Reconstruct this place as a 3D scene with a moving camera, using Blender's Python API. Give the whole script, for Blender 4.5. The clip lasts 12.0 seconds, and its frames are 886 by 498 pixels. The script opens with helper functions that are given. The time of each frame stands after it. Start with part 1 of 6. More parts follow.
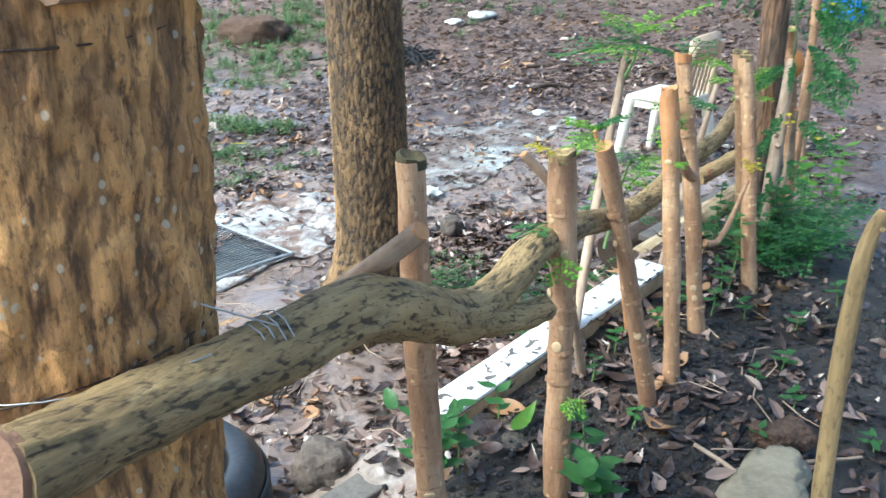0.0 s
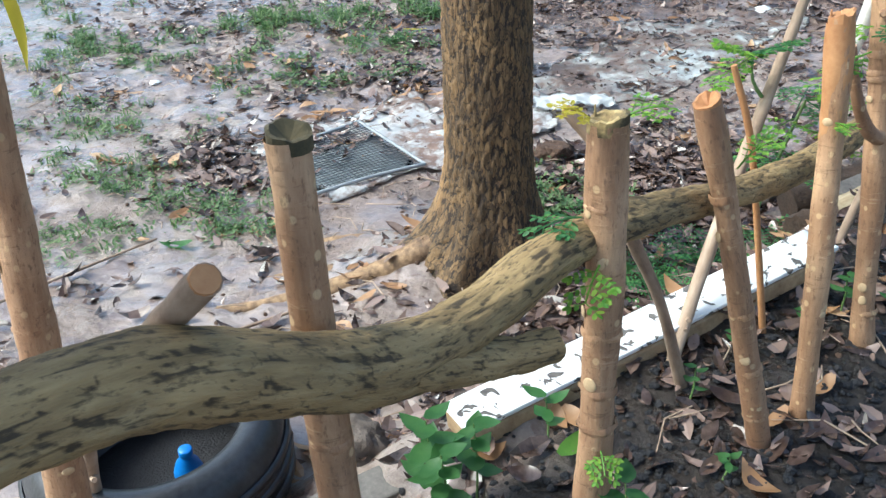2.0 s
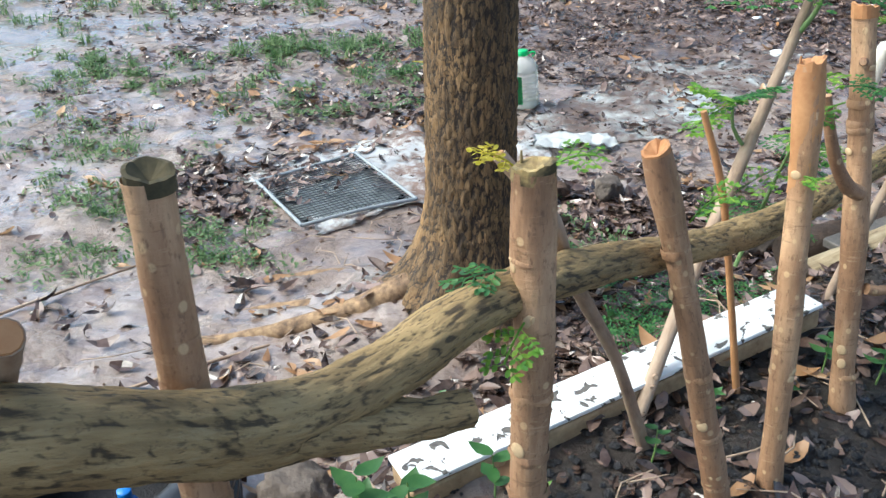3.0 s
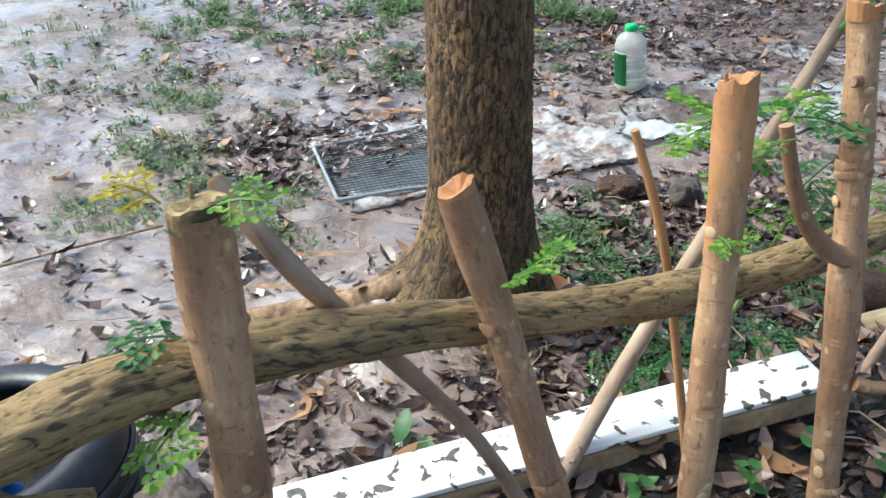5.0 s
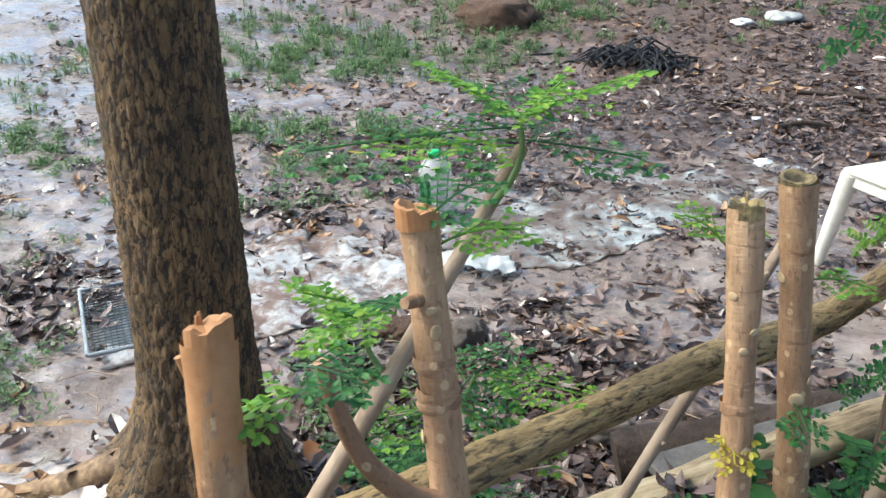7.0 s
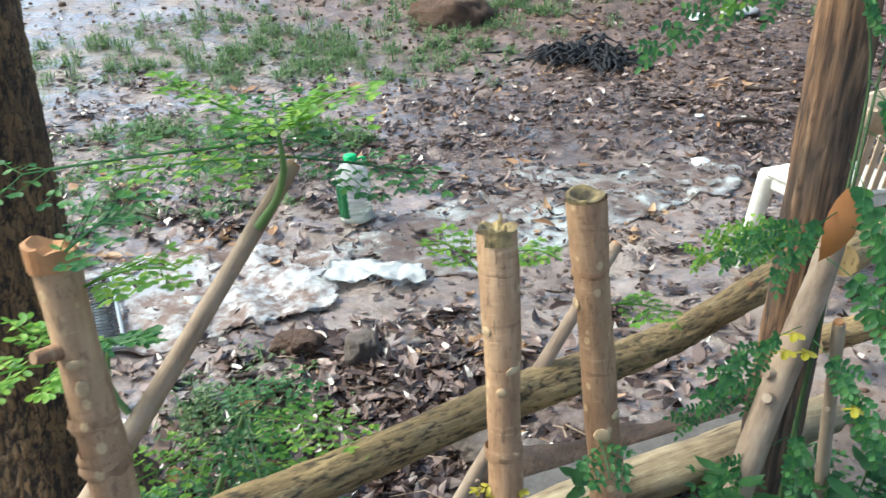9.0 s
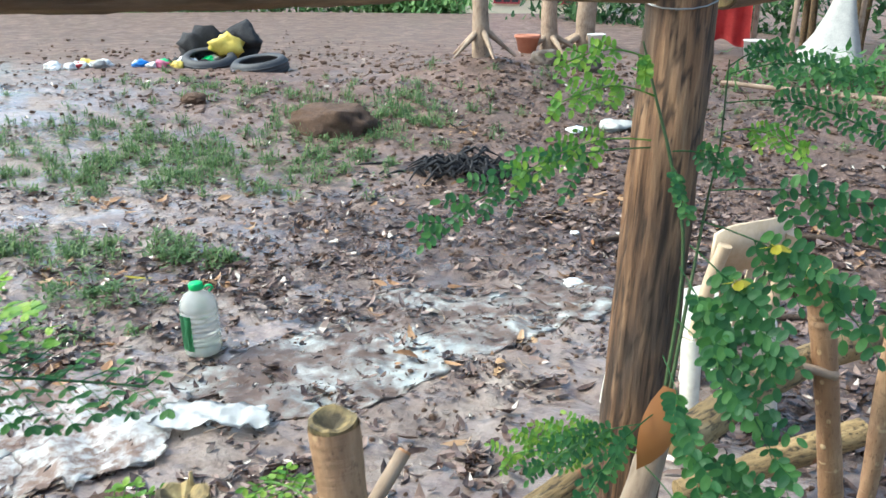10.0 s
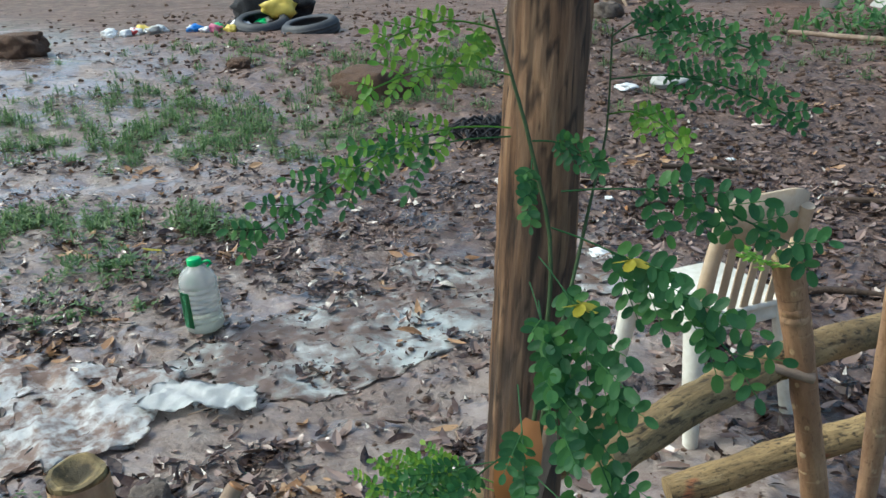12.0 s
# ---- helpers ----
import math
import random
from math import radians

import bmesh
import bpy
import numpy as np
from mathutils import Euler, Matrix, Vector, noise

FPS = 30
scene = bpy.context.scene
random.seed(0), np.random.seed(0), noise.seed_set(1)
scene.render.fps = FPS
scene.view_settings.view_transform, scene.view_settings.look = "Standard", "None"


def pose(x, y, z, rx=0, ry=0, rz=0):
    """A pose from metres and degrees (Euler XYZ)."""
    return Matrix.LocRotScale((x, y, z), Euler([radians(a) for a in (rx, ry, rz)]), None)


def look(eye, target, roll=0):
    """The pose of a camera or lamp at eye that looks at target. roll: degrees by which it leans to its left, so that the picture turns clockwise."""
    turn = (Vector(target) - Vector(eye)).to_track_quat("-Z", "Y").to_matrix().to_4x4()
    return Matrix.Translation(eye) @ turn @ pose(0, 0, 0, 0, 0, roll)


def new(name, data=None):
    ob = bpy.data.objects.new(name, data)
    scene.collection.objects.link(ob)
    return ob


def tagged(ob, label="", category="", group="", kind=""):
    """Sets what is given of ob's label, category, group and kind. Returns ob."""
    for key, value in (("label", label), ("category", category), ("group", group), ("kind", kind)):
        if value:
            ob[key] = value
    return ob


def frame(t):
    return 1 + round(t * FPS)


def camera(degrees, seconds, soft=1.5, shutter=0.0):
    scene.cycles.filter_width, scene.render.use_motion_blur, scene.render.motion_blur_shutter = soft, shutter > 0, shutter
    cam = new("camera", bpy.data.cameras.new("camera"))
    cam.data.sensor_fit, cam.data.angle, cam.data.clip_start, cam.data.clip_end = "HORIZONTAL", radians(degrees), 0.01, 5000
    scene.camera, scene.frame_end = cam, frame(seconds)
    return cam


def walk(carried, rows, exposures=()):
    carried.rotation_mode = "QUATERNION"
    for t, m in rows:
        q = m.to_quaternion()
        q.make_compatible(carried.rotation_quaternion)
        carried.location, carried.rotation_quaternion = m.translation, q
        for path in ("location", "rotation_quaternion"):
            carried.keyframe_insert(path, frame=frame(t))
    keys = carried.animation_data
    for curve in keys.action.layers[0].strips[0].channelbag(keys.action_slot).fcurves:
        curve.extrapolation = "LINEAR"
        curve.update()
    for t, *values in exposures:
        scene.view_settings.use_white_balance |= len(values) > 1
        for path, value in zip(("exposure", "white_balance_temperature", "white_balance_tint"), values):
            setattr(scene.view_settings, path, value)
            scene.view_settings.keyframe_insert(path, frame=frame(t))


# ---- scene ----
cam = camera(53.1, 12.0, 1.4, 0.2)
METRES, EYE, TILT, LEAN, TURN = 3.1, 1.5, 0.0, 0.0, 0.0
ROWS = [
    (0.0, 0.0, 0.0, 0.0, -0.66, -22.94, 1.55),
    (0.5, 0.0383, 0.0576, -0.0025, 4.78, -25.76, 2.4),
    (1.0, 0.0513, 0.1205, -0.0075, 5.32, -26.82, 1.75),
    (1.5, 0.081, 0.1631, -0.0132, 9.2, -28.64, 2.24),
    (2.0, 0.1112, 0.1874, -0.0226, 15.18, -29.99, 3.02),
    (2.5, 0.1326, 0.2032, -0.0278, 16.62, -29.96, 2.8),
    (3.0, 0.1474, 0.2278, -0.0311, 17.58, -27.88, 1.88),
    (5.0, 0.2604, 0.3917, -0.0536, 30.65, -29.92, 2.1),
    (5.5, 0.2787, 0.4196, -0.0525, 28.26, -28.12, 1.91),
    (6.0, 0.2987, 0.4701, -0.0481, 25.69, -25.22, 0.49),
    (6.5, 0.3204, 0.5118, -0.0449, 24.01, -23.66, 0.75),
    (8.5, 0.4134, 0.6019, -0.0508, 25.36, -24.56, 2.18),
    (9.0, 0.424, 0.624, -0.052, 23.42, -23.99, 1.49),
    (9.5, 0.4398, 0.6768, -0.0413, 20.2, -20.64, -0.05),
    (10.0, 0.453, 0.7277, -0.037, 17.63, -17.88, -0.34),
    (10.5, 0.4637, 0.7544, -0.0267, 17.2, -15.48, -0.37),
    (11.0, 0.4861, 0.7781, -0.0242, 18.95, -15.27, -0.07),
    (11.5, 0.5092, 0.8029, -0.0327, 21.79, -18.17, 1.02),
    (12.0, 0.5238, 0.815, -0.0368, 22.24, -20.58, 1.75),
]
walk(cam, [(t, pose(0, 0, EYE, TILT, LEAN, TURN) @ pose(METRES * x, METRES * y, METRES * z, 90 + pitch, roll, yaw)) for t, x, y, z, yaw, pitch, roll in ROWS],
     [(0.0, 1.32, 5500, -3), (0.5, 1.2, 5500, -3), (2.0, 1.07, 5700, -1), (5.0, 0.93, 5850, 1), (8.5, 1.06, 5900, -1), (9.0, 1.13, 5900, -2), (9.5, 1.22, 5850, -2), (10.5, 0.96, 5850, -2), (11.0, 0.68, 5800, -4), (11.5, 0.42, 5750, -4), (12.0, 0.44, 5750, -4)])

# ---------------------------------------------------------------- light
world = bpy.data.worlds.new("sky")
scene.world = world
world.use_nodes = True
wn = world.node_tree
sky = wn.nodes.new("ShaderNodeTexSky")
sky.sky_type = "NISHITA"
sky.sun_disc = False
SUN_EL, SUN_AZ = radians(50), radians(-108)      # the sun stands on the left, veiled by cloud
sky.sun_elevation, sky.sun_rotation = SUN_EL, SUN_AZ
sky.air_density, sky.dust_density, sky.ozone_density = 1.0, 4.0, 1.0
wn.links.new(sky.outputs[0], wn.nodes["Background"].inputs[0])
wn.nodes["Background"].inputs[1].default_value = 0.15
sun = new("sun", bpy.data.lights.new("sun", "SUN"))
sun.data.energy, sun.data.angle, sun.data.color = 1.9, radians(25), (1.0, 0.96, 0.88)
sun_dir = Vector((math.sin(SUN_AZ) * math.cos(SUN_EL), math.cos(SUN_AZ) * math.cos(SUN_EL), math.sin(SUN_EL)))
sun.matrix_world = look(sun_dir * 30, (0, 0, 0))

# ---------------------------------------------------------------- materials


class Mat:
    """A node material put together in short steps."""

    def __init__(self, name, rough=0.7, metal=0.0, limb=False):
        self.m = bpy.data.materials.new(name)
        self.m.use_nodes = True
        self.t = self.m.node_tree
        self.b = self.t.nodes["Principled BSDF"]
        self.b.inputs["Roughness"].default_value = rough
        self.b.inputs["Metallic"].default_value = metal
        self.coord = self.node("ShaderNodeTexCoord")
        self.pos = self.coord.outputs["Object"]
        if limb:  # coordinates that follow the limb, shifted from object to object
            at = self.node("ShaderNodeAttribute")
            at.attribute_name = "limb"
            shift = self.node("ShaderNodeVectorMath")
            shift.operation = "ADD"
            self.link(at.outputs["Vector"], shift.inputs[0])
            self.link(self.math("MULTIPLY", self.random(), 40.0), shift.inputs[1])
            self.pos = shift.outputs[0]

    def node(self, kind, **sets):
        n = self.t.nodes.new(kind)
        for k, v in sets.items():
            n.inputs[k].default_value = v
        return n

    def link(self, a, b):
        self.t.links.new(a, b)

    def stretch(self, sx, sy, sz, turn=0.0):
        src = self.pos
        if turn:
            t = self.node("ShaderNodeMapping")
            t.inputs["Rotation"].default_value = (0, 0, radians(turn))
            self.link(src, t.inputs["Vector"])
            src = t.outputs[0]
        n = self.node("ShaderNodeMapping")
        n.inputs["Scale"].default_value = (sx, sy, sz)
        self.link(src, n.inputs["Vector"])
        return n.outputs[0]

    def scales(self, scale, vec, warp=0.6):
        """Bark scales: darkness of the cracks between them and a tone for each."""
        n = self.node("ShaderNodeTexNoise", Scale=scale * 0.5, Detail=4.0)
        self.link(vec, n.inputs["Vector"])
        off = self.node("ShaderNodeVectorMath")
        off.operation = "SCALE"
        self.link(n.outputs["Color"], off.inputs[0])
        off.inputs["Scale"].default_value = warp / scale * 2
        add = self.node("ShaderNodeVectorMath")
        add.operation = "ADD"
        self.link(vec, add.inputs[0])
        self.link(off.outputs[0], add.inputs[1])
        crack = self.ramp(self.voronoi(scale, add.outputs[0], "DISTANCE_TO_EDGE"), (0.0, 1.0), (0.08, 0.0))
        return crack, self.voronoi(scale, add.outputs[0], "F1", "Color")

    def noise(self, scale, detail=5.0, rough=0.6, vec=None, distort=0.0):
        n = self.node("ShaderNodeTexNoise", Scale=scale, Detail=detail, Roughness=rough, Distortion=distort)
        self.link(vec or self.pos, n.inputs["Vector"])
        return n.outputs["Fac"]

    def voronoi(self, scale, vec=None, feature="F1", out="Distance"):
        n = self.node("ShaderNodeTexVoronoi", Scale=scale)
        n.feature = feature
        self.link(vec or self.pos, n.inputs["Vector"])
        return n.outputs[out]

    def ramp(self, fac, *stops):
        n = self.node("ShaderNodeValToRGB")
        e = n.color_ramp.elements
        while len(e) < len(stops):
            e.new(0.5)
        for s, (p, c) in zip(e, stops):
            s.position = p
            s.color = (*c, 1) if isinstance(c, tuple) else (c, c, c, 1)
        self.link(fac, n.inputs[0])
        return n.outputs[0]

    def mix(self, fac, a, b, mode="MIX"):
        n = self.node("ShaderNodeMix")
        n.data_type, n.blend_type = "RGBA", mode
        for s, v in ((0, fac), (6, a), (7, b)):
            if isinstance(v, (int, float)):
                n.inputs[s].default_value = v
            elif isinstance(v, tuple):
                n.inputs[s].default_value = (*v, 1)
            else:
                self.link(v, n.inputs[s])
        return n.outputs[2]

    def math(self, op, a, b=0.0):
        n = self.node("ShaderNodeMath")
        n.operation = op
        for s, v in ((0, a), (1, b)):
            if isinstance(v, (int, float)):
                n.inputs[s].default_value = v
            else:
                self.link(v, n.inputs[s])
        return n.outputs[0]

    def ridge(self):
        """How far the skin stands proud: 0 in the cracks, 1 on the plates."""
        n = self.node("ShaderNodeAttribute")
        n.attribute_name = "ridge"
        return n.outputs["Fac"]

    def random(self, island=False):
        if island:
            return self.node("ShaderNodeNewGeometry").outputs["Random Per Island"]
        return self.node("ShaderNodeObjectInfo").outputs["Random"]

    def done(self, colour, bump=None, strength=0.4, dist=0.01, rough=None):
        if isinstance(colour, tuple):
            self.b.inputs["Base Color"].default_value = (*colour, 1)
        else:
            self.link(colour, self.b.inputs["Base Color"])
        if bump is not None:
            n = self.node("ShaderNodeBump", Strength=strength, Distance=dist)
            self.link(bump, n.inputs["Height"])
            self.link(n.outputs[0], self.b.inputs["Normal"])
        if rough is not None:
            self.link(rough, self.b.inputs["Roughness"])
        return self.m


def tone_of(k, colour, lo, hi):
    """A grey-to-light factor for each cell."""
    return k.ramp(k.math("MULTIPLY", colour, 1.0), (0.1, lo), (0.9, hi))


def simple(name, a, b, scale=20, rough=0.6, metal=0.0, bump=0.2, dist=0.003):
    """Two tones broken up at two scales."""
    k = Mat(name, rough, metal)
    f = k.mix(0.4, k.noise(scale), k.noise(scale * 6))
    return k.done(k.ramp(f, (0.3, a), (0.7, b)), k.noise(scale * 5), bump, dist)


# wet red-brown mud of the yard, black garden soil along the fence, leaf mould where litter gathers
k = Mat("mud")
xyz = k.node("ShaderNodeSeparateXYZ")
k.link(k.pos, xyz.inputs[0])
n_big, n_mid, n_fine, n_hand = k.noise(0.9), k.noise(5, 8), k.noise(45, 8, 0.7), k.noise(13, 6, 0.65, k.stretch(0.7, 1.3, 1))
mud = k.ramp(k.mix(0.5, n_big, n_mid), (0.34, (0.12, 0.078, 0.058)), (0.48, (0.25, 0.187, 0.155)), (0.62, (0.45, 0.38, 0.33)))
mud = k.mix(0.32, mud, k.ramp(n_fine, (0.3, (0.10, 0.06, 0.045)), (0.7, (0.42, 0.34, 0.29))))
mud = k.mix(k.ramp(n_hand, (0.36, 0.75), (0.50, 0.0)), mud, (0.105, 0.066, 0.05))
soil = k.ramp(k.mix(0.5, n_mid, n_fine), (0.35, (0.010, 0.008, 0.007)), (0.62, (0.045, 0.034, 0.027)), (0.75, (0.10, 0.07, 0.05)))
across = k.math("SUBTRACT", k.math("MULTIPLY", xyz.outputs[0], 0.858), k.math("MULTIPLY", xyz.outputs[1], 0.513))
across = k.math("ADD", across, k.math("MULTIPLY", k.math("SUBTRACT", n_mid, 0.5), 0.5))
bank_mask = k.math("MULTIPLY", k.ramp(k.math("ADD", across, 1.55), (0.5, 0.0), (0.72, 1.0)),
                   k.ramp(k.math("SUBTRACT", 1.0, k.math("MULTIPLY", k.math("SUBTRACT", xyz.outputs[1], 3.2), 0.6)), (0.0, 0.0), (0.9, 1.0)))
far_red = k.ramp(k.math("ADD", k.math("MULTIPLY", xyz.outputs[1], 0.056), k.math("ADD", k.math("MULTIPLY", n_big, 0.12), k.math("MULTIPLY", xyz.outputs[0], 0.03))), (0.38, 0.0), (0.55, 1.0))
mud = k.mix(k.math("MULTIPLY", far_red, 0.85), mud, k.ramp(k.mix(0.4, n_mid, n_fine), (0.32, (0.05, 0.026, 0.017)), (0.5, (0.13, 0.072, 0.05)), (0.68, (0.26, 0.17, 0.13))))
mould = None
for cx, cy, rr in ((0.42, 3.55, 0.85), (2.5, 8.4, 2.9), (-1.2, 5.9, 0.6), (2.6, 5.8, 1.4), (-0.2, 7.2, 1.1), (0.5, 10.4, 2.0)):
    away = k.node("ShaderNodeVectorMath")
    away.operation = "DISTANCE"
    k.link(k.pos, away.inputs[0])
    away.inputs[1].default_value = (cx, cy, -0.15)
    spot = k.ramp(k.math("ADD", k.math("DIVIDE", away.outputs["Value"], rr), k.math("SUBTRACT", k.math("MULTIPLY", n_mid, 1.6), 0.8)), (0.75, 0.85), (1.0, 0.0))
    mould = spot if mould is None else k.math("MAXIMUM", mould, spot)
mud = k.mix(mould, mud, k.ramp(n_fine, (0.32, (0.03, 0.018, 0.013)), (0.52, (0.11, 0.068, 0.05)), (0.7, (0.25, 0.175, 0.14))))
bank_mask = k.math("MULTIPLY", bank_mask, k.ramp(k.math("MULTIPLY", across, 0.5), (0.05, 1.0), (0.3, 0.25)))
colour = k.mix(bank_mask, mud, soil)
wet = k.ramp(k.mix(0.4, k.noise(1.6, 4), n_mid), (0.40, 0.12), (0.60, 0.55))
film = k.ramp(k.mix(0.5, k.noise(2.1, 5), k.mix(0.5, n_mid, n_hand)), (0.48, 1.0), (0.53, 0.0))
film = k.math("MULTIPLY", film, k.math("MULTIPLY", k.math("SUBTRACT", 1.0, bank_mask), k.math("SUBTRACT", 1.0, k.math("MAXIMUM", k.math("MULTIPLY", mould, 0.5), k.math("MULTIPLY", far_red, 0.75)))))
k.link(film, k.b.inputs["Coat Weight"])
k.b.inputs["Coat Roughness"].default_value = 0.10
k.b.inputs["Coat IOR"].default_value = 1.6
relief = k.node("ShaderNodeBump", Distance=0.045)
k.link(k.mix(0.45, k.mix(0.5, n_mid, n_hand), n_fine), relief.inputs["Height"])
k.link(k.math("SUBTRACT", 0.85, k.math("MULTIPLY", film, 0.5)), relief.inputs["Strength"])
k.link(relief.outputs[0], k.b.inputs["Normal"])
skin = k.node("ShaderNodeBump", Distance=0.012, Strength=0.5)
k.link(k.mix(0.5, n_mid, n_hand), skin.inputs["Height"])
k.link(skin.outputs[0], k.b.inputs["Coat Normal"])
MUD = k.done(colour, rough=k.math("MAXIMUM", wet, k.math("MULTIPLY", far_red, 0.75)))

# furrowed bark with orange-brown plates and pale lichen flecks
k = Mat("bark_brown", 0.85, limb=True)
fibre, fine = k.noise(46, 8, 0.72, k.stretch(1, 1, 0.2)), k.noise(140, 5, 0.7, k.stretch(1, 1, 0.5))
patch = k.noise(11, 5, 0.65, k.stretch(1, 1, 0.35))
c = k.ramp(k.mix(0.55, patch, fibre), (0.36, (0.20, 0.11, 0.05)), (0.49, (0.50, 0.275, 0.11)), (0.62, (0.80, 0.45, 0.17)))
crack, tone = k.scales(34, k.stretch(1, 1, 0.32), 1.3)
c = k.mix(0.6, c, tone_of(k, tone, (0.45, 0.38, 0.32), (1.45, 1.34, 1.16)), "MULTIPLY")
c = k.mix(k.ramp(k.math("ADD", k.ridge(), k.math("MULTIPLY", k.math("SUBTRACT", fibre, 0.5), 1.6)), (0.10, 0.55), (0.34, 0.0)), c, (0.10, 0.056, 0.028))
c = k.mix(k.ramp(fibre, (0.38, 0.8), (0.43, 0.0)), c, (0.11, 0.062, 0.03))
c = k.mix(k.ramp(fine, (0.36, 0.65), (0.46, 0.0)), c, (0.11, 0.064, 0.035))
c = k.mix(k.ramp(k.voronoi(46, k.stretch(1, 1, 0.7)), (0.13, 0.75), (0.18, 0.0)), c, (0.62, 0.52, 0.37))
BARK = k.done(c, k.mix(0.5, fibre, fine), 1.0, 0.014)

# dark bark broken into small upright scales
k = Mat("bark_dark", 0.75, limb=True)
fibre, fine = k.noise(75, 7, 0.72, k.stretch(1, 1, 0.25)), k.noise(190, 5, 0.7)
c = k.ramp(k.mix(0.55, k.noise(9, 5, 0.6, k.stretch(1, 1, 0.5)), fibre), (0.34, (0.052, 0.034, 0.018)), (0.5, (0.14, 0.088, 0.040)), (0.66, (0.27, 0.17, 0.077)))
crack, tone = k.scales(50, k.stretch(1, 1, 0.40), 1.2)
c = k.mix(0.6, c, tone_of(k, tone, (0.55, 0.52, 0.48), (1.6, 1.5, 1.35)), "MULTIPLY")
c = k.mix(k.math("MULTIPLY", k.ramp(crack, (0.25, 0.0), (0.6, 1.0)), 0.6), c, (0.022, 0.014, 0.009))
c = k.mix(k.ramp(k.math("ADD", k.ridge(), k.math("MULTIPLY", k.math("SUBTRACT", fibre, 0.5), 1.5)), (0.14, 0.95), (0.26, 0.0)), c, (0.022, 0.014, 0.009))
c = k.mix(k.ramp(fibre, (0.37, 0.7), (0.46, 0.0)), c, (0.035, 0.022, 0.013))
c = k.mix(k.ramp(fine, (0.58, 0.0), (0.70, 0.5)), c, (0.36, 0.27, 0.15))
# orange strip up the left flank: light from that side painted into the bark
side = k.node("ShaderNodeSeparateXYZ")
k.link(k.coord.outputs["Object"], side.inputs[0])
lit_strip = k.math("ADD", k.math("MULTIPLY", side.outputs[0], -8.0), k.math("MULTIPLY", k.noise(9, 4, 0.6, k.stretch(1, 1, 0.3)), 1.4))
lit_strip = k.math("MULTIPLY", k.ramp(k.math("SUBTRACT", lit_strip, 3.25), (0.45, 0.0), (0.6, 0.85)), k.ramp(side.outputs[2], (0.05, 0.0), (0.3, 1.0)))
c = k.mix(k.math("MULTIPLY", lit_strip, k.ramp(k.ridge(), (0.15, 0.1), (0.5, 1.0))), c, (0.50, 0.30, 0.13))
BARK_DARK = k.done(c, k.mix(0.5, fibre, fine), 0.9, 0.008)

RED_SCAR = simple("raw_red_bark", (0.11, 0.035, 0.018), (0.30, 0.085, 0.04), 40, 0.85, 0, 0.8, 0.006)
LOG_END = simple("sawn_reddish_wood", (0.12, 0.06, 0.035), (0.26, 0.145, 0.085), 26, 0.85, 0, 0.6, 0.006)
k = Mat("root_bark", 0.75, limb=True)
ROOT = k.done(k.ramp(k.mix(0.5, k.noise(8, 6), k.noise(40, 6)), (0.38, (0.06, 0.038, 0.024)), (0.5, (0.19, 0.115, 0.06)), (0.64, (0.40, 0.26, 0.135))), k.noise(60, 6), 0.6, 0.008)

# long weathered log: olive-brown bark in long plates, flaking
k = Mat("bark_log", 0.8, limb=True)
fibre, fine = k.noise(64, 7, 0.7, k.stretch(1, 1, 0.12)), k.noise(120, 6, 0.7, k.stretch(1, 1, 0.4))
c = k.ramp(k.mix(0.5, k.noise(12, 5, 0.6, k.stretch(1, 1, 0.45)), fibre), (0.34, (0.12, 0.08, 0.034)), (0.5, (0.29, 0.195, 0.084)), (0.66, (0.47, 0.33, 0.15)))
c = k.mix(k.ramp(k.noise(30, 5, 0.65, k.stretch(1, 1, 0.3)), (0.58, 0.0), (0.68, 0.6)), c, (0.44, 0.33, 0.17))
c = k.mix(k.ramp(k.noise(5, 3), (0.68, 0.0), (0.72, 0.8)), c, (0.30, 0.085, 0.035))
c = k.mix(k.ramp(k.math("ADD", k.ridge(), k.math("MULTIPLY", k.math("SUBTRACT", fibre, 0.5), 1.3)), (0.02, 0.9), (0.26, 0.0)), c, (0.04, 0.028, 0.015))
c = k.mix(k.ramp(fine, (0.36, 0.6), (0.46, 0.0)), c, (0.06, 0.042, 0.022))
LOG = k.done(c, k.mix(0.5, fibre, fine), 1.0, 0.008)

# smooth pinkish tan bark of the cut living stakes, faintly ringed, with pale scars
k = Mat("bark_stake", 0.65, limb=True)
fibre, ringed = k.noise(70, 6, 0.7, k.stretch(1, 1, 0.15)), k.noise(60, 5, 0.7, k.stretch(0.2, 0.2, 1.4))
c = k.ramp(k.mix(0.4, k.noise(9, 5, 0.6, k.stretch(1, 1, 0.5)), fibre), (0.34, (0.20, 0.115, 0.066)), (0.5, (0.37, 0.235, 0.145)), (0.64, (0.53, 0.375, 0.245)))
c = k.mix(k.ramp(k.noise(4, 4, 0.6, k.stretch(1, 1, 0.6)), (0.50, 0.0), (0.64, 0.6)), c, (0.27, 0.15, 0.088))
c = k.mix(k.ramp(ringed, (0.60, 0.0), (0.68, 0.5)), c, (0.56, 0.42, 0.28))
c = k.mix(k.ramp(ringed, (0.32, 0.6), (0.40, 0.0)), c, (0.15, 0.085, 0.05))
c = k.mix(k.ramp(k.voronoi(34, k.stretch(1, 1, 0.8)), (0.15, 0.75), (0.20, 0.0)), c, (0.60, 0.46, 0.29))
c = k.mix(k.ramp(k.noise(130, 6, 0.7, k.stretch(1, 1, 0.4)), (0.36, 0.6), (0.45, 0.0)), c, (0.14, 0.08, 0.05))
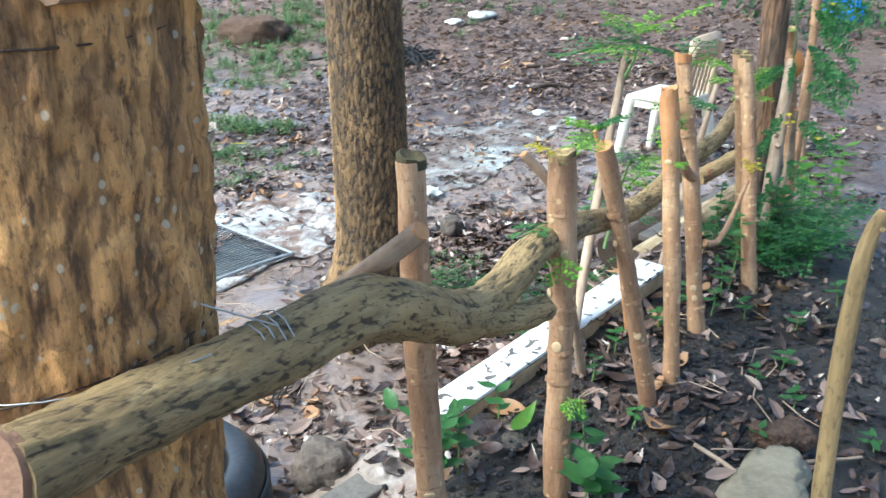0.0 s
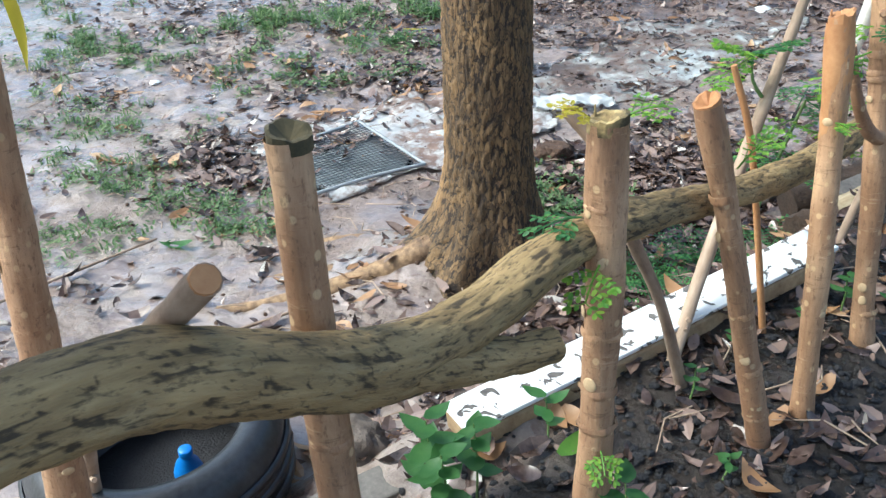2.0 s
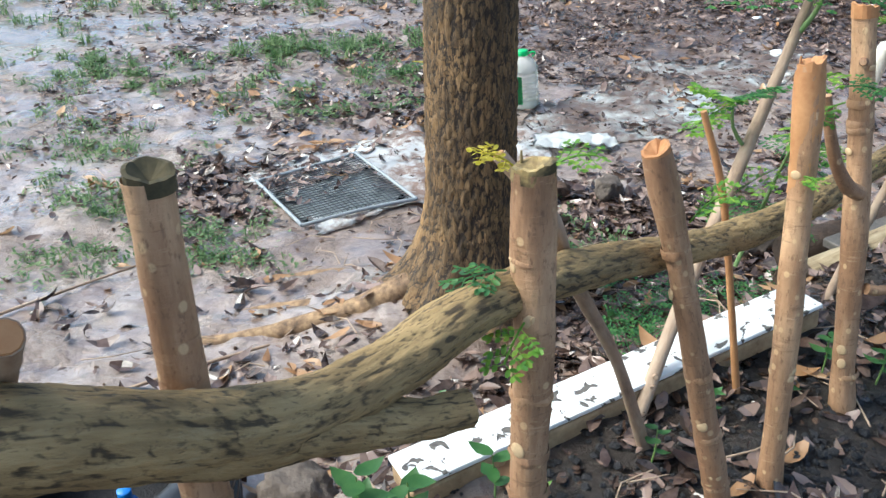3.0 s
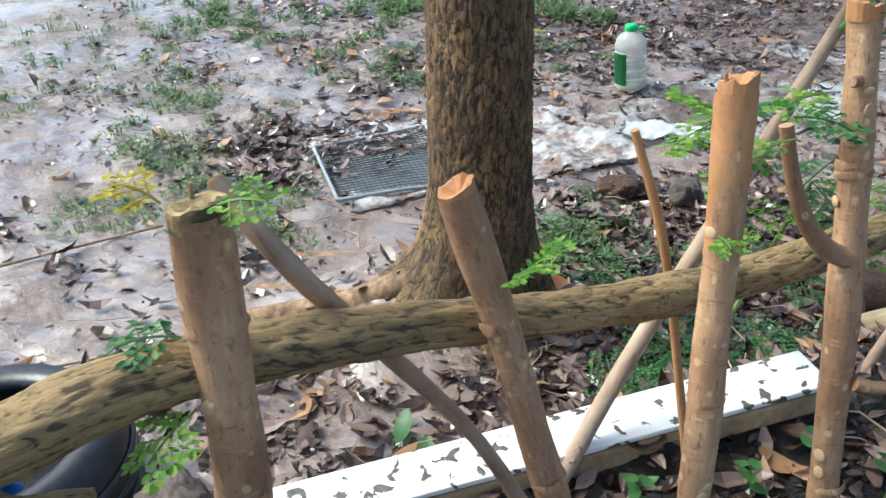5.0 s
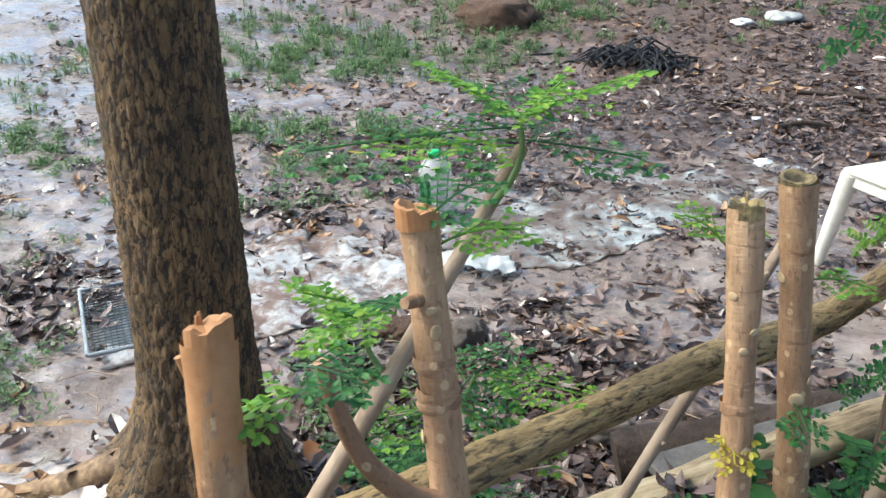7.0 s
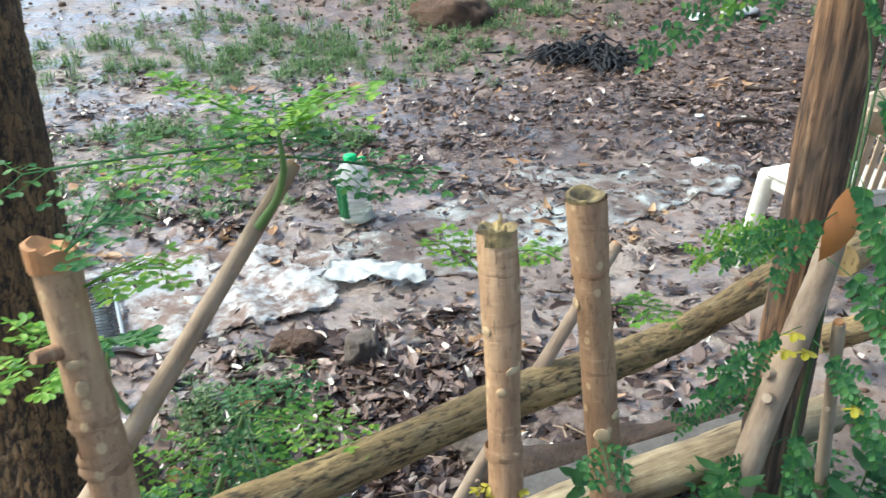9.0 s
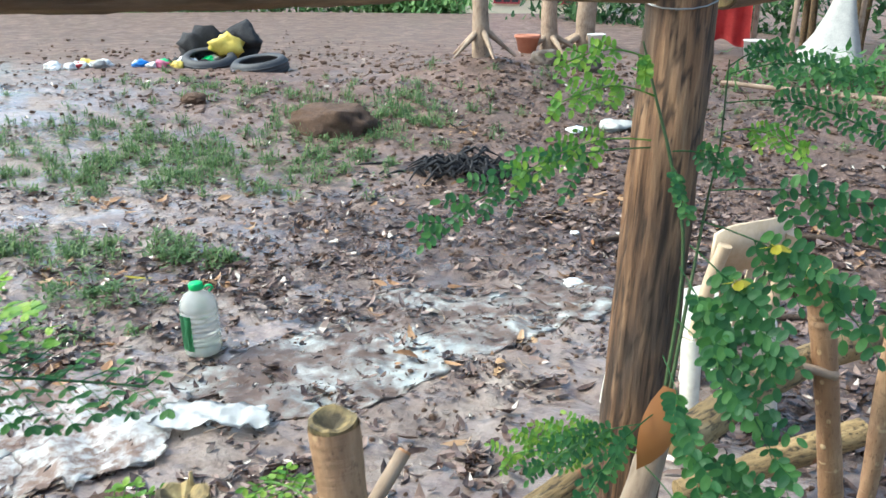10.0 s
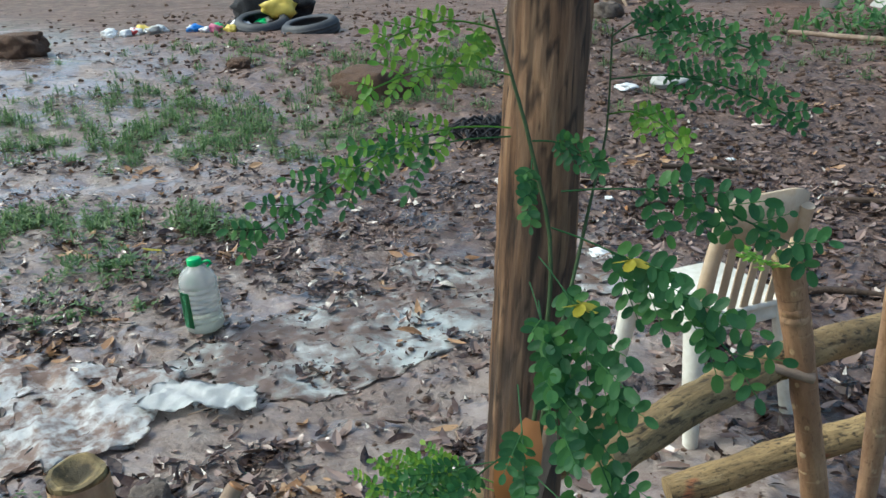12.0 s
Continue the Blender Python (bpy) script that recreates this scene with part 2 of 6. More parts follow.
tone = k.ramp(k.random(), (0.0, (0.92, 0.82, 0.72)), (0.5, (1.1, 1.02, 0.90)), (1.0, (1.08, 0.96, 0.80)))
STAKE = k.done(k.mix(1.0, c, tone, "MULTIPLY"), k.mix(0.5, fibre, ringed), 0.8, 0.006)

k = Mat("bark_grey_twig", 0.75, limb=True)
STICK = k.done(k.ramp(k.mix(0.5, k.noise(9), k.noise(60, 6, 0.7, k.stretch(1, 1, 0.2))), (0.34, (0.15, 0.098, 0.066)), (0.5, (0.34, 0.24, 0.165)), (0.7, (0.48, 0.38, 0.28))), k.noise(60, 6), 0.4, 0.004)

k = Mat("cut_wood", 0.75)
c = k.ramp(k.noise(40, 6), (0.3, (0.16, 0.10, 0.045)), (0.55, (0.40, 0.29, 0.12)), (0.75, (0.55, 0.45, 0.22)))
CUT = k.done(k.mix(k.ramp(k.noise(18), (0.45, 0.0), (0.6, 0.9)), c, (0.035, 0.028, 0.015)), k.noise(80), 0.6, 0.006)
CUT_MOSS = simple("mossy_cut_wood", (0.03, 0.028, 0.014), (0.11, 0.085, 0.04), 30, 0.9)
CUT_ORANGE = simple("peeled_wood", (0.34, 0.14, 0.05), (0.52, 0.28, 0.12), 14, 0.7)
SCAR = simple("leaf_scar", (0.45, 0.30, 0.16), (0.62, 0.46, 0.27), 40, 0.75)

# old squared post, weathered in long fibres
k = Mat("weathered_timber", 0.8, limb=True)
st = k.stretch(1, 1, 0.07)
fib = k.noise(46, 8, 0.7, st)
c = k.ramp(fib, (0.36, (0.06, 0.033, 0.02)), (0.5, (0.28, 0.15, 0.076)), (0.64, (0.50, 0.30, 0.165)))
c = k.mix(k.ramp(k.noise(4, 5, 0.6, k.stretch(1, 1, 0.3)), (0.46, 0.8), (0.56, 0.0)), c, (0.07, 0.055, 0.045))
c = k.mix(k.ramp(k.ridge(), (0.05, 0.85), (0.35, 0.0)), c, (0.04, 0.026, 0.018))
TIMBER = k.done(c, fib, 0.9, 0.014)

k = Mat("rail_wood", 0.7, limb=True)
c = k.ramp(k.mix(0.5, k.noise(10, 6, 0.65, k.stretch(1, 1, 0.4)), k.noise(60, 7, 0.7, k.stretch(1, 1, 0.08))), (0.36, (0.095, 0.052, 0.03)), (0.5, (0.27, 0.165, 0.095)), (0.62, (0.48, 0.34, 0.21)))
c = k.mix(k.ramp(k.noise(7, 5, 0.6, k.stretch(1, 1, 0.5)), (0.54, 0.0), (0.64, 0.7)), c, (0.07, 0.04, 0.026))
RAIL = k.done(c, k.noise(60, 8, 0.7, k.stretch(1, 1, 0.1)), 0.7, 0.006)

# chipped white paint over grey timber
k = Mat("white_chipped_paint", 0.45)
chips = k.ramp(k.noise(30, 3, 0.5, None, 0.6), (0.595, 0.0), (0.61, 1.0))
c = k.mix(chips, k.ramp(k.noise(12, 6), (0.3, (0.78, 0.79, 0.77)), (0.7, (0.86, 0.86, 0.84))), k.ramp(k.noise(60), (0.3, (0.05, 0.045, 0.04)), (0.7, (0.16, 0.14, 0.12))))
PAINT = k.done(c, k.math("SUBTRACT", 1.0, chips), 0.6, 0.003)
BARE = simple("bare_stained_timber", (0.20, 0.12, 0.06), (0.52, 0.38, 0.22), 12, 0.7)
GREY_WOOD = simple("grey_plank", (0.07, 0.062, 0.055), (0.19, 0.17, 0.15), 16, 0.75)
k = Mat("pale_peeled_log", 0.75, limb=True)
streak = k.noise(50, 7, 0.7, k.stretch(1, 1, 0.12))
c = k.ramp(k.mix(0.5, k.noise(8, 5), streak), (0.36, (0.13, 0.085, 0.045)), (0.5, (0.36, 0.27, 0.155)), (0.64, (0.56, 0.45, 0.29)))
PALE_LOG = k.done(k.mix(k.ramp(streak, (0.34, 0.85), (0.42, 0.0)), c, (0.06, 0.04, 0.022)), streak, 0.8, 0.008)
ROT = simple("rotten_dark_wood", (0.02, 0.014, 0.01), (0.10, 0.062, 0.04), 16, 0.85, 0, 0.8, 0.012)

k = Mat("tyre_rubber", 0.3)
RUBBER = k.done(k.ramp(k.mix(0.5, k.noise(8), k.noise(60)), (0.35, (0.012, 0.013, 0.016)), (0.7, (0.045, 0.047, 0.052))), k.noise(90), 0.3, 0.003)
RUBBER_GREY = simple("dusty_tyre_rubber", (0.03, 0.032, 0.036), (0.075, 0.076, 0.08), 8, 0.6)
ROCK = simple("rough_stone", (0.055, 0.042, 0.033), (0.16, 0.125, 0.10), 11, 0.8, 0, 0.8, 0.012)
ROCK_PALE = simple("pale_flat_stone", (0.17, 0.14, 0.09), (0.34, 0.29, 0.20), 9, 0.8, 0, 0.6, 0.008)
EARTH = simple("red_earth", (0.06, 0.033, 0.021), (0.18, 0.105, 0.065), 14, 0.9, 0, 1.0, 0.03)

# muddy plastic sheeting: white film, silt lying on it in patches
k = Mat("muddy_white_sheet", 0.3)
silt = k.ramp(k.mix(0.45, k.noise(4.5, 6, 0.6), k.noise(26, 6)), (0.46, 0.0), (0.57, 1.0))
c = k.mix(silt, k.ramp(k.noise(7), (0.35, (0.66, 0.66, 0.66)), (0.6, (0.86, 0.85, 0.83))), k.ramp(k.noise(16), (0.3, (0.24, 0.15, 0.115)), (0.7, (0.46, 0.34, 0.28))))
SHEET = k.done(c, k.mix(0.5, k.noise(14, 6), k.noise(60)), 0.5, 0.01, k.ramp(silt, (0.0, 0.28), (1.0, 0.5)))
k = Mat("silted_sheet", 0.35)
silt = k.ramp(k.mix(0.4, k.noise(3.2, 6, 0.6), k.noise(20, 6)), (0.41, 0.0), (0.55, 1.0))
c = k.mix(silt, k.ramp(k.noise(9), (0.35, (0.58, 0.61, 0.60)), (0.6, (0.80, 0.82, 0.80))), k.ramp(k.mix(0.5, k.noise(6), k.noise(40)), (0.3, (0.19, 0.13, 0.105)), (0.7, (0.37, 0.28, 0.24))))
SHEET_SILT = k.done(c, k.mix(0.5, k.noise(10, 6), k.noise(60)), 0.5, 0.008, k.ramp(silt, (0.0, 0.16), (1.0, 0.32)))
WHITE_BOARD = simple("torn_white_board", (0.66, 0.67, 0.65), (0.85, 0.85, 0.84), 14, 0.5)
TRAY = simple("dark_grey_plastic", (0.03, 0.034, 0.038), (0.075, 0.08, 0.088), 20, 0.35)
TRAY_LIGHT = simple("grey_plastic_rim", (0.20, 0.22, 0.23), (0.36, 0.38, 0.39), 20, 0.4)

k = Mat("chair_plastic", 0.4)
CHAIR = k.done(k.ramp(k.mix(0.5, k.noise(6), k.noise(30)), (0.3, (0.55, 0.50, 0.40)), (0.55, (0.76, 0.73, 0.64)), (0.75, (0.84, 0.82, 0.76))), k.noise(60), 0.1, 0.002)
CHAIR_BACK = simple("stained_chair_plastic", (0.46, 0.32, 0.19), (0.66, 0.53, 0.38), 9, 0.5)


def leafy(name, dark, mid, light, rough=0.5, through_light=0.5):
    """Leaf tissue: tone leaf by leaf, some light let through."""
    q = Mat(name, rough)
    col = q.ramp(q.random(True), (0.1, dark), (0.5, mid), (0.9, light))
    col = q.mix(q.ramp(q.noise(30), (0.4, 0.0), (0.7, 0.35)), col, light)
    q.done(col)
    tr = q.node("ShaderNodeBsdfTranslucent")
    q.link(col, tr.inputs["Color"])
    mx = q.node("ShaderNodeMixShader", Fac=through_light)
    q.link(q.b.outputs[0], mx.inputs[1])
    q.link(tr.outputs[0], mx.inputs[2])
    q.link(mx.outputs[0], q.t.nodes["Material Output"].inputs[0])
    return q.m


LEAF = leafy("moringa_leaf", (0.034, 0.125, 0.045), (0.06, 0.19, 0.06), (0.12, 0.29, 0.07))
LEAF_LIGHT = leafy("young_leaf", (0.10, 0.27, 0.04), (0.19, 0.40, 0.055), (0.34, 0.52, 0.07))
LEAF_YELLOW = leafy("yellow_leaf", (0.40, 0.34, 0.03), (0.55, 0.48, 0.04), (0.65, 0.55, 0.08))
WEED = leafy("weed_leaf", (0.045, 0.14, 0.045), (0.085, 0.22, 0.06), (0.16, 0.32, 0.09), 0.4)
GRASS = leafy("grass", (0.065, 0.14, 0.05), (0.12, 0.21, 0.075), (0.22, 0.30, 0.13), 0.5)
HEDGE = leafy("hedge_leaf", (0.12, 0.27, 0.10), (0.20, 0.38, 0.14), (0.32, 0.50, 0.19), 0.6)
DEAD = leafy("dead_leaf", (0.017, 0.010, 0.007), (0.062, 0.034, 0.024), (0.27, 0.19, 0.155), 0.24, 0.05)
DEAD_TAN = leafy("dry_tan_leaf", (0.26, 0.13, 0.055), (0.38, 0.21, 0.10), (0.48, 0.31, 0.17), 0.5, 0.2)
DEAD_ORANGE = leafy("dry_orange_leaf", (0.38, 0.15, 0.045), (0.42, 0.18, 0.06), (0.46, 0.21, 0.07), 0.5, 0.25)
STEM_GREEN = simple("green_stem", (0.08, 0.16, 0.04), (0.18, 0.26, 0.08), 30, 0.5)
STEM_DARK = simple("dark_green_stem", (0.035, 0.07, 0.02), (0.08, 0.13, 0.04), 30, 0.6)
WIRE = simple("galvanised_wire", (0.30, 0.30, 0.29), (0.50, 0.50, 0.48), 60, 0.35, 0.8)
CAP_GREEN = simple("green_plastic", (0.02, 0.42, 0.11), (0.04, 0.55, 0.16), 20, 0.35)
LABEL_GREEN = simple("green_label", (0.03, 0.33, 0.12), (0.08, 0.45, 0.18), 20, 0.45)
BLUE = simple("blue_plastic", (0.01, 0.13, 0.48), (0.03, 0.25, 0.68), 10, 0.4)
DARK_GREEN = simple("dark_green_plastic", (0.005, 0.05, 0.02), (0.012, 0.09, 0.03), 10, 0.3)
RED = simple("red_cloth", (0.45, 0.03, 0.035), (0.62, 0.07, 0.06), 6, 0.8)
BLUE_CLOTH = simple("blue_tarpaulin", (0.008, 0.06, 0.40), (0.02, 0.12, 0.55), 5, 0.5)
PALE_CLOTH = simple("pale_cloth", (0.32, 0.31, 0.29), (0.50, 0.49, 0.45), 7, 0.85)
TEAL_CLOTH = simple("turquoise_banner", (0.02, 0.36, 0.40), (0.04, 0.46, 0.48), 7, 0.7)
YELLOW = simple("yellow_plastic", (0.60, 0.42, 0.06), (0.75, 0.60, 0.12), 12, 0.5)
ORANGE = simple("terracotta", (0.42, 0.15, 0.09), (0.55, 0.24, 0.15), 12, 0.8)
PINK = simple("pink_plastic", (0.55, 0.12, 0.22), (0.70, 0.22, 0.32), 12, 0.5)
WHITE = simple("white_plastic", (0.66, 0.66, 0.64), (0.82, 0.82, 0.80), 12, 0.5)
# this black also serves as painted shade inside the near tyre
ASH_AND_SHADE = simple("charred_ash_and_shade", (0.006, 0.006, 0.008), (0.028, 0.027, 0.03), 30, 0.8, 0, 1.0, 0.01)
WALL_CREAM = simple("cream_wall", (0.68, 0.60, 0.42), (0.78, 0.72, 0.55), 3, 0.85)
ROOF = simple("pink_roof_tile", (0.50, 0.13, 0.16), (0.62, 0.22, 0.25), 4, 0.7)
FRAME_RED = simple("red_window_frame", (0.30, 0.03, 0.04), (0.42, 0.06, 0.07), 6, 0.6)
k = Mat("dark_window_glass", 0.08)
PANE = k.done((0.05, 0.055, 0.06))

k = Mat("clear_bottle", 0.12)
k.b.inputs["Transmission Weight"].default_value = 0.73
k.b.inputs["IOR"].default_value = 1.2
CLEAR = k.done((0.93, 0.96, 0.92), k.noise(30), 0.15, 0.003)
k = Mat("murky_water", 0.1)
k.b.inputs["Transmission Weight"].default_value = 0.5
k.b.inputs["IOR"].default_value = 1.2
WATER = k.done((0.70, 0.68, 0.52))
k = Mat("puddle_water", 0.06)
PUDDLE = k.done(k.ramp(k.noise(8), (0.3, (0.20, 0.22, 0.22)), (0.7, (0.46, 0.50, 0.50))), k.noise(25), 0.04, 0.003)

GROVE = leafy("grove_leaf", (0.02, 0.06, 0.022), (0.04, 0.10, 0.035), (0.08, 0.17, 0.05), 0.6)

# ---------------------------------------------------------------- mesh helpers
rng = random.Random(7)


def mesh_of(bm, material, smooth=True):
    me = bpy.data.meshes.new("mesh")
    bm.to_mesh(me)
    bm.free()
    me.materials.append(material)
    if smooth:
        me.shade_smooth()
    return me


def thing(name, bm, material, label, category, group="", kind="", smooth=True):
    """A top-level thing out of one bmesh."""
    return tagged(new(name, mesh_of(bm, material, smooth)), label, category, group, kind)


def root(name, label, category, group="", at=(0, 0, 0)):
    """A top-level thing whose meshes are all parts."""
    e = tagged(new(name), label, category, group)
    e.empty_display_size = 0.05
    e.location = at
    return e


def part(name, bm, material, parent, label="", smooth=True):
    o = new(name, mesh_of(bm, material, smooth))
    o.parent = parent
    if parent.type == "EMPTY":
        o.matrix_parent_inverse = Matrix.Translation(parent.location).inverted()
    if label:
        o["label"] = label
    return o


def curve_points(pts, step):
    """Catmull-Rom through control points, about step metres apart."""
    p = [Vector(q) for q in pts]
    p = [2 * p[0] - p[1]] + p + [2 * p[-1] - p[-2]]
    out, par = [], []
    for i in range(1, len(p) - 2):
        n = max(1, int((p[i + 1] - p[i]).length / step))
        for j in range(n):
            t = j / n
            a, b, c, d = p[i - 1:i + 3]
            out.append(0.5 * (2 * b + (c - a) * t + (2 * a - 5 * b + 4 * c - d) * t * t + (3 * b - a - 3 * c + d) * t ** 3))
            par.append(i - 1 + t)
    out.append(p[-2])
    par.append(len(p) - 3)
    return out, par


def tube(pts, radii, seg=14, step=0.03, rough=0.0, grain=12.0, along=0.35, cap=True, bm=None, seed=0.0, lumps=0.0, plates=None):
    """A limb along pts: radii per control point, its skin pushed in and out by noise; plates: width, length to width and depth of bark scales."""
    bm = bm or bmesh.new()
    limb = bm.verts.layers.float_vector.get("limb") or bm.verts.layers.float_vector.new("limb")
    proud = bm.verts.layers.float.get("ridge") or bm.verts.layers.float.new("ridge")
    line, par = curve_points(pts, step)
    rings = []
    up = Vector((0.31, 0.17, 0.93)) if abs((line[-1] - line[0]).normalized().z) < 0.8 else Vector((1, 0.1, 0))
    run = 0.0
    for i, c in enumerate(line):
        d = (line[min(i + 1, len(line) - 1)] - line[max(i - 1, 0)]).normalized()
        if i:
            run += (c - line[i - 1]).length
        u = d.cross(up).normalized()
        v = d.cross(u)
        j = min(int(par[i]), len(radii) - 2)
        r0 = radii[j] + (radii[j + 1] - radii[j]) * (par[i] - j)
        ring = []
        for s in range(seg):
            a = 2 * math.pi * s / seg
            w = u * math.cos(a) + v * math.sin(a)
            q = Vector((math.cos(a) * r0 * grain, math.sin(a) * r0 * grain, run * grain * along)) + Vector((seed, seed * 1.7, 0))
            r = r0 * (1 + rough * noise.fractal(q, 0.8, 2.1, 4) + lumps * noise.noise(q * 0.28))
            ridge = 1.0
            if plates:
                pw, pl_, pd = plates
                q = Vector((math.cos(a) * r0 / pw + seed, math.sin(a) * r0 / pw, run / (pw * pl_)))
                q += 0.8 * noise.noise_vector(q * 0.6) + 0.25 * noise.noise_vector(q * 1.9)
                f = noise.voronoi(q)[0]
                ridge = min(1.0, (f[1] - f[0]) * 2.4)
                r += pd * (ridge - 0.6)
            vert = bm.verts.new(c + w * r)
            vert[limb], vert[proud] = Vector((math.cos(a) * r0, math.sin(a) * r0, run)), ridge
            ring.append(vert)
        rings.append(ring)
    for a, b in zip(rings, rings[1:]):
        for s in range(seg):
            bm.faces.new((a[s], a[(s + 1) % seg], b[(s + 1) % seg], b[s]))
    if cap:
        for ring, sign in ((rings[0], -1), (rings[-1], 1)):
            mid = bm.verts.new(sum((q.co for q in ring), Vector()) / seg)
            edge = [bm.verts.new(q.co) for q in ring]
            for q in edge + [mid]:
                q[limb], q[proud] = q.co, 1.0
            for s in range(seg):
                bm.faces.new((edge[s], edge[(s + 1) % seg], mid) if sign > 0 else (edge[(s + 1) % seg], edge[s], mid))
    bmesh.ops.recalc_face_normals(bm, faces=bm.faces)
    return bm


def barked(pts, radii, seg, step, plate, tall, depth, seed=0.0, lumps=0.05, flare=None):
    """A trunk whose skin is broken into raised plates: plate width, their height to width, depth of the cracks."""
    bm = tube(pts, radii, seg, step, 0.0, 12.0, 0.35, lumps=lumps, seed=seed)
    bm.normal_update()
    moves = []
    proud = bm.verts.layers.float["ridge"]
    for v in bm.verts:
        q = Vector((v.co.x / plate + seed, v.co.y / plate, v.co.z / (plate * tall)))
        q += 0.9 * noise.noise_vector(q * 0.6) + 0.3 * noise.noise_vector(q * 1.9)
        d = noise.voronoi(q)[0]
        ridge = min(1.0, (d[1] - d[0]) * 2.2)
        v[proud] = ridge
        moves.append(v.co + v.normal * (depth * (ridge - 0.6) + depth * 0.5 * noise.fractal(q * 2.3, 0.8, 2.1, 2)))
    for v, q in zip(bm.verts, moves):
        v.co = q
        if flare:
            cx, cy, z0, top, size = flare
            h = max(0.0, 1 - (q.z - z0) / (top - z0)) ** 2.2
            a = math.atan2(q.y - cy, q.x - cx)
            lobe = 0.45 + 0.55 * math.cos(3 * a - 0.9) ** 2 + 1.3 * max(0.0, math.cos(a - radians(205))) ** 3
            lobe *= 1 + 0.3 * noise.noise(Vector((math.cos(a) * 3, math.sin(a) * 3, q.z * 4)))
            v.co += Vector((math.cos(a), math.sin(a), 0)) * size * h * lobe
    return bm


def box(sx, sy, sz, m=None, bevel=0.004, bm=None, wobble=0.0, cuts=0):
    """A bevelled block, base at z = 0."""
    b = bmesh.new()
    bmesh.ops.create_cube(b, size=1, matrix=Matrix.Translation((0, 0, sz / 2)) @ Matrix.Diagonal((sx, sy, sz, 1)))
    if cuts:
        bmesh.ops.subdivide_edges(b, edges=b.edges, cuts=cuts, use_grid_fill=True)
    if bevel and not cuts:
        bmesh.ops.bevel(b, geom=b.edges, offset=bevel, segments=2, affect="EDGES", profile=0.5)
    if wobble:
        for v in b.verts:
            v.co += Vector([noise.noise(v.co * 9 + Vector((7 * i, 0, 0))) * wobble for i in range(3)])
    if m is not None:
        b.transform(m)
    if bm is None:
        return b
    me = bpy.data.meshes.new("tmp")
    b.to_mesh(me)
    b.free()
    bm.from_mesh(me)
    bpy.data.meshes.remove(me)
    return bm


def lathe(profile, seg=28, bm=None, m=None):
    """Turned shape from (radius, height) pairs."""
    bm = bm or bmesh.new()
    rings = []
    for r, z in profile:
        rings.append([bm.verts.new((r * math.cos(2 * math.pi * s / seg), r * math.sin(2 * math.pi * s / seg), z)) for s in range(seg)])
    for a, b in zip(rings, rings[1:]):
        for s in range(seg):
            bm.faces.new((a[s], a[(s + 1) % seg], b[(s + 1) % seg], b[s]))
    if m is not None:
        bmesh.ops.transform(bm, matrix=m, verts=[v for r in rings for v in r])
    bmesh.ops.recalc_face_normals(bm, faces=bm.faces)
    return bm


def leaf_into(bm, m, length, width, fold=0.15, curl=0.15, seg=4):
    """One pointed leaf along +y, folded along its midrib and curled."""
    rows = []
    for i in range(seg + 1):
        t = i / seg
        w = width * 0.5 * math.sin(math.pi * (0.06 + 0.94 * t) ** 0.8) if i < seg else 0.0
        z = curl * length * (t - 0.5) ** 2 * 4 - curl * length * 0.4
        y = t * length
        rows.append([bm.verts.new(m @ Vector((-w, y, z + fold * w))), bm.verts.new(m @ Vector((0, y, z))), bm.verts.new(m @ Vector((w, y, z + fold * w)))])
    for a, b in zip(rows, rows[1:]):
        bm.faces.new((a[0], a[1], b[1], b[0]))
        bm.faces.new((a[1], a[2], b[2], b[1]))


def oval_into(bm, m, length, width, seg=8):
    """One small oval leaflet along +y, slightly cupped."""
    mid = bm.verts.new(m @ Vector((0, length * 0.5, -0.06 * length)))
    ring = [bm.verts.new(m @ Vector((width * 0.5 * math.sin(2 * math.pi * s / seg), length * 0.5 * (1 - math.cos(2 * math.pi * s / seg)), 0))) for s in range(seg)]
    for s in range(seg):
        bm.faces.new((mid, ring[s], ring[(s + 1) % seg]))


def lumps_thing(name, spots, material, label, category):
    """Uncountable small lumps: spots of (x, y, spread x, spread y, how many, least and greatest radius)."""
    ico = bmesh.new()
    bmesh.ops.create_icosphere(ico, subdivisions=1, radius=1)
    base = [v.co.copy() for v in ico.verts]
    tris = [[v.index for v in f.verts] for f in ico.faces]
    ico.free()
    vs, fs = [], []
    for cx, cy, wx, wy, n, r0, r1 in spots:
        for i in range(n):
            x, y = cx + rng.gauss(0, wx), cy + rng.gauss(0, wy)
            r = rng.uniform(r0, r1)
            turn = Euler((rng.uniform(0, 3), rng.uniform(0, 3), rng.uniform(0, 3))).to_matrix()
            flat = rng.uniform(0.45, 0.85)
            o = Vector((x, y, land(x, y) + r * 0.2))
            k0 = len(vs)
            for b in base:
                q = turn @ (b * r * rng.uniform(0.75, 1.25))
                vs.append((o.x + q.x, o.y + q.y, o.z + q.z * flat))
            fs.extend([[k0 + j for j in f] for f in tris])
    me = bpy.data.meshes.new("lumps")
    me.from_pydata(vs, [], fs)
    me.materials.append(material)
    return tagged(new(name, me), label, category, kind="stuff")


def aim(at, direction, spin=0.0):
    """A pose at a point with +y along direction, leaf faces up, spun about its own axis."""
    d = Vector(direction).normalized()
    x = d.cross(Vector((0, 0, 1)))
    x = x.normalized() if x.length > 1e-4 else Vector((1, 0, 0))
    z = x.cross(d)
    r = Matrix((x, d, z)).transposed().to_4x4()
    return Matrix.Translation(at) @ r @ Matrix.Rotation(spin, 4, "Y")


# ---------------------------------------------------------------- ground
YARD, BANK = -0.17, 0.17


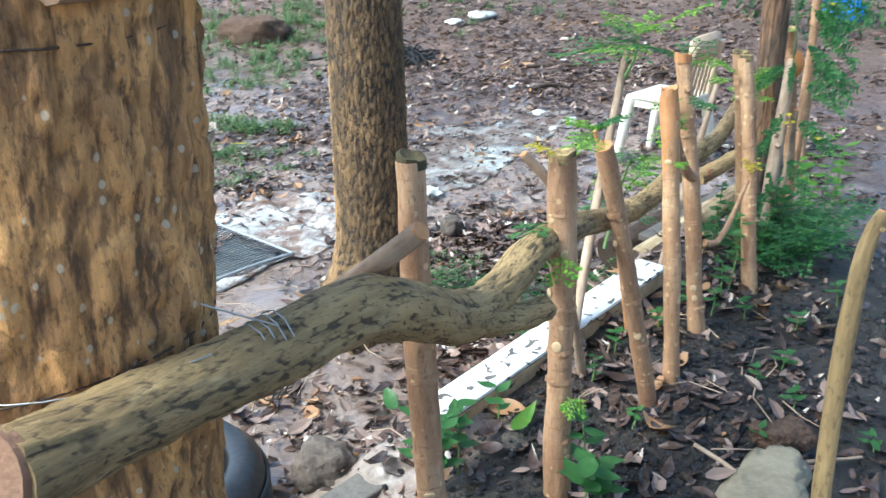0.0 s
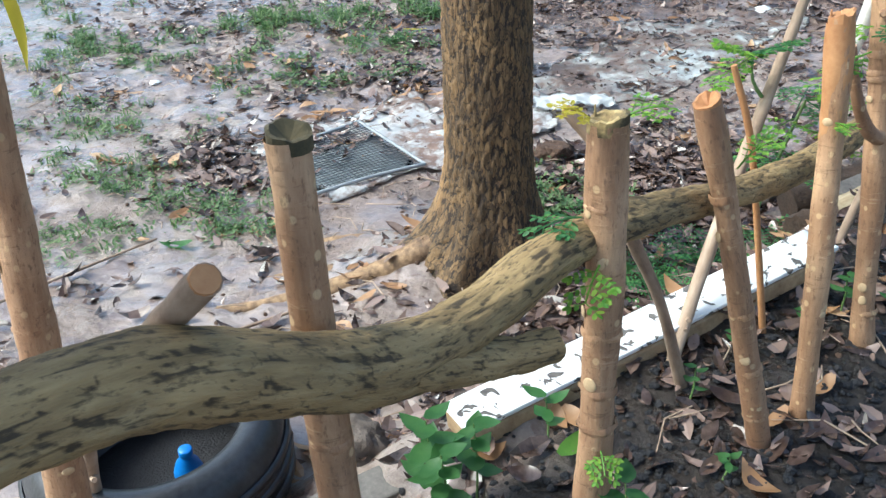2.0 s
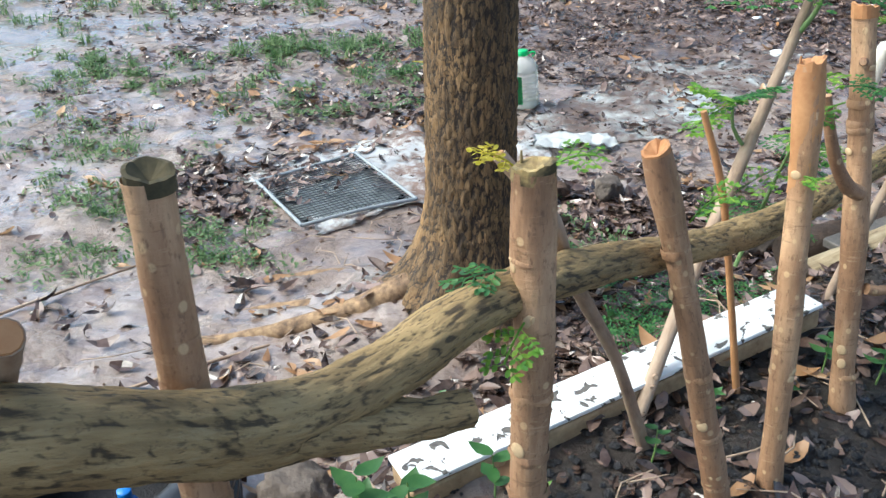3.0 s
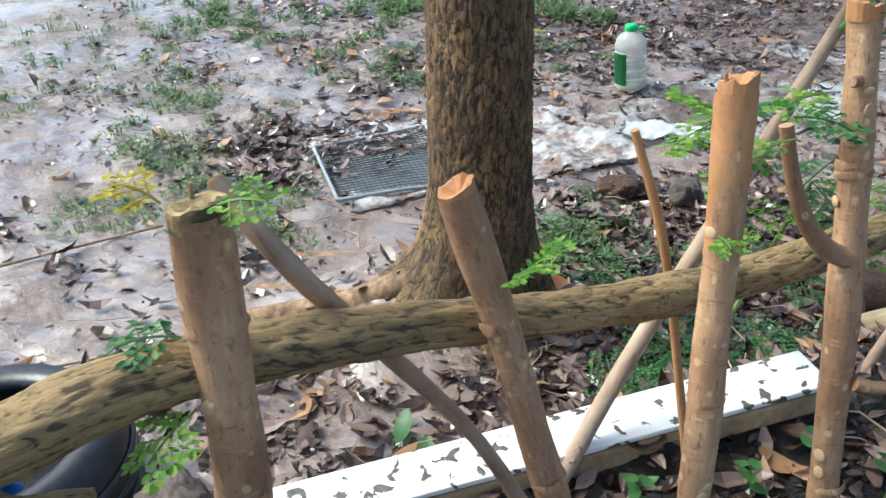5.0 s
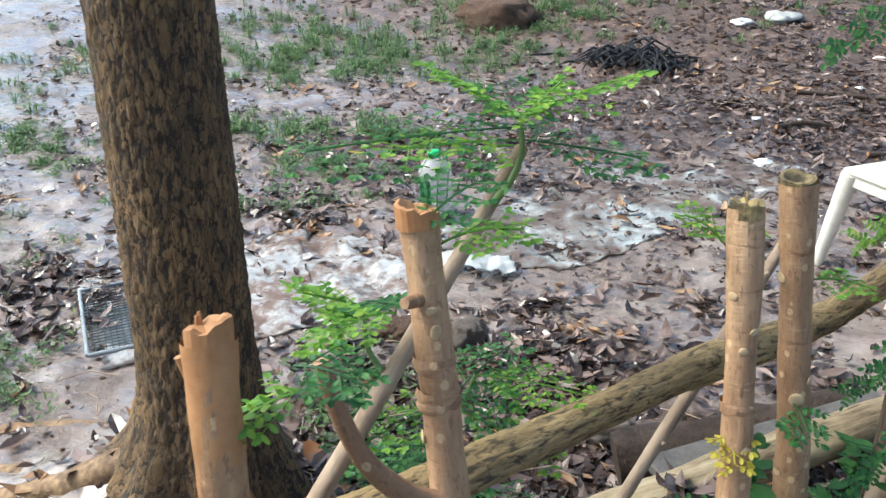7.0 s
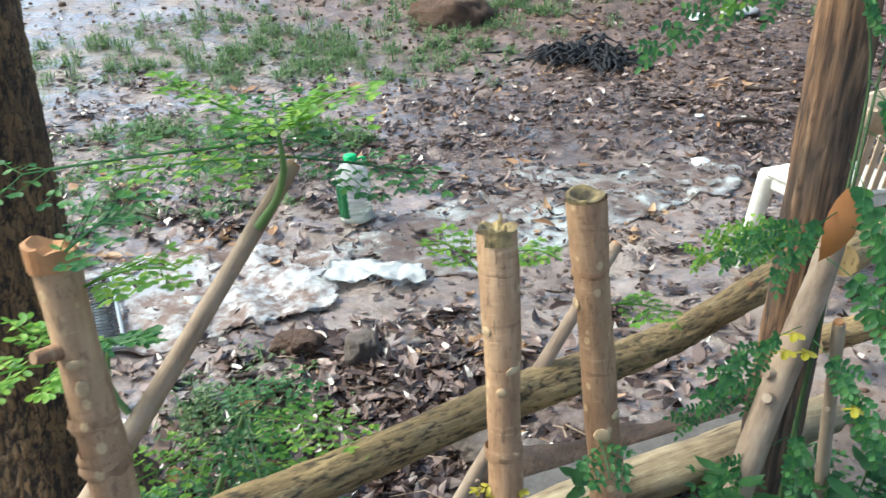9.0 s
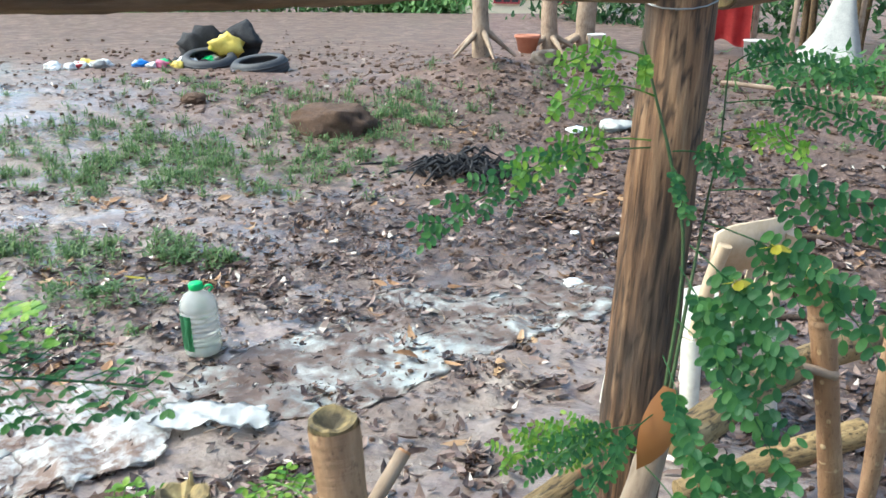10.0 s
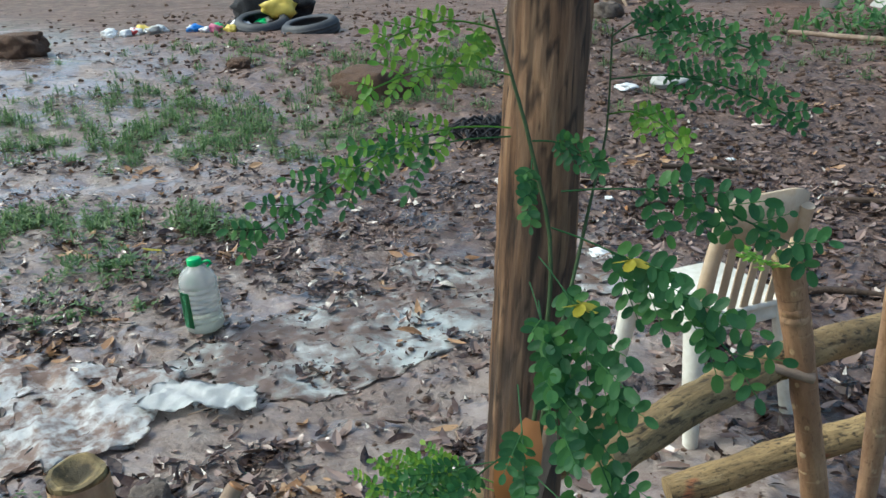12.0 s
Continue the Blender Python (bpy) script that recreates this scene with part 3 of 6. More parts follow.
def smooth_step(a, b, v):
    t = min(1.0, max(0.0, (v - a) / (b - a)))
    return t * t * (3 - 2 * t)


def land(x, y):
    """Height of the ground: yard, the raised bed along the fence, the low rise at the back."""
    u = 0.858 * x - 0.513 * y
    s = 0.513 * x + 0.858 * y
    edge = -1.03 + 0.04 * noise.noise(Vector((s * 2, 3, 0)))
    bed = smooth_step(edge - 0.14, edge + 0.16, u) * (1 - smooth_step(2.9, 4.6, s))
    z = YARD + (BANK - YARD) * bed
    d = math.hypot(x - 0.5, y)
    z += 0.13 * math.exp(-((x + 0.48) ** 2 + (y - 3.03) ** 2) / 0.07) + 0.30 * math.exp(-(((x + 1.25) / 0.9) ** 2 + ((y - 12.1) / 0.7) ** 2))
    along = (x + 0.05) * 0.707 + (y - 1.87) * 0.707
    off = abs((y - 1.87) * 0.707 - (x + 0.05) * 0.707 - 0.055)
    z = max(z, (0.140 + 0.075 * min(1.2, max(-0.2, along))) - 0.9 * max(0.0, off - 0.06, -along, along - 1.05))
    z += 0.24 * smooth_step(8.0, 11.5, d) * (1 - 0.75 * smooth_step(13.0, 20.0, d)) - 1.2 * smooth_step(30, 45, d)
    fade = 1 - smooth_step(12, 40, d)
    p = Vector((x, y, 0))
    fine = 1 - smooth_step(0, 1.5, max(abs(x) - 3.2, y - 11.0, 0.4 - y))
    z += fade * 0.022 * noise.fractal(p * 1.7, 0.9, 2.1, 2 + round(2 * fine)) + fine * (0.022 * noise.fractal(p * 6, 0.8, 2.1, 4) + 0.016 * abs(noise.noise(Vector((x * 4.1, y * 6.0, 4)))) + 0.007 * noise.noise(p * 24))
    z -= 0.10 * smooth_step(-0.35, 0.1, u) * bed
    z += fade * 0.05 * smooth_step(8.5, 11, d) * abs(noise.fractal(p * 1.3 + Vector((9, 0, 0)), 0.9, 2.1, 4))
    return z


def spread(lo, a, b, hi, fine, growth=1.16):
    """Coordinates: evenly fine between a and b, growing out to lo and hi."""
    mid = [a + fine * i for i in range(int((b - a) / fine) + 1)]
    left, right, st = [], [], fine
    v = mid[0]
    while v > lo:
        st *= growth
        v -= st
        left.append(v)
    st, v = fine, mid[-1]
    while v < hi:
        st *= growth
        v += st
        right.append(v)
    return left[::-1] + mid + right


xs, ys = spread(-900, -3.4, 3.0, 900, 0.027), spread(-300, 0.9, 11.5, 1500, 0.028)
verts = [(x, y, land(x, y)) for y in ys for x in xs]
nx = len(xs)
faces = [(j * nx + i, j * nx + i + 1, (j + 1) * nx + i + 1, (j + 1) * nx + i) for j in range(len(ys) - 1) for i in range(nx - 1)]
me = bpy.data.meshes.new("ground")
me.from_pydata(verts, [], faces)
me.materials.append(MUD)
me.shade_smooth()
tagged(new("ground", me), "wet red-brown mud yard with a black soil bed by the fence", "ground", kind="structure")

# ---------------------------------------------------------------- trees


def tree_trunk(name, path, radii, material, label, roots=(), plate=0.02, tall=3.0, depth=0.006, seg=150, step=0.012, flare=None):
    """The trunk is finely barked up to head height, coarser above."""
    e = root(name, label, "tree", at=path[0])
    low = [q for q in path if q[2] < 2.0]
    part("trunk", barked(low, radii[:len(low)], seg, step, plate, tall, depth, flare=flare), material, e)
    part("upper_trunk", barked(path[len(low) - 1:], radii[len(low) - 1:], 60, 0.05, plate * 2, tall, depth), material, e)
    for pts, rr in roots:
        part("root", tube([(x, y, z - 0.018) for x, y, z in pts], rr, 22, 0.02, 0.12, 30, 0.5, lumps=0.3, seed=pts[-1][0] * 9), ROOT, e, "exposed orange-brown root")
    return e


near_tree = tree_trunk("tree", [(-0.54, 0.95, -0.2), (-0.53, 0.95, 0.0), (-0.50, 0.95, 0.65), (-0.443, 0.95, 1.4), (-0.42, 0.955, 1.9), (-0.40, 0.96, 2.6), (-0.34, 1.0, 4.2)],
                       [0.22, 0.205, 0.19, 0.19, 0.188, 0.18, 0.15], BARK, "thick tree trunk with furrowed orange-brown bark by the fence", plate=0.032, tall=3.4, depth=0.010, seg=190, step=0.009)
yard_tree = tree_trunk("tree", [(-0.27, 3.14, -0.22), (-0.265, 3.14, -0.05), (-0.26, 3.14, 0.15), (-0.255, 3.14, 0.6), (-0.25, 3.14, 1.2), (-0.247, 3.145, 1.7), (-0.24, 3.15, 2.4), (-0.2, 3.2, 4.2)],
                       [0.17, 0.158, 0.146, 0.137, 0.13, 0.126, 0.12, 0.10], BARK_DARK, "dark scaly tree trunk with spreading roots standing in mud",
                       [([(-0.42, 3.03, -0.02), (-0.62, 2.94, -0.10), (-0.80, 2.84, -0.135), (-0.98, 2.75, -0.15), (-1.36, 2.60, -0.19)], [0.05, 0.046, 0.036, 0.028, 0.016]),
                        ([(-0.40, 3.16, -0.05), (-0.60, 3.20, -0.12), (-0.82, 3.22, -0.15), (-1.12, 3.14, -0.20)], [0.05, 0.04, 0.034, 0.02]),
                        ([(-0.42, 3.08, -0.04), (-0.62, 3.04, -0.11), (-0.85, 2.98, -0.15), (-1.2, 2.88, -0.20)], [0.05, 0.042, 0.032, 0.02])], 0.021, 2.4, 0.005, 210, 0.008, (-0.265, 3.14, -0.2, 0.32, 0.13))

def crown(tree, x, y, z, spread_m, leaves, bark):
    """Limbs and a loose, uneven crown high over the yard."""
    for i in range(5):
        a = i * 1.257 + 0.4
        q = Vector((x + math.cos(a) * spread_m * 0.8, y + math.sin(a) * spread_m * 0.8, z + rng.uniform(0.9, 1.7)))
        m_ = Vector((x, y, z)).lerp(q, 0.5) + Vector((0, 0, 0.25))
        part("limb", tube([(x, y, z - 0.15), m_, q], [0.075, 0.05, 0.02], 12, 0.08, 0.1, 20, 0.3), bark, tree)
    bm = bmesh.new()
    for i in range(leaves // 14):
        a, rr = rng.uniform(0, 6.28), spread_m * rng.random() ** 0.6
        c = Vector((x + math.cos(a) * rr, y + math.sin(a) * rr, z + 0.9 + rng.uniform(-0.3, 1.2)))
        for j in range(14):
            leaf_into(bm, aim(c + Vector((rng.gauss(0, 0.16), rng.gauss(0, 0.16), rng.gauss(0, 0.12))), (rng.uniform(-1, 1), rng.uniform(-1, 1), rng.uniform(-0.8, 0.2))), rng.uniform(0.09, 0.15), 0.045, 0.2, 0.2, 3)
    part("crown", bm, GROVE, tree, "loose crown of green leaves", smooth=False)


crown(near_tree, -0.34, 1.0, 4.2, 1.3, 1400, BARK)
crown(yard_tree, -0.2, 3.2, 4.2, 1.3, 1400, BARK_DARK)

# ---------------------------------------------------------------- fence


def sprout(parent, at, direction, length, rows=6, leaf=0.011, material=None, name="sprout"):
    """A small twice-divided moringa shoot."""
    bm = bmesh.new()
    frond_into(bm, Vector(at), Vector(direction), length, rows, leaf, 5)
    return part(name, bm, material or LEAF_LIGHT, parent, "fresh green leaf shoot", smooth=False)


def frond_into(bm, at, direction, length, rows=6, leaf=0.012, leaflets=5, droop=0.35, side=0.45):
    """A feathery compound leaf: a stalk, paired side stalks, oval leaflets along each."""
    d = direction.normalized()
    side_v = d.cross(Vector((0, 0, 1)))
    side_v = side_v.normalized() if side_v.length > 0.05 else Vector((1, 0, 0))
    pts = []
    for i in range(rows + 1):
        t = i / rows
        pts.append(at + d * length * t - Vector((0, 0, 1)) * droop * length * t * t)
    tube(pts, [0.0016] * len(pts), 4, 0.05, cap=False, bm=bm)
    for i in range(1, rows + 1):
        t = i / rows
        run = (pts[i] - pts[i - 1]).normalized()
        arm = length * side * (1 - 0.72 * t) + leaf * 1.2
        for sgn in (-1, 1):
            dv = (run * 0.55 + side_v * sgn + Vector((0, 0, rng.uniform(-0.35, 0.15)))).normalized()
            n = max(2, int(leaflets * (1 - 0.6 * t)))
            tube([pts[i], pts[i] + dv * arm], [0.0009, 0.0006], 3, 0.2, cap=False, bm=bm)
            for j in range(n):
                q = pts[i] + dv * arm * (j + 1) / n
                for s2 in (-1, 1):
                    o = dv.cross(Vector((0, 0, 1))).normalized() * s2
                    lv = (o + dv * 0.5 + Vector((0, 0, rng.uniform(-0.5, 0.1)))).normalized()
                    oval_into(bm, aim(q, lv, rng.uniform(-0.5, 0.5)), leaf * rng.uniform(0.8, 1.25), leaf * 0.68, 7)
            oval_into(bm, aim(pts[i] + dv * arm, dv, rng.uniform(-0.5, 0.5)), leaf * 1.2, leaf * 0.75, 7)


STAKES = "living fence stakes"


def stake(top, bottom, r_top, r_bot, label, knots=3, bend=0.01, cut=CUT, peeled=False, seed=0.0, splinter=False):
    """A cut living stake: limb, sawn head, leaf scars."""
    a, b = Vector(bottom), Vector(top)
    a.z = land(a.x, a.y) - 0.06
    mid = (a + b) / 2 + Vector((bend, -bend * 0.5, 0))
    e = root("fence_stake", label, "fence stake", STAKES, a)
    part("stem", tube([a, a.lerp(mid, 0.5) + Vector((-bend * 0.4, 0, 0)), mid, mid.lerp(b, 0.55) + Vector((bend * 0.4, 0, 0)), b],
                      [r_bot * 1.08, r_bot, (r_bot + r_top) / 2, r_top, r_top * 1.03], 26, 0.014, 0.05, 42, 0.5, cap=False, seed=seed, lumps=0.22), STAKE, e)
    for i in range(max(2, round(knots * 0.7))):
        t = rng.uniform(0.15, 0.92)
        q = a.lerp(b, t) + (mid - a.lerp(b, 0.5)) * (1 - abs(2 * t - 1))
        rr = r_bot + (r_top - r_bot) * t
        part("node_ring", tube([q - (b - a).normalized() * 0.008, q, q + (b - a).normalized() * 0.008], [rr * 0.97, rr * rng.uniform(1.06, 1.13), rr * 0.97], 20, 0.006, 0.14, 60, 1, cap=False, seed=t * 9), STAKE, e)
    d = (b - mid).normalized()
    tilt = Vector((rng.uniform(-0.25, 0.25), rng.uniform(-0.25, 0.25), 0))
    rim = []
    bm = bmesh.new()
    ux = d.cross(Vector((0, 1, 0))).normalized()
    uy = d.cross(ux)
    for i in range(20):
        w = ux * math.cos(i * math.pi / 10) + uy * math.sin(i * math.pi / 10)
        lift = d * (0.007 + w.dot(tilt) * r_top + 0.006 * noise.noise(w * 4 + Vector((seed * 5, 0, 0))))
        rr = r_top * (1.02 + 0.10 * noise.noise(w * 1.7 + Vector((seed * 3, 1, 0))))
        rim.append([bm.verts.new(b + w * rr - d * 0.014), bm.verts.new(b + w * rr * 1.0 + lift), bm.verts.new(b + w * rr * 0.80 + lift * 1.1), bm.verts.new(b + w * rr * 0.45 + lift * 0.5 - d * r_top * 0.08)])
    mid_v = bm.verts.new(b - d * r_top * 0.2)
    for i in range(20):
        p0, p1 = rim[i], rim[(i + 1) % 20]
        for j in range(3):
            bm.faces.new((p0[j], p1[j], p1[j + 1], p0[j + 1]))
        bm.faces.new((p0[3], p1[3], mid_v))
    bmesh.ops.recalc_face_normals(bm, faces=bm.faces)
    part("cut_end", bm, cut, e, "rough sawn end grain", smooth=False)
    if peeled:
        part("peeled_bark", tube([b.lerp(mid, 0.02), b.lerp(mid, 0.25), b.lerp(mid, 0.5)], [r_top * 1.10, r_top * 1.12, r_top * 0.92], 20, 0.012, 0.12, 40, 0.4, cap=False, seed=seed), CUT_ORANGE, e, "orange peeled wood")
    if splinter:
        for i in range(2):
            an = rng.uniform(0, 6.28)
            o = Vector((math.cos(an), math.sin(an), 0)) * r_top * 0.8
            part("splinter", tube([b + o - d * 0.02, b + o * 1.05 + d * rng.uniform(0.008, 0.022)], [0.004, 0.0015], 6, 0.02), cut, e)
    for i in range(knots):
        t = rng.uniform(0.12, 0.95)
        q = a.lerp(b, t) + (mid - a.lerp(b, 0.5)) * (1 - abs(2 * t - 1))
        an = rng.uniform(-2.9, -0.3)
        r = r_bot + (r_top - r_bot) * t
        w = Vector((math.cos(an), math.sin(an), 0))
        s = bmesh.new()
        bmesh.ops.create_uvsphere(s, u_segments=10, v_segments=6, radius=1)
        s.transform(Matrix.Translation(q + w * r * 0.98) @ w.to_track_quat("X", "Z").to_matrix().to_4x4() @ Matrix.Diagonal((0.002, r * rng.uniform(0.25, 0.5), r * rng.uniform(0.2, 0.5), 1)))
        part("leaf_scar", s, SCAR, e, "pale oval leaf scar")
    return e


def stick(name, pts, radii, material, label, category="stick", group="", rough=0.06, seg=12, lumps=0.15):
    """A loose stick: shaft, sawn ends, now and then a knot."""
    e = root(name, label, category, group, pts[0])
    part("shaft", tube(pts, radii, seg, 0.02, rough, 36, 0.4, lumps=lumps, seed=pts[0][0] * 13), material, e)
    if max(radii) > 0.0095 and max(radii) < 0.04:
        for q, n, r in ((pts[0], pts[1], radii[0]), (pts[-1], pts[-2], radii[-1])):
            d = (Vector(q) - Vector(n)).normalized()
            part("cut_end", tube([Vector(q) - d * 0.001, Vector(q) + d * 0.003], [r * 0.92, r * 0.84], seg, 0.01, 0.1, 60), CUT_ORANGE, e, "pale sawn end")
        for i in range(2):
            j = rng.randrange(len(pts) - 1)
            q = Vector(pts[j]).lerp(Vector(pts[j + 1]), rng.uniform(0.3, 0.7))
            w = Vector((rng.uniform(-1, 1), -1, rng.uniform(-0.2, 0.6))).normalized()
            part("knot", tube([q, q + w * radii[j] * 1.5], [radii[j] * 0.6, radii[j] * 0.35], 8, 0.006, 0.15, 60), material, e)
    return e


s0 = stake((-0.62, 1.65, 1.75), (-0.745, 1.525, -0.15), 0.03, 0.036, "mottled tan stake rising out of the old tyre", 2, 0.015, seed=1)
s1 = stake((-0.046, 1.348, 1.085), (-0.023, 1.303, 0.1), 0.024, 0.029, "reddish tan fence stake with a dark mossy cut end", 6, -0.006, CUT_MOSS, seed=2)
s2 = stake((0.244, 1.705, 0.975), (0.246, 1.667, 0.15), 0.028, 0.030, "thick tan fence stake with pale leaf scars", 9, 0.004, seed=3, splinter=True)
s3 = stake((0.374, 1.945, 0.915), (0.554, 2.035, 0.17), 0.021, 0.023, "slanting tan fence stake with a splintered end", 7, 0.006, CUT_ORANGE, seed=4, splinter=True)
s4 = stake((0.588, 2.23, 0.975), (0.63, 2.125, 0.16), 0.022, 0.023, "tan fence stake with orange peeled head", 6, 0.004, CUT_ORANGE, True, seed=5, splinter=True)
s5 = stake((0.683, 2.467, 1.015), (0.785, 2.416, 0.2), 0.023, 0.025, "tan fence stake with a curved side branch", 6, 0.004, CUT_ORANGE, seed=6)
s6 = stake((0.984, 2.83, 0.935), (1.046, 2.712, 0.2), 0.0225, 0.024, "straight tan fence stake", 6, 0.004, seed=7, splinter=True)
s7 = stake((1.035, 3.034, 0.91), (1.123, 3.025, 0.2), 0.026, 0.027, "straight brown fence stake", 6, 0.004, seed=8)
s9 = stake((1.62, 4.10, 0.80), (1.80, 4.3, -0.1), 0.026, 0.028, "leaning tan fence stake with a side stub", 3, 0.004, seed=9, splinter=True)

# side branches of the stakes
part("side_branch", tube([(0.728, 2.425, 0.675), (0.700, 2.395, 0.70), (0.668, 2.36, 0.76), (0.645, 2.345, 0.83), (0.630, 2.343, 0.89)], [0.016, 0.015, 0.012, 0.0105, 0.0095], 12, 0.012, 0.06, lumps=0.25), STAKE, s5)
part("side_stub", tube([(0.695, 2.45, 0.925), (0.69, 2.425, 0.93), (0.689, 2.418, 0.932)], [0.009, 0.0075, 0.006], 10, 0.012, 0.08), STAKE, s5)
part("side_branch", tube([(0.775, 2.425, 0.47), (0.82, 2.45, 0.46), (0.87, 2.50, 0.50), (0.95, 2.6, 0.6)], [0.012, 0.010, 0.008, 0.006], 10, 0.02, 0.06, lumps=0.2), STAKE, s5)

# the long log woven between the stakes
log = root("fence_log", "long crooked bark-covered log woven along the fence stakes", "log", at=(-0.37, 0.66, 1.0))
LOGPATH = [(-0.385, 0.63, 1.038), (-0.25, 0.865, 0.985), (-0.13, 1.065, 0.955), (-0.066, 1.175, 0.912), (0.035, 1.36, 0.80), (0.112, 1.51, 0.785),
           (0.190, 1.650, 0.800), (0.32, 1.893, 0.748), (0.482, 2.21, 0.648), (0.625, 2.475, 0.598), (0.805, 2.825, 0.572), (0.985, 3.165, 0.543), (1.122, 3.43, 0.507), (1.265, 3.70, 0.522), (1.36, 3.86, 0.56)]
part("trunk", tube(LOGPATH, [0.042, 0.042, 0.043, 0.046, 0.044, 0.036, 0.034, 0.031, 0.030, 0.031, 0.031, 0.032, 0.033, 0.034, 0.032], 64, 0.006, 0.06, 55, 0.28, lumps=0.28, plates=(0.011, 5.0, 0.0022)), LOG, log)
part("stub", tube([(0.045, 1.375, 0.79), (0.10, 1.45, 0.745), (0.155, 1.505, 0.72), (0.20, 1.55, 0.712)], [0.034, 0.032, 0.026, 0.024], 48, 0.006, 0.10, 55, 0.3, lumps=0.25, plates=(0.011, 5.0, 0.0022)), LOG, log)
part("cut_end", tube([(-0.382, 0.635, 1.037), (-0.3885, 0.624, 1.040)], [0.041, 0.040], 30, 0.01, 0.05, 40), LOG_END, log, "sawn reddish end grain")
part("knot", tube([(-0.10, 1.14, 0.955), (-0.103, 1.143, 0.975)], [0.026, 0.012], 14, 0.006, 0.2, 60), LOG, log)

red = bmesh.new()
bmesh.ops.create_icosphere(red, subdivisions=3, radius=1)
for v in red.verts:
    v.co *= 1 + 0.35 * noise.fractal(v.co * 1.8, 0.8, 2.1, 3)
red.transform(Matrix.Translation((-0.070, 1.156, 0.910)) @ Matrix.Rotation(radians(60), 4, "Z") @ Matrix.Diagonal((0.022, 0.010, 0.013, 1)))
part("bark_scar", red, RED_SCAR, log, "raw red patch of stripped bark")

# wire ties
tie = root("wire_tie", "twisted galvanised wire tying the log to the tree", "wire", at=(-0.24, 0.86, 1.0))
for i in range(4):
    ring = [(-0.225 + 0.007 * i + 0.052 * math.cos(a) * 0.55, 0.905 + 0.012 * i - 0.052 * math.cos(a) * 0.30, 0.975 + 0.055 * math.sin(a)) for a in [2 * math.pi * j / 12 for j in range(13)]]
    part("strand", tube(ring, [0.0011] * 13, 5, 0.02), WIRE, tie)
part("strand", tube([(-0.25, 0.83, 1.035), (-0.31, 0.79, 1.03), (-0.40, 0.752, 1.03), (-0.50, 0.75, 1.03)], [0.0012] * 4, 5, 0.03), WIRE, tie)
part("strand", tube([(-0.19, 0.90, 1.03), (-0.225, 0.87, 1.06), (-0.26, 0.85, 1.085)], [0.0012] * 3, 5, 0.02), WIRE, tie)

for z0, x0 in ((1.02, -0.477), (1.375, -0.455)):
    loop = root("wire_loop", "thin rusty wire wound round the tree trunk", "wire", at=(x0, 0.95, z0))
    part("strand", tube([(x0 + 0.197 * math.cos(a), 0.95 + 0.197 * math.sin(a), z0 + 0.008 * math.sin(2 * a + z0 * 9)) for a in [math.pi * j / 16 for j in range(33)]], [0.0013] * 33, 5, 0.03), ROT, loop)

# loose sticks in the fence
stick("stick", [(-0.03, 1.128, 1.05), (-0.20, 1.25, 0.876), (-0.40, 1.398, 0.646), (-0.70, 1.62, 0.30), (-0.86, 1.74, -0.12)], [0.016, 0.017, 0.017, 0.016, 0.014], STICK, "cut brown stick propped up behind the log")
stick("stick", [(0.63, 2.95, 0.94), (0.606, 2.90, 0.88), (0.51, 2.66, 0.62), (0.42, 2.42, 0.38), (0.335, 2.18, 0.10)], [0.011, 0.013, 0.015, 0.016, 0.016], STICK, "long pale stick leaning behind the fence")
stick("stick", [(0.177, 1.793, 0.952), (0.245, 1.81, 0.86), (0.265, 1.918, 0.70), (0.33, 2.06, 0.45), (0.40, 2.2, 0.10)], [0.010, 0.012, 0.013, 0.012, 0.014], STICK, "crooked brown stick leaning behind a stake")
stick("stick", [(1.034, 3.257, 0.75), (0.93, 3.10, 0.53), (0.823, 2.954, 0.30), (0.74, 2.84, 0.08)], [0.011, 0.012, 0.0125, 0.012], STICK, "thin pale stick leaning across the log")
stick("stick", [(0.425, 2.36, 0.84), (0.47, 2.37, 0.70), (0.50, 2.38, 0.55), (0.57, 2.40, 0.12)], [0.006, 0.008, 0.008, 0.008], CUT_ORANGE, "thin reddish twig standing behind the log")
stick("stick", [(0.60, 1.12, 1.06), (0.580, 1.115, 1.01), (0.565, 1.10, 0.85), (0.550, 1.065, 0.66), (0.56, 1.06, 0.4), (0.55, 1.06, 0.0)], [0.009, 0.012, 0.014, 0.013, 0.015, 0.016], LOG, "crooked grey stick in the soil bed")

# squared post with the rails
post = root("fence_post", "weathered brown timber post with split grain", "fence post", at=(1.30, 3.45, -0.1))
pb = tube([(1.298, 3.445, -0.25), (1.305, 3.465, 0.2), (1.322, 3.515, 0.8), (1.336, 3.557, 1.35), (1.342, 3.575, 1.62)], [0.058, 0.056, 0.051, 0.049, 0.048], 72, 0.012, 0.04, 24, 0.08, lumps=0.10, plates=(0.011, 16.0, 0.004))
part("timber", pb, TIMBER, post)
rail = root("fence_rail", "round peeled pole nailed along the top of the fence", "fence rail", "fence rails", (1.3, 3.5, 1.36))
part("pole", tube([(-0.33, 0.78, 1.43), (0.25, 1.70, 1.40), (0.80, 2.56, 1.376), (1.02, 2.95, 1.368), (1.15, 3.24, 1.374), (1.26, 3.45, 1.390), (1.36, 3.62, 1.40)], [0.024, 0.023, 0.0215, 0.0195, 0.019, 0.0175, 0.015], 34, 0.008, 0.05, 40, 0.15, lumps=0.22, plates=(0.010, 7.0, 0.002)), RAIL, rail)
rail2 = root("fence_rail", "round peeled pole wired to the timber post", "fence rail", "fence rails", (1.4, 3.7, 1.36))
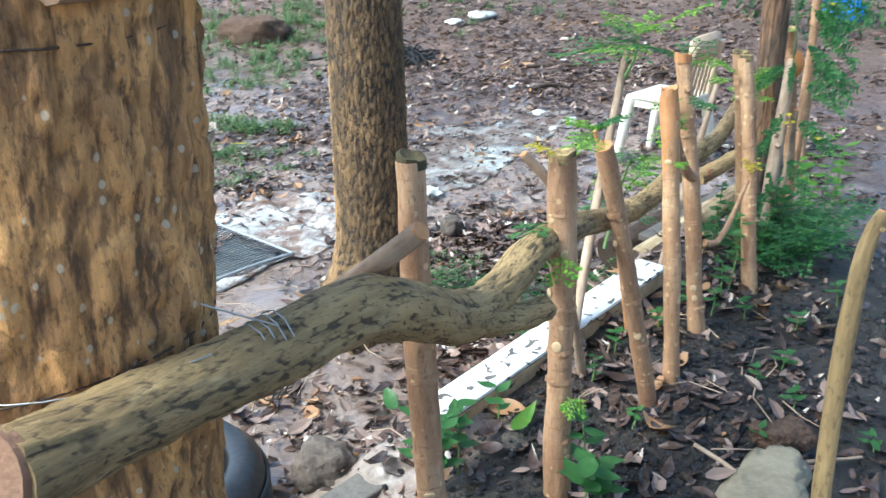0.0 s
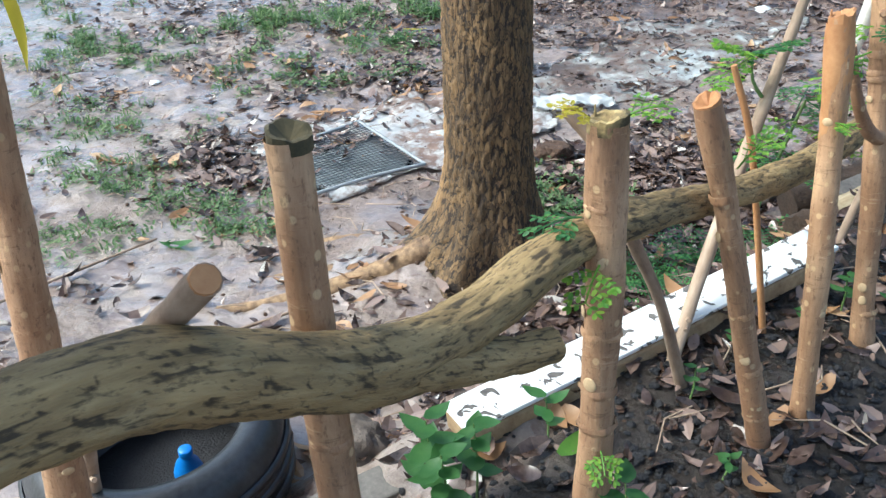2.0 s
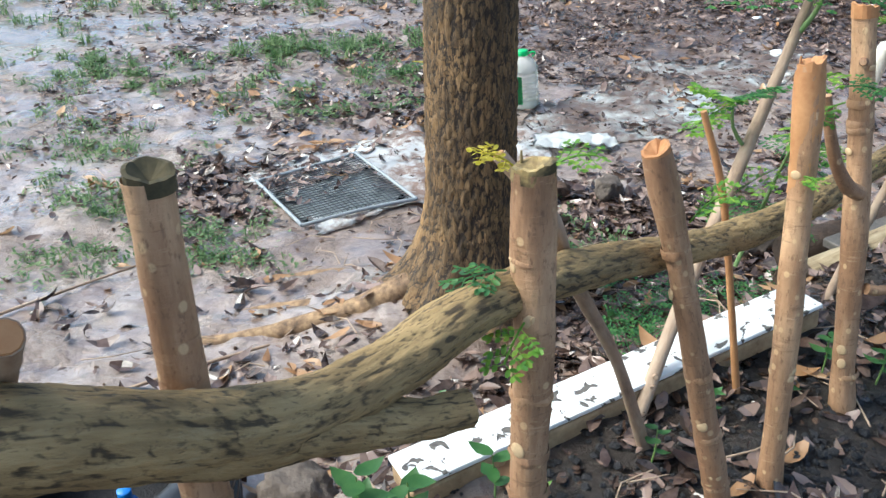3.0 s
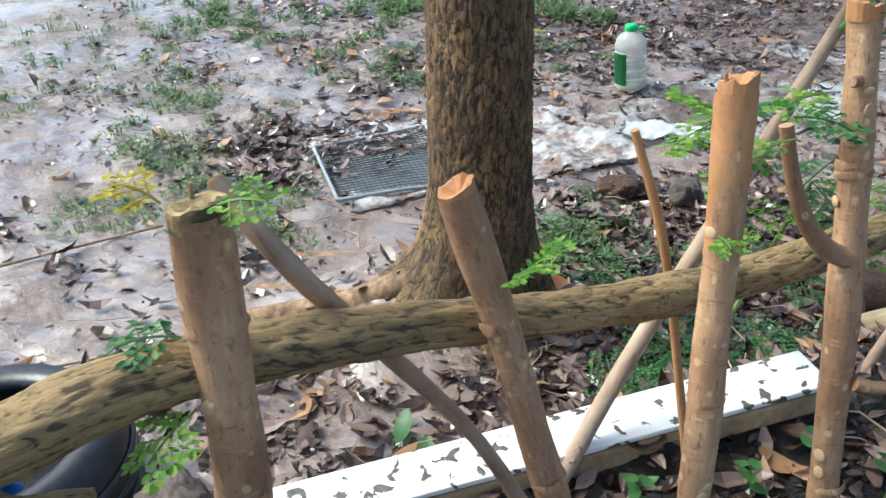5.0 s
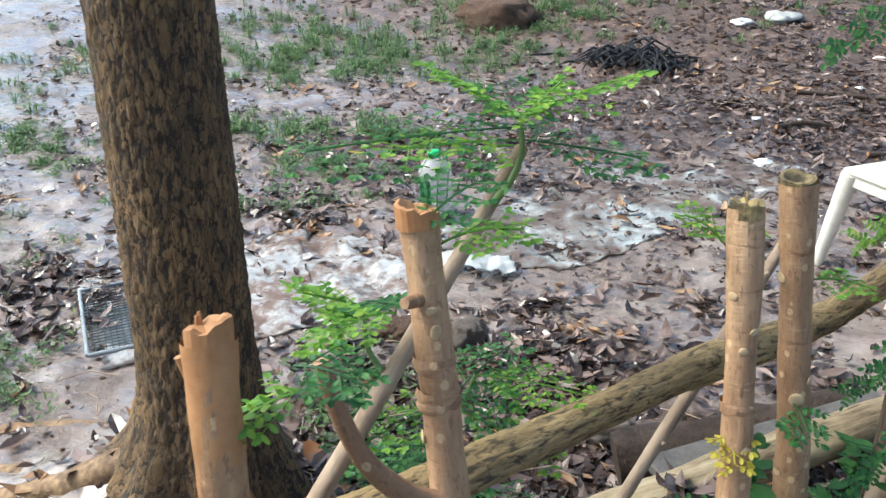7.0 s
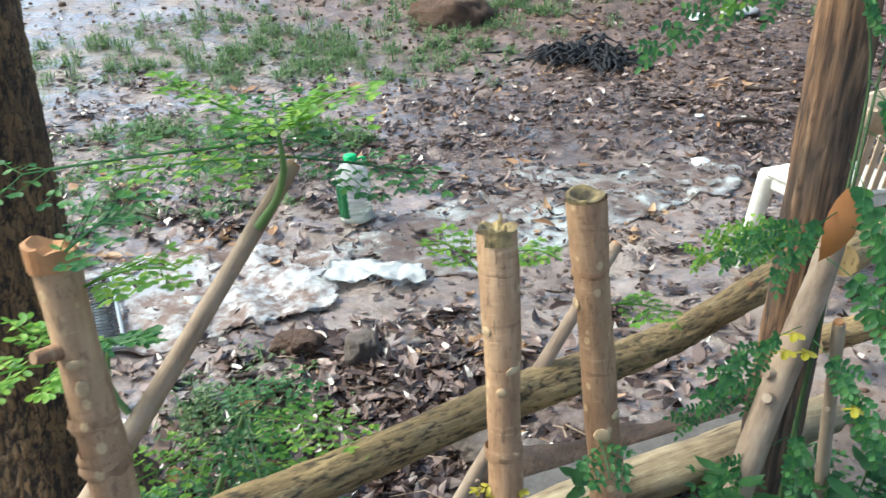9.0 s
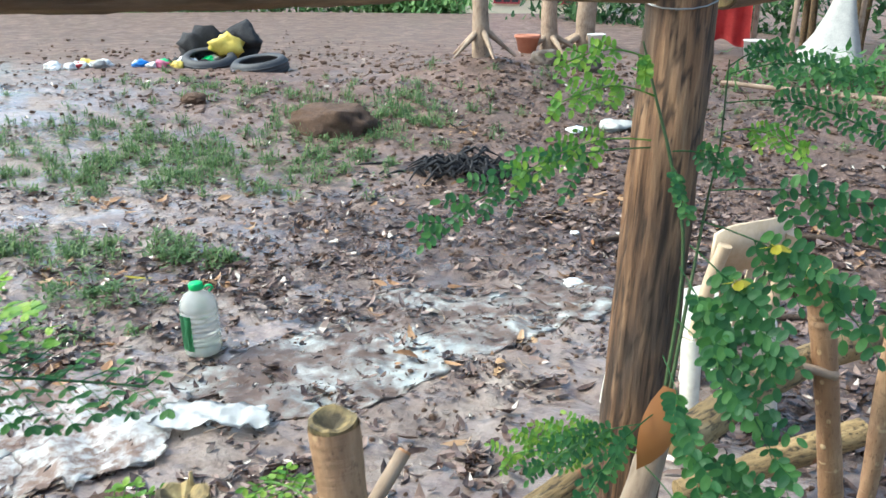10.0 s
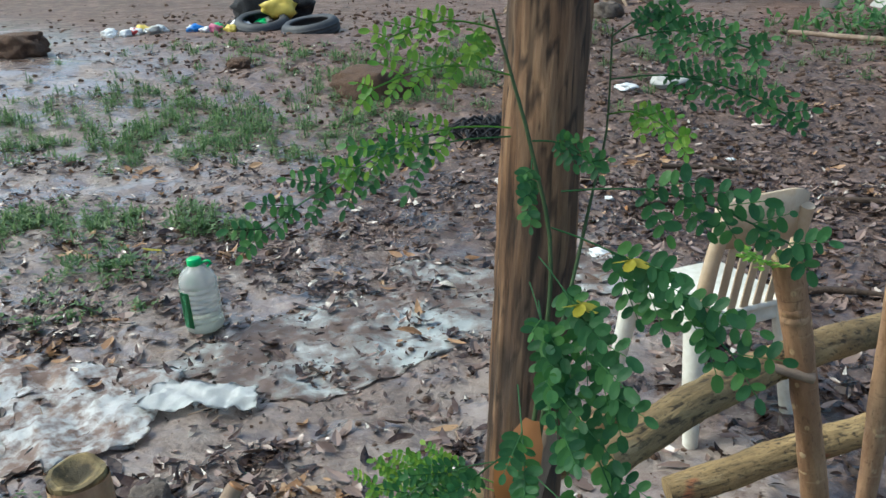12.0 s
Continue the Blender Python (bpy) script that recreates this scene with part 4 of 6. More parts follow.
part("pole", tube([(1.385, 3.66, 1.35), (1.57, 4.10, 1.362), (1.80, 4.6, 1.36), (2.3, 5.7, 1.37)], [0.027, 0.027, 0.026, 0.025], 20, 0.03, 0.05, 20, 0.2, lumps=0.15), RAIL, rail2)
rail3 = root("fence_rail", "dark lower pole under the top rail", "fence rail", "fence rails", (1.2, 3.3, 1.34))
part("pole", tube([(1.10, 3.16, 1.366), (1.18, 3.30, 1.360), (1.30, 3.49, 1.354)], [0.011, 0.015, 0.018], 18, 0.03, 0.05, 20, 0.2, lumps=0.15), RAIL, rail3)
for ob, q, w, rr in ((rail, (0.93, 2.78, 1.371), (0.2, -0.6, 0.7), 0.020), (rail, (0.62, 2.28, 1.383), (0.4, -0.8, 0.2), 0.021), (rail, (1.08, 3.08, 1.37), (0.3, -0.7, -0.3), 0.019), (rail2, (1.62, 4.2, 1.361), (0.2, -0.8, 0.4), 0.026), (rail2, (1.9, 4.8, 1.362), (0.3, -0.8, -0.2), 0.026)):
    w = Vector(w).normalized()
    part("knot", tube([Vector(q) + w * rr * 0.8, Vector(q) + w * rr * 1.25], [rr * 0.5, rr * 0.25], 12, 0.004, 0.2, 60), RAIL, ob, "dark knot in the wood")
part("cut_end", tube([(1.386, 3.663, 1.35), (1.3835, 3.657, 1.35)], [0.026, 0.024], 18, 0.01, 0.06, 40), CUT, rail2, "sawn pale end grain")
part("cut_end", tube([(1.358, 3.617, 1.3998), (1.361, 3.623, 1.40)], [0.0145, 0.013], 14, 0.01, 0.06, 40), CUT, rail, "sawn pale end grain")
tie2 = root("wire_tie", "thin wire wound round the rail and post", "wire", at=(1.32, 3.5, 1.38))
for i in range(4):
    z0 = 1.345 + 0.012 * i
    ring = [(1.333 + 0.0525 * math.cos(a), 3.553 + 0.0525 * math.sin(a), z0 + 0.016 * math.sin(a + 1.3 * i) + 0.004 * i * math.cos(a)) for a in [2 * math.pi * j / 16 for j in range(17)]]
    part("strand", tube(ring, [0.0012] * 17, 5, 0.03), WIRE, tie2)
part("strand", tube([(1.28, 3.50, 1.39), (1.26, 3.47, 1.40), (1.22, 3.40, 1.42)], [0.0012] * 3, 5, 0.02), WIRE, tie2)

# fence beyond the post: low logs and stakes
rl = root("fence_log", "grey bark log lying slanted against the stakes", "log", at=(1.3, 3.8, 0.2))
part("trunk", tube([(1.385, 3.674, 0.60), (1.476, 3.866, 0.595), (1.588, 4.103, 0.568), (1.721, 4.385, 0.514), (1.95, 4.85, 0.42)], [0.034, 0.034, 0.035, 0.036, 0.034], 40, 0.010, 0.08, 30, 0.35, lumps=0.25, plates=(0.011, 5.0, 0.0022)), LOG, rl)
rl2 = root("fence_log", "thick grey log lying on the ground by the fence", "log", at=(1.4, 4.1, 0.0))
part("trunk", tube([(1.387, 4.549, -0.05), (1.479, 4.605, -0.03), (1.68, 4.768, 0.0), (1.904, 4.932, 0.03)], [0.042, 0.044, 0.044, 0.042], 40, 0.012, 0.08, 24, 0.35, lumps=0.25, plates=(0.011, 5.0, 0.0022)), LOG, rl2)
for tx, ty, tz, bx, by, r in ((1.80, 4.28, 1.2, 1.84, 4.4, 0.020), (1.98, 4.75, 1.05, 2.0, 4.7, 0.022), (2.12, 5.02, 1.2, 2.06, 4.95, 0.022), (2.25, 5.35, 1.1, 2.22, 5.3, 0.022)):
    stake((tx, ty, tz), (bx, by, -0.1), r, r * 1.1, "thin tan fence stake among leaves", 2, 0.006, seed=tx)

# the white painted beam along the bed, planks and logs beside it
beam_dir = Vector((0.88, 0.88, 0.09)).normalized()
be = root("painted_beam", "old timber beam with chipped white paint lying on the ground", "beam", at=(0.4, 2.4, 0.1))
bx = beam_dir
by = Vector((-bx.y, bx.x, 0)).normalized()
bz = bx.cross(by)
BEAM = Matrix((bx, by, bz)).transposed().to_4x4()
BEAM.translation = Vector((-0.05, 1.87, 0.21)) + bx * 0.575 + by * 0.055
part("painted_top", box(1.08, 0.108, 0.012, BEAM @ Matrix.Translation((0, 0, -0.012)), 0.003), PAINT, be, "chipped white painted face", smooth=False)
part("timber", box(1.075, 0.104, 0.05, BEAM @ Matrix.Translation((0, 0, -0.067)), 0.008), BARE, be, "bare stained timber side", smooth=False)
pl = root("plank", "weathered grey plank half sunk in the bank", "plank", at=(-0.2, 2.0, 0.0))
part("board", box(0.62, 0.10, 0.03, Matrix.Translation((-0.17, 1.925, 0.03)) @ Matrix.Rotation(radians(37), 4, "Z") @ Matrix.Rotation(radians(-10), 4, "Y"), 0.006), GREY_WOOD, pl, smooth=False)

lg = root("cut_log", "pale peeled log with a rotten end lying on the ground", "log", "pile of logs", (0.9, 3.4, 0.0))
part("trunk", tube([(0.72, 3.10, 0.10), (0.95, 3.32, 0.13), (1.2, 3.56, 0.16), (1.42, 3.78, 0.18)], [0.05, 0.05, 0.048, 0.045], 24, 0.025, 0.08, 24, 0.3, lumps=0.2), PALE_LOG, lg)
part("rotten_end", tube([(0.69, 3.07, 0.097), (0.735, 3.115, 0.102)], [0.05, 0.053], 20, 0.012, 0.3, 40), ROT, lg, "dark rotten log end")
lg2 = root("cut_log", "dark rotten log lying behind the pale one", "log", "pile of logs", (0.9, 3.6, -0.1))
part("trunk", tube([(0.70, 3.50, -0.02), (0.95, 3.62, 0.03), (1.25, 3.83, 0.06)], [0.075, 0.07, 0.06], 24, 0.025, 0.25, 18, 0.4, lumps=0.3), ROT, lg2)
lg3 = root("plank", "grey weathered plank lying on the log pile", "plank", "pile of logs", (1.0, 3.5, 0.1))
part("board", box(0.62, 0.07, 0.028, Matrix.Translation((1.05, 3.52, 0.125)) @ Matrix.Rotation(radians(42), 4, "Z") @ Matrix.Rotation(radians(-4), 4, "Y"), 0.005), GREY_WOOD, lg3, smooth=False)

# ---------------------------------------------------------------- tyre planter


def tyre(at, r, h, label, material, tilt=(0, 0), group=""):
    e = root("tyre", label, "tyre", group, at)
    w = r * 0.34
    prof = [(r - w, 0.012), (r - w * 0.9, 0.0), (r - w * 0.45, -0.012), (r - 0.03, 0.008), (r - 0.008, 0.03), (r, h * 0.5), (r - 0.008, h - 0.03), (r - 0.03, h - 0.008),
            (r - w * 0.45, h + 0.012), (r - w * 0.9, h), (r - w, h - 0.012), (r - w + 0.012, h - 0.03), (r - 0.05, h * 0.72), (r - 0.045, h * 0.3), (r - w + 0.012, 0.03), (r - w, 0.012)]
    m = Matrix.Translation(at) @ Euler((radians(tilt[0]), radians(tilt[1]), 0)).to_matrix().to_4x4()
    part("carcass", lathe(prof, 56, None, m), material, e)
    for k2 in (0.3, 0.5, 0.7):
        part("tread_rib", lathe([(r - 0.002, h * k2 - 0.012), (r + 0.006, h * k2 - 0.009), (r + 0.006, h * k2 + 0.009), (r - 0.002, h * k2 + 0.012)], 56, None, m), material, e)
    return e


ty = tyre((-0.78, 1.90, -0.13), 0.30, 0.23, "old black car tyre lying flat round a stake", RUBBER)


# added black disc: its colour stands in for the deep shade in the tyre
part("soil_fill", lathe([(0.001, 0.0), (0.25, 0.0), (0.25, 0.03), (0.12, 0.05), (0.001, 0.045)], 30, None, Matrix.Translation((-0.78, 1.90, -0.12))), ASH_AND_SHADE, ty, "black disc painted as the deep shade inside the tyre")


def small_bottle(at, r, h, body, cap, label, tilt=(0, 0)):
    e = root("bottle", label, "bottle", at=at)
    m = Matrix.Translation(at) @ Euler((radians(tilt[0]), radians(tilt[1]), 0)).to_matrix().to_4x4()
    part("body", lathe([(0.001, 0), (r * 0.9, 0), (r, 0.01), (r, h * 0.3), (r * 0.94, h * 0.34), (r, h * 0.38), (r, h * 0.62), (r * 0.8, h * 0.75), (r * 0.4, h * 0.86), (r * 0.38, h * 0.9)], 24, None, m), body, e)
    part("cap", lathe([(r * 0.44, h * 0.89), (r * 0.46, h * 0.9), (r * 0.46, h * 0.99), (r * 0.4, h), (0.001, h)], 20, None, m), cap, e)
    return e


small_bottle((-0.72, 1.90, -0.14), 0.035, 0.19, BLUE, BLUE, "small bright blue plastic bottle standing in the tyre", (4, 6))
small_bottle((-0.90, 1.76, -0.14), 0.06, 0.20, DARK_GREEN, DARK_GREEN, "dark green plastic bottle in the tyre", (10, -14))

# ---------------------------------------------------------------- five litre bottle
BX, BY = -0.55, 5.17
BZ = land(BX, BY) - 0.004
bt = root("water_bottle", "clear five litre plastic bottle with green cap and label", "bottle", at=(BX, BY, BZ))
BM = Matrix.Translation((BX, BY, BZ)) @ Euler((radians(-1), radians(-3), radians(20))).to_matrix().to_4x4()
R = 0.077
prof = [(0.001, 0.006), (R * 0.8, 0.002), (R * 0.96, 0.008), (R, 0.022)]
for i in range(8):
    z = 0.04 + i * 0.0205
    prof += [(R, z), (R * 0.955, z + 0.006), (R * 0.955, z + 0.009), (R, z + 0.015)]
prof += [(R * 0.99, 0.212), (R * 0.90, 0.238), (R * 0.66, 0.262), (R * 0.36, 0.276), (R * 0.30, 0.281), (R * 0.30, 0.292)]
part("body", lathe(prof, 40, None, BM), CLEAR, bt, "clear ribbed plastic body")
part("water", lathe([(0.001, 0.009), (R * 0.78, 0.009), (R * 0.93, 0.018), (R * 0.93, 0.045), (0.001, 0.045)], 30, None, BM), WATER, bt, "little cloudy water left inside")
cap = part("cap", lathe([(R * 0.36, 0.279), (R * 0.38, 0.281), (R * 0.38, 0.304), (R * 0.33, 0.308), (0.001, 0.308)], 26, None, BM), CAP_GREEN, bt, "bright green screw cap")
part("handle", tube([BM @ Vector(q) for q in ((0.025, 0, 0.283), (0.045, 0, 0.292), (0.062, 0, 0.291), (0.066, 0, 0.280), (0.05, 0, 0.270))], [0.006] * 5, 8, 0.008), CAP_GREEN, bt, "green carrying handle")
lab = bmesh.new()
cols = []
for i in range(9):
    a = radians(188 + i * 8.5)
    cols.append([lab.verts.new(BM @ Vector((math.cos(a) * R * 1.012, math.sin(a) * R * 1.012, z))) for z in (0.035, 0.185)])
for a, b in zip(cols, cols[1:]):
    lab.faces.new((a[0], b[0], b[1], a[1]))
bmesh.ops.solidify(lab, geom=lab.faces[:], thickness=0.0008)
part("label", lab, LABEL_GREEN, bt, "green paper label")

# ---------------------------------------------------------------- chair


def chair(at, turn, label):
    e = root("plastic_chair", label, "chair", at=at)
    m = Matrix.Translation(at) @ Matrix.Rotation(radians(turn), 4, "Z") @ Matrix.Diagonal((0.87, 0.87, 1.0, 1))
    s = box(0.43, 0.42, 0.022, m @ Matrix.Translation((0, 0, 0.40)), 0.010)
    part("seat", s, CHAIR, e)
    part("apron", box(0.40, 0.39, 0.05, m @ Matrix.Translation((0, 0, 0.352)), 0.006), CHAIR, e)
    for sx in (-1, 1):
        for sy, lean in ((-1, 0.04), (1, -0.03)):
            part("leg", tube([m @ Vector((sx * 0.19, sy * 0.18, 0.40)), m @ Vector((sx * 0.205, sy * (0.18) - lean, 0.2)), m @ Vector((sx * 0.22, sy * 0.18 - lean * 2, 0.0))], [0.036, 0.032, 0.024], 10, 0.06), CHAIR, e)
    # back: posts, crest and slats; +y is behind
    for sx in (-1, 1):
        part("back_post", tube([m @ Vector((sx * 0.185, 0.185, 0.40)), m @ Vector((sx * 0.175, 0.23, 0.62)), m @ Vector((sx * 0.165, 0.27, 0.74))], [0.026, 0.023, 0.022], 10, 0.04), CHAIR_BACK, e)
    for i in range(5):
        x = -0.11 + i * 0.055
        part("slat", box(0.034, 0.008, 0.25, m @ Matrix.Translation((x, 0.195, 0.415)) @ Matrix.Rotation(radians(-13), 4, "X"), 0.003), CHAIR_BACK, e)
    cr = bmesh.new()
    rows = []
    for i in range(13):
        t = i / 12 * 2 - 1
        y = 0.265 - 0.03 * t * t
        rows.append([cr.verts.new(m @ Vector((t * 0.19, y + dy, z))) for dy, z in ((-0.012, 0.645), (0.0, 0.80 - 0.03 * t ** 4), (0.016, 0.80 - 0.03 * t ** 4), (0.006, 0.645))])
    for a, b in zip(rows, rows[1:]):
        for j in range(4):
            cr.faces.new((a[j], b[j], b[(j + 1) % 4], a[(j + 1) % 4]))
    cr.faces.new(rows[0])
    cr.faces.new(rows[-1][::-1])
    bmesh.ops.recalc_face_normals(cr, faces=cr.faces)
    part("crest", cr, CHAIR_BACK, e, "stained brown backrest top")
    return e


chair((1.385, 5.25, land(1.385, 5.25) - 0.02), -135, "dirty white plastic chair standing in the mud")

# ---------------------------------------------------------------- sheets, mesh tray


def sheet(name, outline, z, label, material, category, bumps=0.012, res=0.03, seed=0.0, thick=0.004):
    """A torn, rumpled sheet lying on the ground, inside a quadrilateral with ragged edges."""
    a, b, c, d = [Vector(q) for q in outline]
    nu = max(4, int(max((b - a).length, (c - d).length) / res))
    nv = max(4, int(max((d - a).length, (c - b).length) / res))
    bm = bmesh.new()
    grid = []
    for j in range(nv + 1):
        v = j / nv
        row = []
        for i in range(nu + 1):
            u = i / nu
            rag = 0.06 * noise.fractal(Vector((u * 7 + seed, v * 7, 1)), 0.8, 2.2, 4)
            uu, vv = u + rag * (abs(u - 0.5) * 2) ** 3, v + 0.07 * noise.fractal(Vector((u * 9, v * 5 + seed, 5)), 0.8, 2.2, 4) * (abs(v - 0.5) * 2) ** 3
            p = a.lerp(b, uu).lerp(d.lerp(c, uu), vv)
            h = bumps * (1.1 * abs(noise.fractal(Vector((p.x * 9 + seed, p.y * 9, 2)), 0.8, 2.1, 4)))
            row.append(bm.verts.new((p.x, p.y, land(p.x, p.y) + z + h)))
        grid.append(row)
    for j in range(nv):
        for i in range(nu):
            bm.faces.new((grid[j][i], grid[j][i + 1], grid[j + 1][i + 1], grid[j + 1][i]))
    bmesh.ops.solidify(bm, geom=bm.faces[:], thickness=thick)
    return thing(name, bm, material, label, category)


sheet("plastic_sheet", [(-1.62, 3.96), (-0.98, 3.50), (-0.24, 4.36), (-1.05, 4.78)], 0.008, "torn white plastic sheet smeared with mud on the ground", SHEET, "plastic sheet", 0.014, seed=1, thick=0.0015)
sheet("plastic_sheet", [(-0.52, 4.05), (-0.22, 4.40), (-0.40, 4.85), (-0.98, 4.66)], 0.012, "crumpled white plastic sheet lying on mud", SHEET, "plastic sheet", 0.024, 0.02, seed=2, thick=0.0015)
sheet("plastic_sheet", [(-0.58, 4.80), (0.16, 4.78), (0.92, 6.2), (0.0, 6.22)], 0.001, "silt-covered pale plastic sheet half buried in mud", SHEET_SILT, "plastic sheet", 0.016, seed=4, thick=0.0015)
sheet("torn_board", [(-0.34, 4.49), (0.02, 4.68), (-0.06, 4.80), (-0.40, 4.68)], 0.028, "torn white cardboard piece lying on the mud", WHITE_BOARD, "cardboard", 0.03, 0.015, seed=8)
sheet("sack", [(0.42, 6.1), (0.95, 6.0), (1.05, 6.45), (0.55, 6.6)], 0.003, "flat brown woven sack sunk in the mud", SHEET_SILT, "sack", 0.015, seed=11, thick=0.0015)

tr = root("mesh_tray", "dark grey plastic mesh tray lying on the sheet", "tray", at=(-1.1, 3.95, YARD))
TA, TB, TC, TD = Vector((-1.067, 3.509, 0)), Vector((-0.708, 3.85, 0)), Vector((-1.158, 4.274, 0)), Vector((-1.457, 3.864, 0))


def tray_at(u, v, h):
    p = TA.lerp(TB, u).lerp(TD.lerp(TC, u), v)
    return Vector((p.x, p.y, YARD + 0.035 + h + 0.01 * math.sin(3 * u) * math.cos(2 * v)))


for i in range(25):
    u = i / 24
    part("lattice_bar", tube([tray_at(u, 0, 0), tray_at(u, 0.5, 0), tray_at(u, 1, 0)], [0.0019] * 3, 4, 0.2), TRAY, tr)
    part("lattice_bar", tube([tray_at(0, u, 0.003), tray_at(0.5, u, 0.003), tray_at(1, u, 0.003)], [0.0019] * 3, 4, 0.2), TRAY, tr)
for q in (((0, 0), (1, 0)), ((1, 0), (1, 1)), ((1, 1), (0, 1)), ((0, 1), (0, 0))):
    part("rim", tube([tray_at(*q[0], 0.006), tray_at(*[(a + b) / 2 for a, b in zip(*q)], 0.006), tray_at(*q[1], 0.006)], [0.008] * 3, 8, 0.1), TRAY_LIGHT, tr, "pale grey plastic rim")
pd_ = bmesh.new()
for j in range(9):
    for i in range(9):
        u, v = 0.04 + 0.92 * i / 8, 0.05 + 0.66 * j / 8 + 0.05 * math.sin(i * 1.7)
        pd_.verts.new(tray_at(u, min(0.95, max(0.03, v)), -0.004))
pd_.verts.ensure_lookup_table()
for j in range(8):
    for i in range(8):
        pd_.faces.new([pd_.verts[q] for q in (j * 9 + i, j * 9 + i + 1, j * 9 + i + 10, j * 9 + i + 9)])
bmesh.ops.solidify(pd_, geom=pd_.faces[:], thickness=0.003)
thing("puddle", pd_, PUDDLE, "shallow pale rain puddle lying in the mesh tray", "puddle")
tl = bmesh.new()
for i in range(60):
    u, v = rng.uniform(0.05, 0.95), min(0.98, max(0.02, rng.gauss(0.75, 0.2)))
    leaf_into(tl, Matrix.Translation(tray_at(u, v, 0.012)) @ Euler((rng.gauss(0, 0.25), rng.gauss(0, 0.3), rng.uniform(0, 6.28))).to_matrix().to_4x4(), rng.uniform(0.03, 0.085), 0.022, 0.2, 0.1, 3)
thing("leaf_litter", tl, DEAD, "wet dead leaves lying on the mesh tray", "leaf litter", kind="stuff", smooth=False)

# ---------------------------------------------------------------- moringa growth


def big_frond(parent, at, tip, leaf, pairs, label="", material=None, droop=0.12, side=0.5, name="frond"):
    """A hanging compound leaf with round leaflets, from at to tip."""
    a, b = Vector(at), Vector(tip)
    bm = bmesh.new()
    frond_into(bm, a, (b - a) + Vector((0, 0, droop * (b - a).length)), (b - a).length, pairs, leaf, 6, droop, side)
    return part(name, bm, material or LEAF, parent, label, smooth=False)


def round_frond(parent, at, tip, leaf, pairs, label="", material=None, wide=0.34):
    """A compound leaf seen broadside: drooping side stalks set with round, hanging leaflets."""
    a, b = Vector(at), Vector(tip)
    ln = (b - a).length
    run = (b - a).normalized()
    bm = bmesh.new()
    pts = [a.lerp(b, i / 6) + Vector((0, 0, 0.10 * ln * math.sin(math.pi * i / 6))) for i in range(7)]
    tube(pts, [0.001] * 7, 4, 0.05, cap=False, bm=bm)
    for i in range(pairs):
        t = 0.18 + 0.82 * (i + 1) / pairs
        q = a.lerp(b, t) + Vector((0, 0, 0.10 * ln * math.sin(math.pi * t)))
        for sgn in (-1, 1):
            down = Vector((rng.uniform(-0.25, 0.25), rng.uniform(-0.25, 0.25), -0.75 if sgn < 0 else 0.30))
            dv = (run * 0.75 + down).normalized()
            arm = ln * wide * (1 - 0.55 * t) + leaf * 0.8
            tube([q, q + dv * arm], [0.0008, 0.0006], 3, 0.2, cap=False, bm=bm)
            n = max(1, round(arm / (leaf * 0.8)))
            for j in range(n + 1):
                o = q + dv * arm * (j + 0.6) / (n + 0.6)
                for s2 in ((-1, 1) if j < n else (0,)):
                    perp = dv.cross(Vector((0.1, -1, 0.25))).normalized() * s2
                    lv = (dv * (0.35 if s2 else 1.0) + perp + Vector((rng.uniform(-0.2, 0.2), rng.uniform(-0.3, 0.3), -0.35))).normalized()
                    face = Vector((rng.uniform(-0.5, 0.5), -1, rng.uniform(0.1, 1.1))).normalized()
                    x = lv.cross(face).normalized()
                    z = x.cross(lv)
                    m = Matrix((x, lv, z)).transposed().to_4x4()
                    m.translation = o
                    sz = leaf * rng.uniform(0.75, 1.2)
                    oval_into(bm, m, sz, sz * 0.6, 9)
    return part("frond", bm, material or LEAF, parent, label, smooth=False)


shrub = root("moringa_shrub", "young moringa shrub with round green leaflets climbing beside the timber post", "shrub", at=(1.36, 3.38, 0.1))
part("stem", tube([(1.33, 3.33, -0.12), (1.345, 3.35, 0.4), (1.37, 3.40, 0.8), (1.388, 3.50, 1.0), (1.396, 3.54, 1.08), (1.404, 3.56, 1.14), (1.405, 3.57, 1.26)], [0.006, 0.005, 0.003, 0.0022, 0.0017, 0.0014, 0.001], 8, 0.03, 0.05), STEM_DARK, shrub)
part("stem", tube([(1.36, 3.38, 0.75), (1.372, 3.437, 1.0), (1.345, 3.455, 1.13), (1.316, 3.465, 1.22), (1.295, 3.465, 1.29)], [0.003, 0.0026, 0.0024, 0.002, 0.0014], 7, 0.03), STEM_DARK, shrub)
